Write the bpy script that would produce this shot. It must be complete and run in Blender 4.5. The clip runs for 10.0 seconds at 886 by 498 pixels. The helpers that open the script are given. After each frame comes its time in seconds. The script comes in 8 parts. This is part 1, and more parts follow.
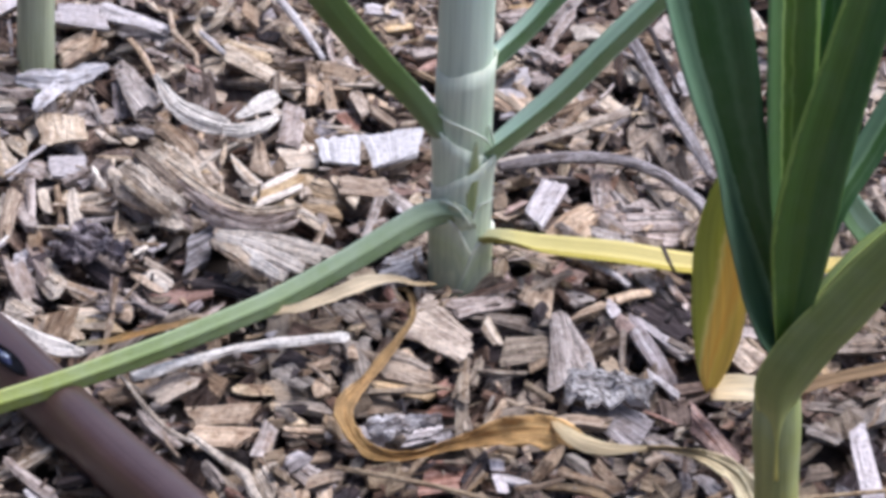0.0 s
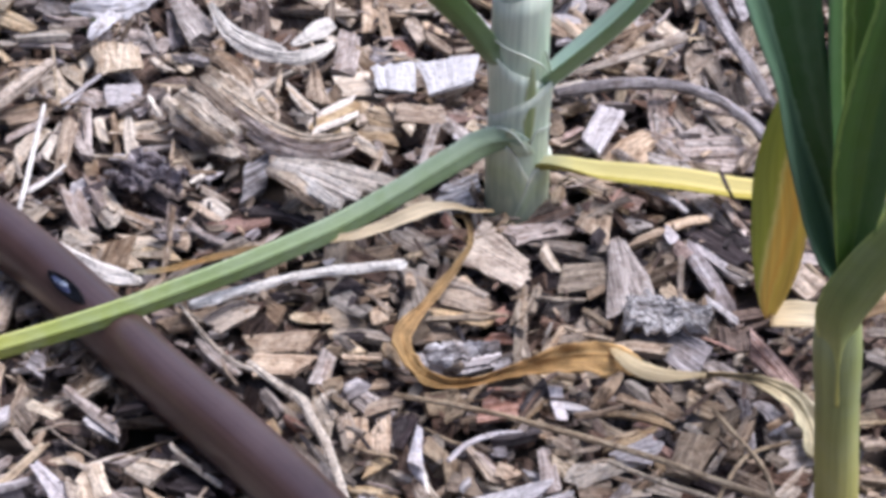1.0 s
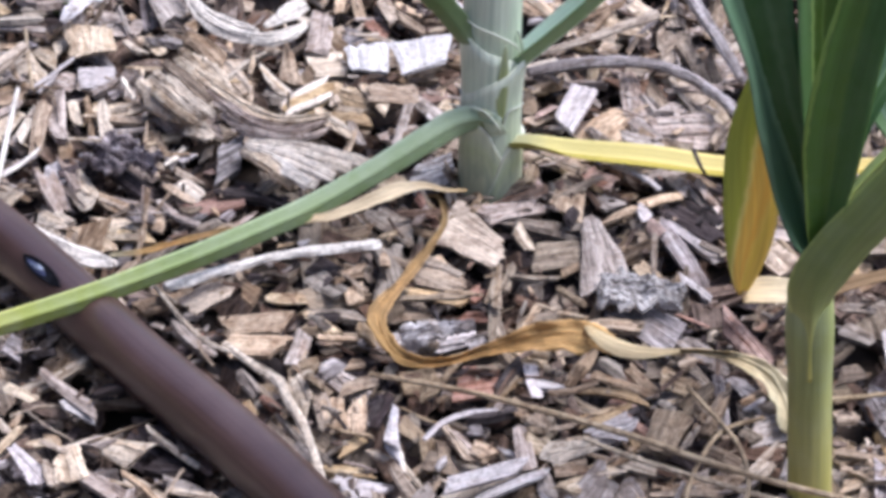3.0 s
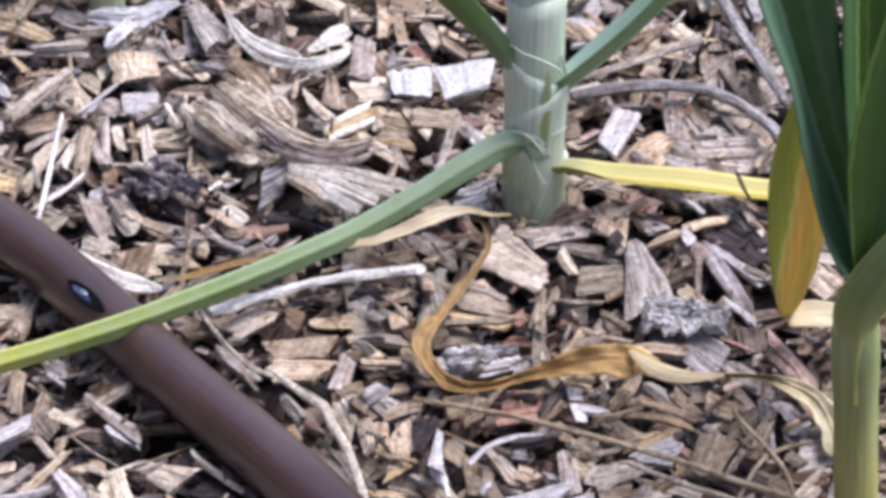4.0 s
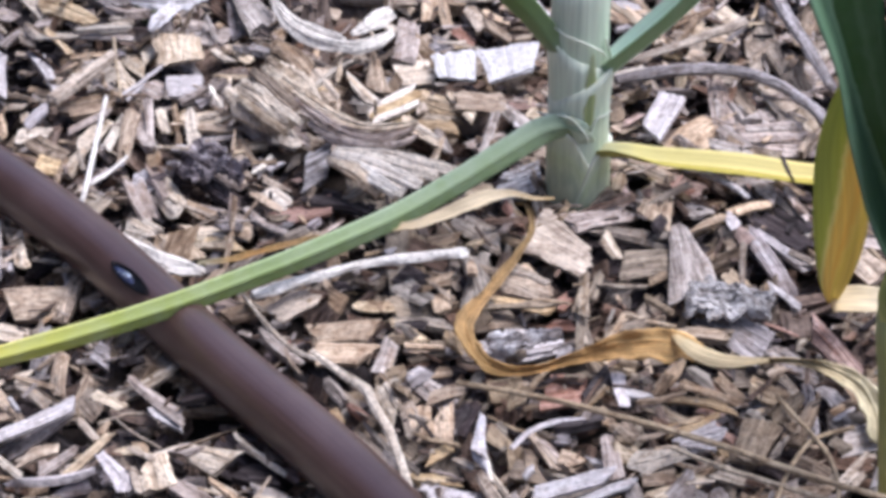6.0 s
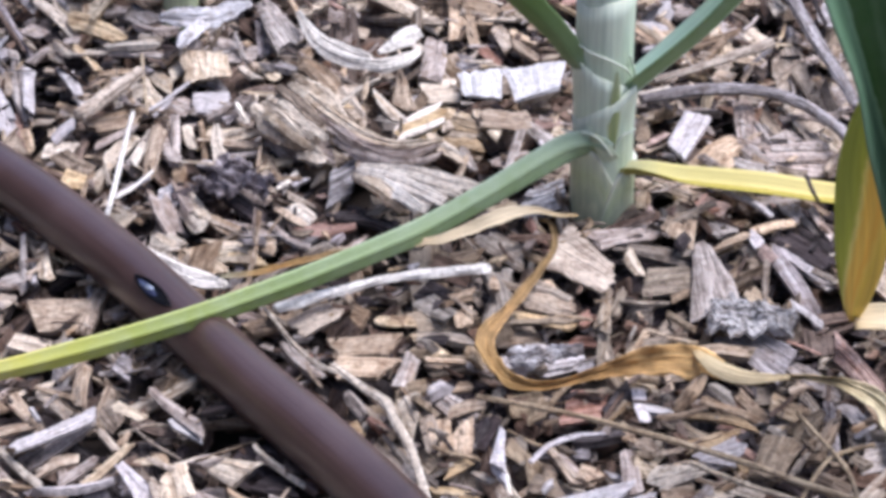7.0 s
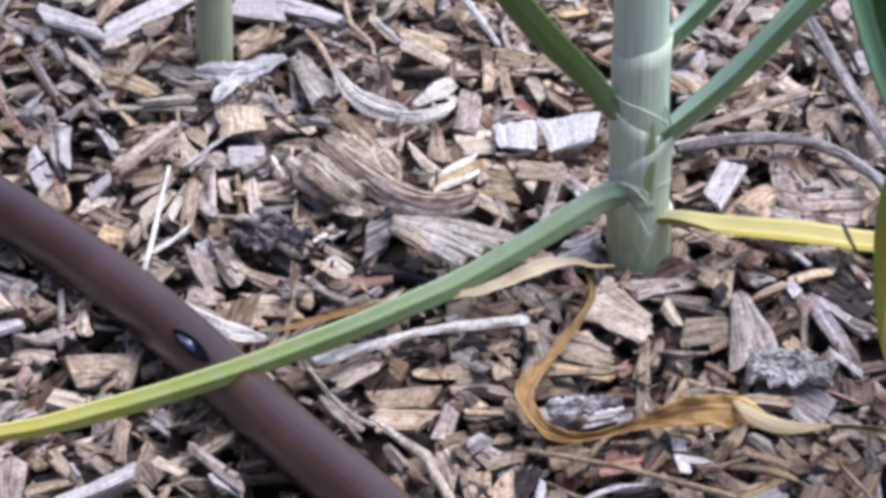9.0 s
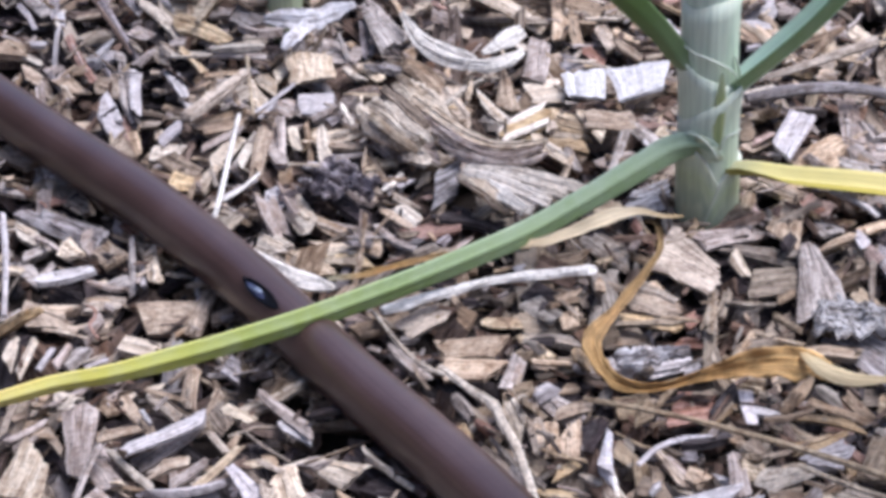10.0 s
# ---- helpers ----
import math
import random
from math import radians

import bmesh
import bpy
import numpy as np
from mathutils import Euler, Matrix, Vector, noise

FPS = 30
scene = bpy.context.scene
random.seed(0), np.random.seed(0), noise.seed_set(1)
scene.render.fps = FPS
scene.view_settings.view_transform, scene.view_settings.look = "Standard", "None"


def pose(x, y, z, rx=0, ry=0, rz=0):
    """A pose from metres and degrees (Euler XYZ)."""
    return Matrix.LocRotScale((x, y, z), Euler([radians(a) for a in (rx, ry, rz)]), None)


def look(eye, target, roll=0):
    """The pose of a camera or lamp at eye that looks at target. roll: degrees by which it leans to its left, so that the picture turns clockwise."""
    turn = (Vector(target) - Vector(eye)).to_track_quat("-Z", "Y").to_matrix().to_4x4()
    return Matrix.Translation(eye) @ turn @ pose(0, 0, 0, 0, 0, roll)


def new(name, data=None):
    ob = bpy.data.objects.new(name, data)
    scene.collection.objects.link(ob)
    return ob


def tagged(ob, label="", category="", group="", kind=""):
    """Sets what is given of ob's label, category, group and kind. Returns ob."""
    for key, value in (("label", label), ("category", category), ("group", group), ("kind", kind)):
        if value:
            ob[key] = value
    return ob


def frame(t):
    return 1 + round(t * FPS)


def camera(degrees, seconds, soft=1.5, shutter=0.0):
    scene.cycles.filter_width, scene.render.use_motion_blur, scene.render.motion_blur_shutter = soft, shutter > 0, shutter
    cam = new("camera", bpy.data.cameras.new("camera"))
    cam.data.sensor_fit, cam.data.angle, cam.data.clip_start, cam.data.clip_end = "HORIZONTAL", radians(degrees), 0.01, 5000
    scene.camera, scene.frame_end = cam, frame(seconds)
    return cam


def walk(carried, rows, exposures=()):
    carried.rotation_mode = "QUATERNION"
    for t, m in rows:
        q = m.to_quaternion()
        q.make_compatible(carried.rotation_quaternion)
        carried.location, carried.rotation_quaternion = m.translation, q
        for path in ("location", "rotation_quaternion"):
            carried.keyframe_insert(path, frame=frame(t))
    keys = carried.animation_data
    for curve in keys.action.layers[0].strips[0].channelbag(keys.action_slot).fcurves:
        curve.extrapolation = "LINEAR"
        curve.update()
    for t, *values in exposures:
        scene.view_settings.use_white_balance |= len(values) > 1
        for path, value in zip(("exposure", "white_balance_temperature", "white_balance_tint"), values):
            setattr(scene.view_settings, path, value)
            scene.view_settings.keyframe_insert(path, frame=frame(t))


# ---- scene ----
cam = camera(20.0, 10.0, soft=3.9)
# seconds, place, then pitch from straight down, lean and heading in degrees
PATH = [
    (0, 0.0000, 0.0000, 0.4409, 57.000, 0.000, 0.000),
    (0.5, -0.0026, 0.0002, 0.4413, 56.950, -0.627, 0.928),
    (1, -0.0022, 0.0014, 0.4395, 55.377, -1.027, 1.391),
    (1.5, -0.0025, 0.0020, 0.4398, 55.111, -1.295, 1.383),
    (2, -0.0032, 0.0016, 0.4404, 55.122, -1.193, 1.121),
    (2.5, -0.0019, 0.0004, 0.4402, 54.235, -0.570, -0.092),
    (3, -0.0013, -0.0007, 0.4414, 54.872, -1.205, 0.767),
    (3.2, -0.0026, -0.0003, 0.4420, 55.183, -1.406, 1.054),
    (4.5, -0.0018, -0.0004, 0.4408, 55.484, -2.287, 2.451),
    (5, -0.0026, -0.0003, 0.4408, 55.263, -2.558, 3.010),
    (5.5, -0.0025, -0.0012, 0.4400, 55.064, -2.639, 3.107),
    (5.7, -0.0032, 0.0006, 0.4406, 55.084, -2.567, 2.896),
    (6.8, 0.0033, -0.0012, 0.4366, 55.493, -2.375, 4.293),
    (7, 0.0034, -0.0034, 0.4349, 56.036, -2.638, 4.206),
    (7.5, 0.0056, -0.0028, 0.4355, 56.730, -3.244, 3.898),
    (8, 0.0056, -0.0028, 0.4349, 57.166, -3.017, 3.277),
    (8.5, 0.0060, -0.0031, 0.4369, 57.414, -3.224, 3.661),
    (9, 0.0005, -0.0031, 0.4360, 57.177, -3.530, 4.886),
    (9.5, -0.0019, -0.0042, 0.4410, 57.493, -4.256, 6.043),
    (10, -0.0002, -0.0035, 0.4408, 55.841, -4.277, 6.784),
]
walk(cam, [(t, pose(x, y, z, 0, 0, heading) @ pose(0, 0, 0, pitch, 0, 0) @ pose(0, 0, 0, 0, 0, lean)) for t, x, y, z, pitch, lean, heading in PATH],
     [(0, 0.80, 6080, 16), (1.0, 0.85, 6100, 16), (2.5, 0.98, 6130, 16), (3.2, 0.98, 6110, 16), (5.0, 0.89, 6060, 16), (5.7, 0.94, 6050, 16), (7.0, 0.97, 6020, 16), (8.0, 0.83, 5990, 16), (8.5, 0.84, 5980, 16), (9.0, 0.79, 5960, 16), (9.5, 0.87, 5940, 16), (10, 0.89, 5930, 16)])

# ---- light: bright overcast sky, soft and high ----
world = bpy.data.worlds.new("overcast_sky")
scene.world = world
world.use_nodes = True
wn = world.node_tree.nodes
sky = wn.new("ShaderNodeTexSky")
sky.sky_type = 'NISHITA'
sky.sun_disc = False
sky.sun_elevation, sky.sun_rotation = radians(63.3), radians(74.6)
sky.air_density, sky.dust_density, sky.ozone_density = 1.0, 4.0, 1.0
veil = wn.new("ShaderNodeHueSaturation")
veil.inputs["Saturation"].default_value = 1.08
world.node_tree.links.new(sky.outputs[0], veil.inputs["Color"])
world.node_tree.links.new(veil.outputs[0], wn["Background"].inputs[0])
wn["Background"].inputs[1].default_value = 0.102

sun = new("sun", bpy.data.lights.new("sun", 'SUN'))
sun.data.energy, sun.data.angle, sun.data.color = 2.0, radians(36), (1.0, 0.985, 0.97)
sun.matrix_world = look((0.80, 0.22, 1.65), (0, 0, 0))

# ---- materials ----
def nodes_of(name):
    m = bpy.data.materials.new(name)
    m.use_nodes = True
    nt = m.node_tree
    b = nt.nodes["Principled BSDF"]
    def add(kind, **sockets):
        n = nt.nodes.new("ShaderNode" + kind)
        for k, val in sockets.items():
            n.inputs[k.replace("_", " ")].default_value = val
        return n
    return m, nt, b, add, nt.links.new


def ramp(nt, stops):
    r = nt.nodes.new("ShaderNodeValToRGB")
    e = r.color_ramp.elements
    while len(e) < len(stops):
        e.new(0.5)
    for el, (p, c) in zip(e, stops):
        el.position, el.color = p, (*c, 1)
    return r


def math_node(nt, op, a, b):
    n = nt.nodes.new("ShaderNodeMath")
    n.operation = op
    for sock, val in zip(n.inputs, (a, b)):
        if isinstance(val, (int, float)):
            sock.default_value = val
        else:
            nt.links.new(val, sock)
    return n.outputs[0]


def wood(name, dark, mid, light, rough=0.8, spread=0.38, bump=0.9, fine=1.0, dirt_share=0.7, crack_share=0.36):
    """Split or weathered wood: fibres along the first UV axis, both axes in metres."""
    m, nt, b, add, link = nodes_of(name)
    uv = add("UVMap")
    sep = add("SeparateXYZ")
    link(uv.outputs[0], sep.inputs[0])
    geo, info = add("NewGeometry"), add("ObjectInfo")
    rnd = math_node(nt, 'FRACT', math_node(nt, 'ADD', geo.outputs["Random Per Island"], info.outputs["Random"]), 0)
    shift = math_node(nt, 'MULTIPLY', rnd, 37.0)
    def grain(su, sv, detail):
        vec = add("CombineXYZ")
        link(math_node(nt, 'MULTIPLY', sep.outputs[0], su), vec.inputs[0])
        link(math_node(nt, 'MULTIPLY', sep.outputs[1], sv), vec.inputs[1])
        link(shift, vec.inputs[2])
        n = add("TexNoise", Scale=1.0, Detail=detail, Roughness=0.6)
        link(vec.outputs[0], n.inputs["Vector"])
        return n.outputs[0]
    coarse, thin = grain(40 * fine, 420 * fine, 4), grain(90 * fine, 1500 * fine, 3)
    both = math_node(nt, 'ADD', math_node(nt, 'MULTIPLY', coarse, 0.6), math_node(nt, 'MULTIPLY', thin, 0.4))
    r = ramp(nt, [(0.30, dark), (0.46, mid), (0.68, light)])
    link(both, r.inputs[0])
    # fine cracks along the fibres
    split = ramp(nt, [(0.36, (0.26, 0.21, 0.19)), (0.46, (1.03, 1.03, 1.03))])
    link(grain(70 * fine, 560 * fine, 3), split.inputs[0])
    crack = add("MixRGB")
    crack.blend_type = 'MULTIPLY'
    crack.inputs[0].default_value = crack_share
    link(r.outputs[0], crack.inputs[1])
    link(split.outputs[0], crack.inputs[2])
    # dirt and weathering in patches
    patch = add("TexNoise", Scale=210.0, Detail=5.0, Roughness=0.7)
    link(geo.outputs["Position"], patch.inputs["Vector"])
    dirt = ramp(nt, [(0.38, (0.50, 0.42, 0.36)), (0.52, (1, 1, 1))])
    link(patch.outputs[0], dirt.inputs[0])
    mul = add("MixRGB")
    mul.blend_type = 'MULTIPLY'
    mul.inputs[0].default_value = dirt_share
    link(crack.outputs[0], mul.inputs[1])
    link(dirt.outputs[0], mul.inputs[2])
    # specks and fibre ends
    speck = add("TexNoise", Scale=650.0, Detail=5.0, Roughness=0.75)
    link(geo.outputs["Position"], speck.inputs["Vector"])
    sr = ramp(nt, [(0.36, (0.42, 0.39, 0.38)), (0.48, (1, 1, 1)), (0.66, (1.3, 1.27, 1.24))])
    link(speck.outputs[0], sr.inputs[0])
    fleck = add("MixRGB")
    fleck.blend_type = 'MULTIPLY'
    fleck.inputs[0].default_value = 0.8
    link(mul.outputs[0], fleck.inputs[1])
    link(sr.outputs[0], fleck.inputs[2])
    mul = fleck
    hsv = add("HueSaturation")
    link(math_node(nt, 'ADD', math_node(nt, 'MULTIPLY', rnd, spread), 1.0 - spread * 0.5), hsv.inputs["Value"])
    link(math_node(nt, 'ADD', math_node(nt, 'MULTIPLY', math_node(nt, 'FRACT', math_node(nt, 'MULTIPLY', rnd, 7.13), 0), 0.5), 0.7), hsv.inputs["Saturation"])
    link(mul.outputs[0], hsv.inputs["Color"])
    link(hsv.outputs[0], b.inputs["Base Color"])
    b.inputs["Roughness"].default_value = rough
    b.inputs["Specular IOR Level"].default_value = 0.3
    bp = add("Bump", Strength=bump, Distance=0.0030)
    link(both, bp.inputs["Height"])
    link(bp.outputs[0], b.inputs["Normal"])
    return m


WOODS = {
    "tan": wood("tan_wood", (0.190, 0.140, 0.105), (0.420, 0.325, 0.248), (0.700, 0.590, 0.470)),
    "pale": wood("pale_wood", (0.300, 0.235, 0.185), (0.560, 0.468, 0.372), (0.780, 0.720, 0.625), dirt_share=0.6),
    "white": wood("bleached_wood", (0.330, 0.298, 0.305), (0.530, 0.495, 0.512), (0.700, 0.675, 0.695), spread=0.24, dirt_share=0.35, crack_share=0.15),
    "grey": wood("weathered_grey_wood", (0.160, 0.133, 0.122), (0.365, 0.308, 0.284), (0.660, 0.590, 0.560)),
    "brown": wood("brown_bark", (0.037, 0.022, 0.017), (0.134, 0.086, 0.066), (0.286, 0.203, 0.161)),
    # dark wood, also used to paint the shade in gaps
    "dark": wood("dark_rot_and_gap_shade", (0.008, 0.006, 0.006), (0.031, 0.023, 0.026), (0.123, 0.103, 0.110)),
    "slate": wood("slate_grey_driftwood", (0.061, 0.053, 0.055), (0.223, 0.199, 0.206), (0.618, 0.580, 0.611), spread=0.2),
    "honey": wood("yellowed_wood", (0.250, 0.178, 0.110), (0.540, 0.410, 0.265), (0.800, 0.680, 0.490)),
    "silver": wood("silvery_bark", (0.30, 0.29, 0.32), (0.56, 0.55, 0.59), (0.74, 0.73, 0.77), rough=0.9, bump=0.5, spread=0.15),
    "mould": wood("mouldy_grey_bark", (0.022, 0.020, 0.022), (0.36, 0.35, 0.365), (0.86, 0.85, 0.86), rough=0.95, spread=0.1, bump=0.7, fine=1.1, crack_share=0.9),
    "bleach": wood("bleached_straw", (0.52, 0.48, 0.44), (0.76, 0.72, 0.67), (0.86, 0.84, 0.80), spread=0.12, dirt_share=0.2, crack_share=0.1),
    # darker versions of the tan, grey and yellowed wood
    "darker_tan": wood("darker_tan_wood", (0.098, 0.073, 0.053), (0.258, 0.202, 0.150), (0.490, 0.410, 0.312)),
    "darker_grey": wood("darker_grey_wood", (0.084, 0.070, 0.060), (0.228, 0.195, 0.170), (0.465, 0.412, 0.365)),
    "ochre": wood("ochre_wood", (0.165, 0.112, 0.070), (0.385, 0.285, 0.185), (0.640, 0.520, 0.370)),
    "cream": wood("cream_root_wood", (0.62, 0.54, 0.47), (0.78, 0.71, 0.64), (0.87, 0.83, 0.77), spread=0.15, dirt_share=0.25, crack_share=0.15),
    "chalk": wood("chalky_bleached_wood", (0.36, 0.35, 0.36), (0.50, 0.495, 0.515), (0.62, 0.615, 0.64), spread=0.1, dirt_share=0.2, crack_share=0.06, bump=0.5),
    "char": wood("blackened_rotten_wood", (0.014, 0.012, 0.016), (0.105, 0.09, 0.105), (0.55, 0.51, 0.54), rough=0.95, spread=0.1, bump=0.7, crack_share=0.9),
    "umber": wood("brown_split_wood", (0.072, 0.050, 0.037), (0.250, 0.186, 0.136), (0.49, 0.40, 0.31)),
    "rust": wood("reddish_wood", (0.096, 0.045, 0.035), (0.306, 0.183, 0.149), (0.567, 0.412, 0.368)),
}
WOOD_LIST = list(WOODS.values())
WOOD_AT = {k: i for i, k in enumerate(WOODS)}


def soil_material():
    m, nt, b, add, link = nodes_of("dark_soil")
    geo = add("NewGeometry")
    n1 = add("TexNoise", Scale=90.0, Detail=8.0, Roughness=0.7)
    n2 = add("TexNoise", Scale=9.0, Detail=4.0)
    for n in (n1, n2):
        link(geo.outputs["Position"], n.inputs["Vector"])
    r = ramp(nt, [(0.30, (0.007, 0.005, 0.004)), (0.55, (0.028, 0.018, 0.013)), (0.75, (0.09, 0.060, 0.042))])
    link(math_node(nt, 'ADD', math_node(nt, 'MULTIPLY', n1.outputs[0], 0.7), math_node(nt, 'MULTIPLY', n2.outputs[0], 0.3)), r.inputs[0])
    link(r.outputs[0], b.inputs["Base Color"])
    b.inputs["Roughness"].default_value = 0.95
    bp = add("Bump", Strength=0.8, Distance=0.004)
    link(n1.outputs[0], bp.inputs["Height"])
    link(bp.outputs[0], b.inputs["Normal"])
    return m


def far_mulch_material():
    """Chips too far away to be told apart."""
    m, nt, b, add, link = nodes_of("far_mulch")
    geo = add("NewGeometry")
    cells = add("TexVoronoi", Scale=85.0)
    n2 = add("TexNoise", Scale=3.0, Detail=5.0)
    link(geo.outputs["Position"], cells.inputs["Vector"])
    link(geo.outputs["Position"], n2.inputs["Vector"])
    sep = add("SeparateXYZ")
    link(cells.outputs["Color"], sep.inputs[0])
    r = ramp(nt, [(0.15, (0.015, 0.010, 0.007)), (0.45, (0.080, 0.056, 0.040)), (0.65, (0.22, 0.165, 0.12)), (0.9, (0.42, 0.34, 0.26))])
    link(math_node(nt, 'ADD', math_node(nt, 'MULTIPLY', sep.outputs[0], 0.6), math_node(nt, 'MULTIPLY', n2.outputs[0], 0.4)), r.inputs[0])
    link(r.outputs[0], b.inputs["Base Color"])
    b.inputs["Roughness"].default_value = 0.9
    bp = add("Bump", Strength=0.7, Distance=0.01)
    link(cells.outputs["Distance"], bp.inputs["Height"])
    link(bp.outputs[0], b.inputs["Normal"])
    return m


def leaf_material(name, along, across=None, rough=0.5, veins=0.35, vein_scale=46.0, through_light=0.18, bloom=0.3, bump=0.25, widen=None, blotch=0.0, streak=0.0, streak_scale=30.0):
    """along: colours from base to tip; across: colours from one margin to the other, mixed over them by their own amount."""
    m, nt, b, add, link = nodes_of(name)
    uv = add("UVMap")
    sep = add("SeparateXYZ")
    link(uv.outputs[0], sep.inputs[0])
    base = ramp(nt, along)
    wob = add("TexNoise", Scale=260.0, Detail=3.0)
    geo = add("NewGeometry")
    link(geo.outputs["Position"], wob.inputs["Vector"])
    link(math_node(nt, 'ADD', sep.outputs[0], math_node(nt, 'MULTIPLY', math_node(nt, 'SUBTRACT', wob.outputs[0], 0.5), 0.06)), base.inputs[0])
    colour = base.outputs[0]
    if across:
        cr = ramp(nt, across)
        v = sep.outputs[1]
        if widen:
            # the colours drift towards one margin along the blade
            v = math_node(nt, 'ADD', math_node(nt, 'SUBTRACT', 1.0, v), math_node(nt, 'ADD', math_node(nt, 'MULTIPLY', sep.outputs[0], widen[0]), widen[1]))
        link(math_node(nt, 'ADD', v, math_node(nt, 'MULTIPLY', math_node(nt, 'SUBTRACT', wob.outputs[0], 0.5), 0.10)), cr.inputs[0])
        mx = add("MixRGB")
        mx.blend_type = 'MULTIPLY'
        mx.inputs[0].default_value = 1.0
        link(colour, mx.inputs[1])
        link(cr.outputs[0], mx.inputs[2])
        colour = mx.outputs[0]
    vec = add("CombineXYZ")
    link(math_node(nt, 'MULTIPLY', sep.outputs[0], 3.0), vec.inputs[0])
    link(math_node(nt, 'MULTIPLY', sep.outputs[1], vein_scale), vec.inputs[1])
    vn = add("TexNoise", Scale=1.0, Detail=3.0, Roughness=0.55)
    link(vec.outputs[0], vn.inputs["Vector"])
    vr = ramp(nt, [(0.32, (1 - veins,) * 3), (0.68, (1 + veins * 0.4,) * 3)])
    link(vn.outputs[0], vr.inputs[0])
    vec2 = add("CombineXYZ")
    link(math_node(nt, 'MULTIPLY', sep.outputs[0], 1.6), vec2.inputs[0])
    link(math_node(nt, 'MULTIPLY', sep.outputs[1], vein_scale * 0.28), vec2.inputs[1])
    vn2 = add("TexNoise", Scale=1.0, Detail=2.0)
    link(vec2.outputs[0], vn2.inputs["Vector"])
    vr2 = ramp(nt, [(0.35, (1 - veins * 0.8,) * 3), (0.65, (1 + veins * 0.3,) * 3)])
    link(vn2.outputs[0], vr2.inputs[0])
    m0 = add("MixRGB")
    m0.blend_type = 'MULTIPLY'
    m0.inputs[0].default_value = 1.0
    link(colour, m0.inputs[1])
    link(vr2.outputs[0], m0.inputs[2])
    colour = m0.outputs[0]
    m2 = add("MixRGB")
    m2.blend_type = 'MULTIPLY'
    m2.inputs[0].default_value = 1.0
    link(colour, m2.inputs[1])
    link(vr.outputs[0], m2.inputs[2])
    if streak:
        # a few thin dark veins, broken along their length
        vec3 = add("CombineXYZ")
        link(math_node(nt, 'MULTIPLY', sep.outputs[0], 3.2), vec3.inputs[0])
        link(math_node(nt, 'MULTIPLY', sep.outputs[1], streak_scale), vec3.inputs[1])
        sn = add("TexNoise", Scale=1.0, Detail=1.0)
        link(vec3.outputs[0], sn.inputs["Vector"])
        sk = ramp(nt, [(0.36, (1 - streak, 1 - streak * 0.78, 1 - streak * 0.86)), (0.47, (1, 1, 1))])
        link(sn.outputs[0], sk.inputs[0])
        ms = add("MixRGB")
        ms.blend_type = 'MULTIPLY'
        ms.inputs[0].default_value = 1.0
        link(m2.outputs[0], ms.inputs[1])
        link(sk.outputs[0], ms.inputs[2])
        m2 = ms
    # waxy bloom, rubbed off in patches
    pn = add("TexNoise", Scale=120.0, Detail=5.0, Roughness=0.6)
    link(geo.outputs["Position"], pn.inputs["Vector"])
    pr = ramp(nt, [(0.40, (0, 0, 0)), (0.75, (bloom,) * 3)])
    link(pn.outputs[0], pr.inputs[0])
    m3 = add("MixRGB")
    m3.inputs[2].default_value = (0.50, 0.58, 0.52, 1)
    link(pr.outputs[0], m3.inputs[0])
    link(m2.outputs[0], m3.inputs[1])
    if blotch:
        bn = add("TexNoise", Scale=150.0, Detail=5.0, Roughness=0.7)
        link(geo.outputs["Position"], bn.inputs["Vector"])
        br = ramp(nt, [(0.42, (1 - blotch,) * 3), (0.60, (1, 1, 1))])
        link(bn.outputs[0], br.inputs[0])
        m4 = add("MixRGB")
        m4.blend_type = 'MULTIPLY'
        m4.inputs[0].default_value = 1.0
        link(m3.outputs[0], m4.inputs[1])
        link(br.outputs[0], m4.inputs[2])
        m3 = m4
    link(m3.outputs[0], b.inputs["Base Color"])
    b.inputs["Roughness"].default_value = rough
    b.inputs["Specular IOR Level"].default_value = 0.4
    bp = add("Bump", Strength=bump, Distance=0.0006)
    link(vn.outputs[0], bp.inputs["Height"])
    link(bp.outputs[0], b.inputs["Normal"])
    if through_light:
        tr = add("BsdfTranslucent")
        link(m3.outputs[0], tr.inputs["Color"])
        mixs = add("MixShader")
        mixs.inputs[0].default_value = through_light
        link(b.outputs[0], mixs.inputs[1])
        link(tr.outputs[0], mixs.inputs[2])
        link(mixs.outputs[0], nt.nodes["Material Output"].inputs["Surface"])
    return m


M_STEM = leaf_material("leek_stem", [(0.0, (0.70, 0.78, 0.56)), (0.35, (0.71, 0.83, 0.69)), (1.0, (0.60, 0.77, 0.68))], veins=0.10, vein_scale=40, through_light=0, bloom=0.12, rough=0.42, streak=0.17, streak_scale=27)
M_SHEATH = leaf_material("leek_sheath", [(0.0, (0.40, 0.45, 0.28)), (0.5, (0.62, 0.73, 0.55)), (0.75, (0.65, 0.78, 0.62)), (0.94, (0.73, 0.84, 0.70)), (0.98, (0.76, 0.85, 0.70)), (1.0, (0.80, 0.86, 0.70))], veins=0.10, vein_scale=40, through_light=0, bloom=0.12, rough=0.4, streak=0.18, streak_scale=29)
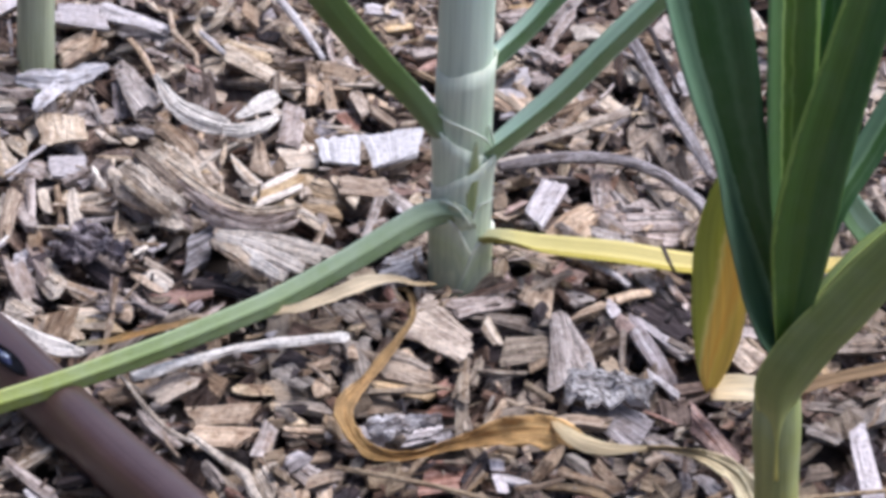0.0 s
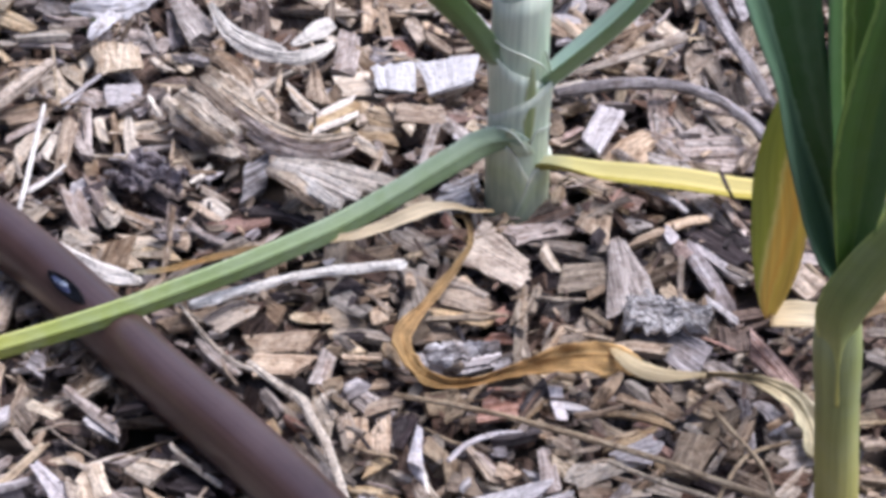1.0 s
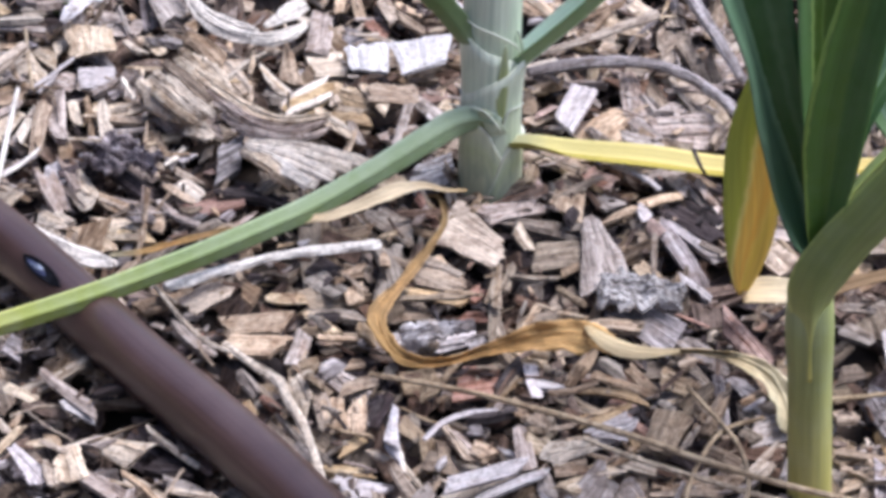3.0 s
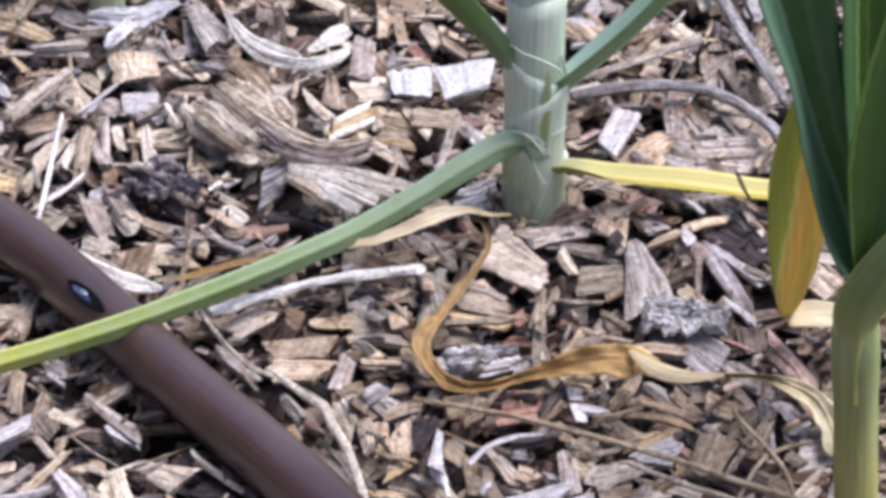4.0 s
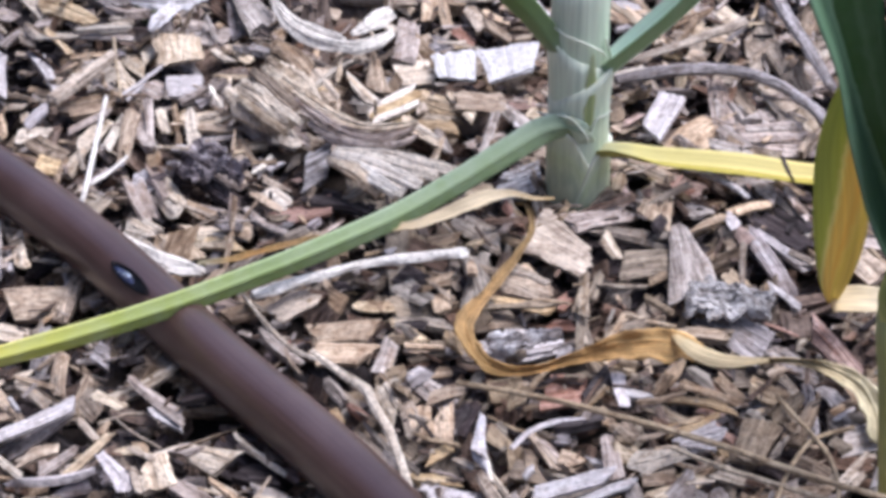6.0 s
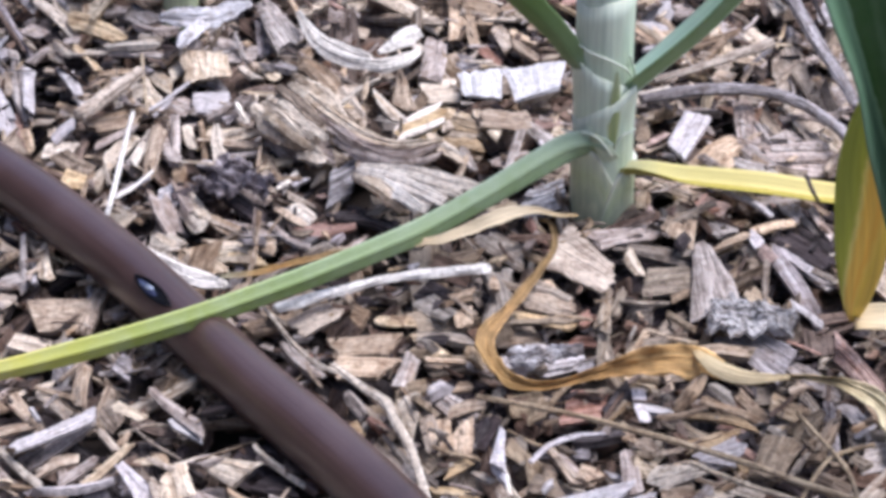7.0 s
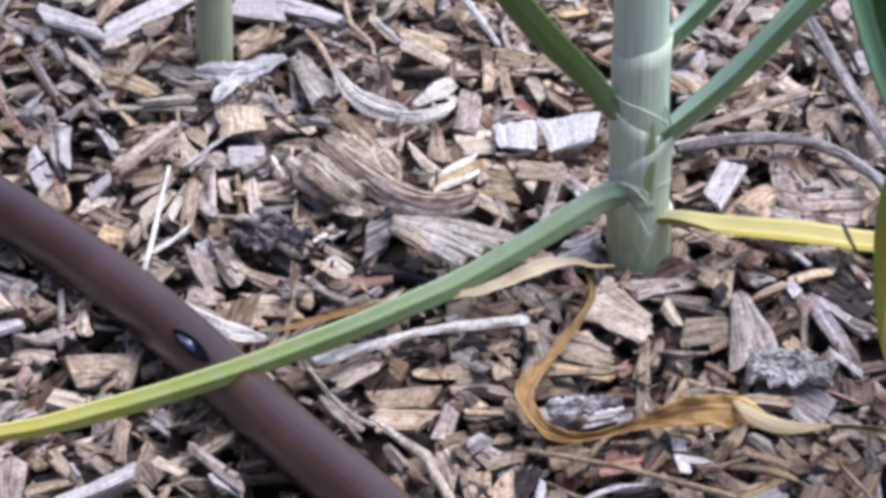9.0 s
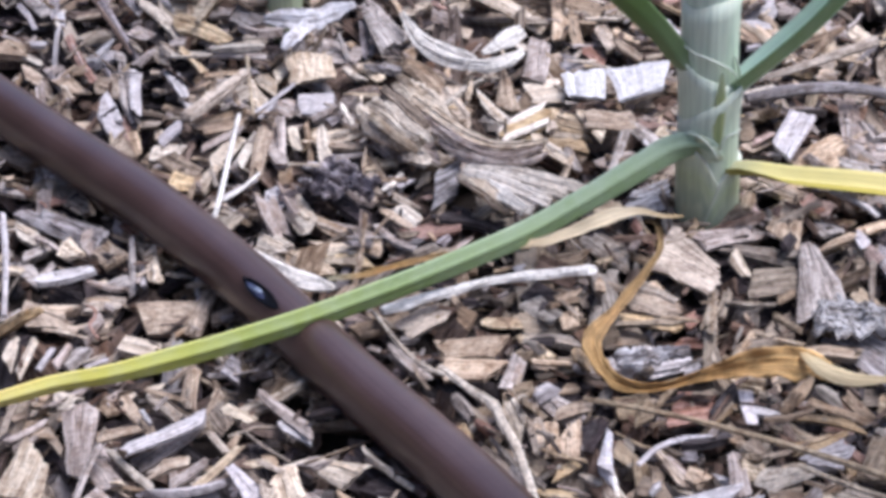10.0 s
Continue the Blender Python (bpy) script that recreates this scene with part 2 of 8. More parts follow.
# shade at the foot and below the collar is put into the lower stops
M_SHEATH_OLD = leaf_material("old_sheath_with_shade", [(0.0, (0.42, 0.45, 0.29)), (0.45, (0.54, 0.60, 0.42)), (0.70, (0.52, 0.61, 0.36)), (0.85, (0.627, 0.715, 0.508)), (0.95, (0.702, 0.763, 0.554)), (0.985, (0.784, 0.814, 0.682)), (1.0, (0.784, 0.814, 0.682))], veins=0.12, vein_scale=30, through_light=0, bloom=0.15, rough=0.4, streak=0.18, streak_scale=22)
# green underside tissue, darkened with the shade below the drooping leaf
M_UNDER = leaf_material("leek_underside_and_shade", [(0.0, (0.27, 0.35, 0.15)), (0.4, (0.32, 0.40, 0.19)), (1.0, (0.50, 0.57, 0.35))], veins=0.15, vein_scale=14, through_light=0, bloom=0.2)
M_FOLD = leaf_material("leek_sheath_fold", [(0.0, (0.48, 0.58, 0.36)), (0.4, (0.36, 0.45, 0.20)), (1.0, (0.30, 0.38, 0.15))], [(0.0, (1.5, 1.4, 1.6)), (0.3, (1, 1, 1)), (0.7, (1, 1, 1)), (1.0, (1.5, 1.4, 1.6))], veins=0.2, vein_scale=12, through_light=0, bloom=0.1)
M_RIM = leaf_material("leek_sheath_rim", [(0.0, (0.74, 0.80, 0.70)), (1.0, (0.78, 0.84, 0.74))], veins=0.1, vein_scale=12, through_light=0.2, bloom=0.1)
M_FARSTEM = leaf_material("pale_green_leek_stem", [(0.0, (0.373, 0.463, 0.224)), (0.25, (0.559, 0.628, 0.403)), (1.0, (0.652, 0.718, 0.538))], veins=0.3, vein_scale=40, through_light=0, bloom=0.3)
# pale margins; lighter top and darker lower half are partly painted shading
M_DROOP = leaf_material("drooping_leaf_green", [(0.0, (0.50, 0.60, 0.42)), (0.03, (0.39, 0.51, 0.36)), (0.09, (0.315, 0.435, 0.285)), (0.26, (0.28, 0.395, 0.215)), (0.48, (0.255, 0.36, 0.14)), (0.62, (0.31, 0.39, 0.095)), (0.75, (0.483, 0.498, 0.100)), (0.86, (0.630, 0.583, 0.130)), (1.0, (0.672, 0.509, 0.130))], [(0.0, (1.5, 1.4, 1.75)), (0.09, (1.12, 1.1, 1.2)), (0.28, (1.02, 1.02, 1.02)), (0.60, (1.0, 1.0, 0.95)), (0.93, (0.92, 0.95, 0.82)), (1.0, (1.3, 1.25, 1.3))], veins=0.2, bloom=0.26)
# one half of the fold painted paler, the other darker, as light would fall
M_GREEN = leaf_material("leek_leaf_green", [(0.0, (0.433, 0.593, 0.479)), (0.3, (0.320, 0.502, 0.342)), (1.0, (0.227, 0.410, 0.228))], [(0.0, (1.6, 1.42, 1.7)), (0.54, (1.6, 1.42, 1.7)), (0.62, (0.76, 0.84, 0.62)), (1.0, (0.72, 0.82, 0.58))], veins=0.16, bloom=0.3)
M_FRONT = leaf_material("plain_green_leaf", [(0.0, (0.40, 0.50, 0.36)), (0.12, (0.23, 0.34, 0.16)), (0.3, (0.17, 0.285, 0.085)), (1.0, (0.165, 0.275, 0.07))], [(0.0, (1.9, 1.8, 2.0)), (0.05, (1, 1, 1)), (0.95, (1, 1, 1)), (1.0, (1.6, 1.5, 1.6))], veins=0.16, bloom=0.05)
# half facing up tinted cream, lower half dulled to imitate its shade
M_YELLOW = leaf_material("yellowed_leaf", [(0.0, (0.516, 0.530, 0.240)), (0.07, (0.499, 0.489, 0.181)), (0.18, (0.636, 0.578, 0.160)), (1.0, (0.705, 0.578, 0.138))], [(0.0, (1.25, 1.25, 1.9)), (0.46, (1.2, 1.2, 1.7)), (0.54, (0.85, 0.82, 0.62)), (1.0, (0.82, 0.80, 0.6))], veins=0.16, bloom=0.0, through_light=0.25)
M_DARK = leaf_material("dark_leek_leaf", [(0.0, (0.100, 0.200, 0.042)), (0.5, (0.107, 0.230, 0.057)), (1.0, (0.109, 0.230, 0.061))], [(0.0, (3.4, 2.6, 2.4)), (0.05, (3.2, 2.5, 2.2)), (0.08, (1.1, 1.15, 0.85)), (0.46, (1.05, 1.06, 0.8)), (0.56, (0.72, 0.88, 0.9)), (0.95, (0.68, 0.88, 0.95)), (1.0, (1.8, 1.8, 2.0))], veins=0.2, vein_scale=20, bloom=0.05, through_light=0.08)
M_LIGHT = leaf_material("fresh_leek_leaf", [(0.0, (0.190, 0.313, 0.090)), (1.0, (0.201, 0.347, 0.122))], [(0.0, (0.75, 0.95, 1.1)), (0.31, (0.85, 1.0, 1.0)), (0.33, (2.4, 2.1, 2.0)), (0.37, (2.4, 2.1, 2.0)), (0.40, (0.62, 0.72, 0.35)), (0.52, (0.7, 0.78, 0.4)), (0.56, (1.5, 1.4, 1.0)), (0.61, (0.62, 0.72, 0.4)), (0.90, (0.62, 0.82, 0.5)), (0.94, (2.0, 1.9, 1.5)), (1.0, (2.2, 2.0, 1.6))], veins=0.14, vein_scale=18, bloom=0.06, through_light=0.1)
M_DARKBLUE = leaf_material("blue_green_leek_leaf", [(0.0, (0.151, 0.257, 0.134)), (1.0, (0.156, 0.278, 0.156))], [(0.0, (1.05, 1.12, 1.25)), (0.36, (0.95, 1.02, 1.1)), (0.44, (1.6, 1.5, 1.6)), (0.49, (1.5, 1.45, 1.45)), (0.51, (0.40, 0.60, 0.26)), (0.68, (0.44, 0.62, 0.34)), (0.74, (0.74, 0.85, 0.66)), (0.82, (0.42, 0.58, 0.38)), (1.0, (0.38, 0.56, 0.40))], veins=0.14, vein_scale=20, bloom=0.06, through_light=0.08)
M_OLIVE = leaf_material("olive_leek_leaf", [(0.0, (0.804, 0.778, 0.231)), (0.10, (0.618, 0.653, 0.194)), (0.22, (0.340, 0.413, 0.134)), (0.36, (0.240, 0.319, 0.103)), (1.0, (0.224, 0.324, 0.099))], [(0.0, (1.7, 1.6, 1.5)), (0.05, (1, 1, 1)), (0.95, (1, 1, 1)), (1.0, (1.7, 1.6, 1.5))], veins=0.16, vein_scale=22, bloom=0.10, through_light=0.08)
M_RSTEM = leaf_material("young_leek_stem", [(0.0, (0.64, 0.58, 0.16)), (0.30, (0.54, 0.53, 0.17)), (0.55, (0.38, 0.43, 0.16)), (0.8, (0.32, 0.39, 0.16)), (1.0, (0.27, 0.34, 0.14))], veins=0.22, vein_scale=24, through_light=0, bloom=0.14)
M_AGEING = leaf_material("ageing_leaf_with_orange_stripe", [(0.0, (0.95, 0.95, 0.95)), (1.0, (1, 1, 1))],
    [(0.0, (0.52, 0.60, 0.13)), (0.30, (0.60, 0.66, 0.13)), (0.39, (0.93, 0.88, 0.38)), (0.43, (0.95, 0.82, 0.28)), (0.50, (0.95, 0.72, 0.20)), (0.62, (0.95, 0.76, 0.23)), (0.72, (0.95, 0.68, 0.18)), (0.84, (0.95, 0.80, 0.25)), (0.92, (0.90, 0.76, 0.20)), (1.0, (0.90, 0.74, 0.22))], veins=0.16, vein_scale=20, bloom=0.0, through_light=0.3, widen=(1.69, -1.167))
M_DRY = leaf_material("dry_brown_leaf", [(0.000, (0.85, 0.80, 0.56)), (0.077, (0.90, 0.85, 0.62)), (0.146, (0.83, 0.72, 0.47)), (0.215, (0.78, 0.60, 0.34)), (0.285, (0.83, 0.57, 0.26)), (0.344, (0.87, 0.59, 0.26)), (0.408, (0.84, 0.54, 0.23)), (0.518, (0.78, 0.46, 0.17)), (0.583, (0.80, 0.53, 0.22)), (0.679, (0.70, 0.47, 0.22)), (0.746, (0.70, 0.47, 0.23)), (0.861, (0.56, 0.40, 0.20)), (1.000, (0.48, 0.35, 0.18))], [(0.0, (1.35, 1.3, 1.2)), (0.12, (0.9, 0.85, 0.8)), (0.22, (1.12, 1.08, 1.02)), (0.38, (0.78, 0.70, 0.62)), (0.46, (1.04, 1.0, 0.92)), (0.56, (0.86, 0.78, 0.7)), (0.68, (1.12, 1.08, 1.02)), (0.82, (0.82, 0.76, 0.7)), (1.0, (1.35, 1.3, 1.25))], veins=0.42, vein_scale=34, bloom=0.0, through_light=0.2, rough=0.65, bump=0.9, blotch=0.3)
M_DRY_PALE = leaf_material("pale_dry_leaf", [(0.0, (0.76, 0.54, 0.28)), (0.25, (0.86, 0.71, 0.44)), (1.0, (0.82, 0.66, 0.40))], veins=0.26, vein_scale=18, bloom=0.0, through_light=0.12, rough=0.6, bump=0.6, blotch=0.08)
M_PAPER = leaf_material("papery_straw_leaf", [(0.0, (0.70, 0.52, 0.28)), (0.3, (0.84, 0.71, 0.50)), (0.7, (0.82, 0.68, 0.46)), (1.0, (0.70, 0.50, 0.28))], veins=0.3, vein_scale=18, bloom=0.0, through_light=0.12, rough=0.7, bump=0.6, blotch=0.1)
M_TAN = leaf_material("dried_tan_leaf_tip", [(0.0, (0.88, 0.70, 0.42)), (0.25, (0.90, 0.78, 0.54)), (0.45, (0.5, 0.34, 0.19)), (1.0, (0.36, 0.24, 0.13))], veins=0.35, vein_scale=14, bloom=0.0, through_light=0.25, rough=0.65, bump=0.6)
M_STRAW = wood("straw", (0.24, 0.17, 0.10), (0.42, 0.32, 0.20), (0.56, 0.46, 0.32), spread=0.2, rough=0.6)


def pipe_material():
    m, nt, b, add, link = nodes_of("brown_polythene")
    geo = add("NewGeometry")
    n1 = add("TexNoise", Scale=35.0, Detail=6.0, Roughness=0.65)
    n2 = add("TexNoise", Scale=900.0, Detail=2.0)
    uv = add("UVMap")
    sep = add("SeparateXYZ")
    link(uv.outputs[0], sep.inputs[0])
    vec = add("CombineXYZ")
    link(math_node(nt, 'MULTIPLY', sep.outputs[0], 12.0), vec.inputs[0])
    link(math_node(nt, 'MULTIPLY', sep.outputs[1], 900.0), vec.inputs[1])
    n3 = add("TexNoise", Scale=1.0, Detail=3.0)
    link(vec.outputs[0], n3.inputs["Vector"])
    for n in (n1, n2):
        link(geo.outputs["Position"], n.inputs["Vector"])
    r = ramp(nt, [(0.32, (0.036, 0.018, 0.017)), (0.52, (0.056, 0.030, 0.029)), (0.70, (0.086, 0.052, 0.050))])
    link(math_node(nt, 'ADD', math_node(nt, 'MULTIPLY', n1.outputs[0], 0.6), math_node(nt, 'MULTIPLY', n3.outputs[0], 0.4)), r.inputs[0])
    link(r.outputs[0], b.inputs["Base Color"])
    rr = ramp(nt, [(0.3, (0.27,) * 3), (0.7, (0.36,) * 3)])
    link(n1.outputs[0], rr.inputs[0])
    link(rr.outputs[0], b.inputs["Roughness"])
    b.inputs["Specular IOR Level"].default_value = 1.0
    bp = add("Bump", Strength=0.22, Distance=0.0004)
    link(math_node(nt, 'ADD', n2.outputs[0], n3.outputs[0]), bp.inputs["Height"])
    link(bp.outputs[0], b.inputs["Normal"])
    return m


M_PIPE = pipe_material()
# near black, to paint the dark depth of the outlet
M_EMIT, _nt, _b, _add, _link = nodes_of("black_outlet_hollow")
_b.inputs["Base Color"].default_value = (0.008, 0.010, 0.018, 1)
_b.inputs["Roughness"].default_value = 0.22
_b.inputs["Specular IOR Level"].default_value = 0.35
_n = _add("TexNoise", Scale=700.0, Detail=3.0)
_bp = _add("Bump", Strength=1.0, Distance=0.0015)
_link(_n.outputs[0], _bp.inputs["Height"])
_link(_bp.outputs[0], _b.inputs["Normal"])
# pale blue flecks and a blue tint painted as glints and reflection
M_SPECK, _nt, _b, _add, _link = nodes_of("painted_glint")
_b.inputs["Roughness"].default_value = 0.08
_b.inputs["Specular IOR Level"].default_value = 1.0
_n = _add("TexNoise", Scale=1500.0, Detail=2.0)
_r = ramp(_nt, [(0.42, (0.02, 0.03, 0.05)), (0.58, (0.34, 0.40, 0.52))])
_g = _add("NewGeometry")
_link(_g.outputs["Position"], _n.inputs["Vector"])
_link(_n.outputs[0], _r.inputs[0])
_link(_r.outputs[0], _b.inputs["Base Color"])
M_FILM, _nt, _b, _add, _link = nodes_of("painted_reflection")
_b.inputs["Base Color"].default_value = (0.035, 0.045, 0.10, 1)
_b.inputs["Roughness"].default_value = 0.42
M_SOIL, M_FAR = soil_material(), far_mulch_material()

# dark, matt surface of the added light-blocking walls
M_BLOCK, _nt, _b, _add, _link = nodes_of("dark_light_block")
_g, _n = _add("NewGeometry"), _add("TexNoise", Scale=14.0, Detail=7.0, Roughness=0.65)
_r = ramp(_nt, [(0.35, (0.055, 0.048, 0.042)), (0.65, (0.10, 0.088, 0.078))])
_link(_g.outputs["Position"], _n.inputs["Vector"])
_link(_n.outputs[0], _r.inputs[0])
_link(_r.outputs[0], _b.inputs["Base Color"])
_b.inputs["Roughness"].default_value = 0.9

# ---- builders ----


def mesh_object(name, verts, faces, uvs, materials, parent=None, mat_index=None, smooth=False, label=""):
    me = bpy.data.meshes.new(name)
    me.from_pydata([tuple(p) for p in verts], [], faces)
    if uvs is not None:
        layer = me.uv_layers.new(name="UVMap")
        loops = np.empty(len(me.loops), dtype=np.int32)
        me.loops.foreach_get("vertex_index", loops)
        layer.data.foreach_set("uv", np.asarray(uvs, dtype=np.float32)[loops].ravel())
    for m in materials:
        me.materials.append(m)
    if mat_index is not None:
        me.polygons.foreach_set("material_index", np.asarray(mat_index, dtype=np.int32))
    if smooth:
        me.polygons.foreach_set("use_smooth", np.ones(len(me.polygons), dtype=bool))
    me.update()
    ob = new(name, me)
    if parent is not None:
        ob.parent = parent
    if label:
        tagged(ob, label)
    return ob


def thing(name, at, label, category, group="", kind=""):
    e = new(name)
    e.location = at
    e.empty_display_size = 0.02
    return tagged(e, label, category, group, kind)


def under(ob, parent):
    """Make ob, built in world places, a part of parent."""
    ob.parent = parent
    ob.matrix_parent_inverse = Matrix.Translation(-parent.location)
    return ob


def spline(points, n):
    """n places on a smooth line through the points."""
    p = np.asarray(points, dtype=float)
    d = np.r_[0, np.cumsum(np.linalg.norm(np.diff(p[:, :3], axis=0), axis=1) ** 0.5)]
    q = np.vstack([2 * p[0] - p[1], p, 2 * p[-1] - p[-2]])
    k = np.r_[2 * d[0] - d[1], d, 2 * d[-1] - d[-2]]
    out = []
    for s in np.linspace(d[0], d[-1], n):
        i = min(np.searchsorted(d, s, side="right"), len(d) - 1)
        t0, t1, t2, t3 = k[i - 1], k[i], k[i + 1], k[i + 2] if i + 2 < len(k) else k[i + 1] + 1
        p0, p1, p2, p3 = q[i - 1], q[i], q[i + 1], q[i + 2] if i + 2 < len(q) else 2 * q[i + 1] - q[i]
        a1 = (t1 - s) / (t1 - t0) * p0 + (s - t0) / (t1 - t0) * p1
        a2 = (t2 - s) / (t2 - t1) * p1 + (s - t1) / (t2 - t1) * p2
        a3 = (t3 - s) / (t3 - t2) * p2 + (s - t2) / (t3 - t2) * p3
        b1 = (t2 - s) / (t2 - t0) * a1 + (s - t0) / (t2 - t0) * a2
        b2 = (t3 - s) / (t3 - t1) * a2 + (s - t1) / (t3 - t1) * a3
        out.append((t2 - s) / (t2 - t1) * b1 + (s - t1) / (t2 - t1) * b2)
    return np.array(out)


def unit(v):
    return v / np.maximum(np.linalg.norm(v, axis=-1, keepdims=True), 1e-9)


def leaf(name, points, up, fold, material, parent=None, thick=0.0007, n=44, ripple=0.0, keel=0.0, label="", round_fold=0.25, metres=False, rib=0.0, ragged=0.0):
    """A leaf blade. points: x, y, z, width in metres; up: the way its inner face looks, one for all or one a point;
    fold: the degrees by which each half is raised from flat, one for all or one a point."""
    ups = np.asarray(up, dtype=float)
    ups = np.tile(ups, (len(points), 1)) if ups.ndim == 1 else ups
    fd = np.full(len(points), fold, dtype=float) if np.isscalar(fold) else np.asarray(fold, dtype=float)
    rows = np.array([(*p, *u, f) for p, u, f in zip(points, ups, fd)])
    s = spline(rows, n)
    c, w, u, f = s[:, :3], np.maximum(s[:, 3], 0.0004), s[:, 4:7], np.radians(s[:, 7])
    t = unit(np.gradient(c, axis=0))
    nrm = unit(u - t * (u * t).sum(1, keepdims=True))
    side = np.cross(t, nrm)
    us = np.linspace(-1, 1, 21 if rib else 11)
    local = np.random.default_rng(len(name) * 31 + int(abs(points[0][0]) * 1e5))
    ph = local.uniform(0, 6, 4)
    ridge = local.uniform(-1, 1, 21)
    length = np.r_[0, np.cumsum(np.linalg.norm(np.diff(c, axis=0), axis=1))]
    verts, uvs = [], []
    for layer in (0, 1):
        for i in range(n):
            for x in us:
                a = np.sqrt(x * x + round_fold ** 2 * 0.15) - round_fold * 0.387
                edge = 1 + ragged * abs(x) * (noise.noise(Vector((length[i] * 190, 3.1 if x > 0 else 8.7, ph[2]))) * 1.2 + noise.noise(Vector((length[i] * 700, 1.3 if x > 0 else 5.9, ph[3]))) * 0.6) if ragged else 1.0
                off = side[i] * x * edge * w[i] / 2 * np.cos(f[i]) + nrm[i] * a * w[i] / 2 * np.sin(f[i])
                off = off + nrm[i] * ripple * w[i] * (np.sin(length[i] * 260 + ph[0] + x * 2) * 0.5 + np.sin(length[i] * 610 + ph[1] - x * 3) * 0.35) * x
                if rib:
                    off = off + nrm[i] * rib * ridge[min(20, int((x + 1) * 10 + 0.5))] * (0.7 + 0.3 * math.sin(length[i] * 300 + x * 9))
                th = thick * (1.0 - 0.6 * abs(x)) + keel * max(0.0, 1 - abs(x) * 3)
                verts.append(c[i] + off - nrm[i] * (th if layer else 0))
                uvs.append((length[i], x * w[i] / 2) if metres else (i / (n - 1), (x + 1) / 2))
    m = len(us)
    faces, half = [], n * m
    for i in range(n - 1):
        for j in range(m - 1):
            a = i * m + j
            faces.append((a, a + 1, a + m + 1, a + m))
            faces.append((half + a, half + a + m, half + a + m + 1, half + a + 1))
        for j in (0, m - 1):
            a = i * m + j
            q = (a, a + m, half + a + m, half + a)
            faces.append(q if j == 0 else q[::-1])
    for i in (0, n - 1):
        for j in range(m - 1):
            a = i * m + j
            q = (a, half + a, half + a + 1, a + 1)
            faces.append(q if i == 0 else q[::-1])
    ob = mesh_object(name, verts, faces, uvs, [material], smooth=True, label=label)
    return under(ob, parent) if parent else ob


def tube(name, points, material, parent=None, sides=12, n=24, rough=0.0, flat=1.0, label="", smooth=True, metres=True, knots=0.0, seed=1):
    """A round or flattened rod through the points x, y, z, radius; UVs run along and round it in metres."""
    s = spline(points, n)
    c, r = s[:, :3], s[:, 3]
    t = unit(np.gradient(c, axis=0))
    nrm = unit(np.array((0, 0, 1.0)) - t * t[:, 2:3]) if abs(t[:, 2]).mean() < 0.8 else unit(np.array((0, -1.0, 0)) - t * t[:, 1:2] * -1)
    side = np.cross(t, nrm)
    local = np.random.default_rng(seed)
    ridge = 1 + rough * local.uniform(-1, 1, sides)
    length = np.r_[0, np.cumsum(np.linalg.norm(np.diff(c, axis=0), axis=1))]
    verts, uvs = [], []
    for i in range(n):
        bump = 1 + knots * max(0, np.sin(length[i] * 330 + seed) - 0.75) * 4
        for k in range(sides + 1):
            a = 2 * np.pi * k / sides
            rr = r[i] * ridge[k % sides] * bump
            if k < sides and rough:
                rr *= 1 + rough * 0.5 * np.sin(length[i] * 420 + k * 2.4 + seed)
            verts.append(c[i] + side[i] * np.cos(a) * rr + nrm[i] * np.sin(a) * rr * flat)
            uvs.append((length[i], k / sides * 2 * np.pi * r[i]) if metres else (i / (n - 1), k / sides))
    m = sides + 1
    for i in range(n):
        verts[i * m + sides] = verts[i * m]
    faces = [(i * m + k, i * m + k + 1, (i + 1) * m + k + 1, (i + 1) * m + k) for i in range(n - 1) for k in range(sides)]
    for i in (0, n - 1):
        jag = len(verts)
        verts.append(c[i] + t[i] * r[i] * (0.5 if rough and i else -0.5 if rough else 0.0))
        uvs.append((length[i], 0))
        for k in range(sides):
            q = (i * m + k, i * m + k + 1, jag)
            faces.append(q if i else q[::-1])
    ob = mesh_object(name, verts, faces, uvs, [material], smooth=smooth, label=label)
    return under(ob, parent) if parent else ob


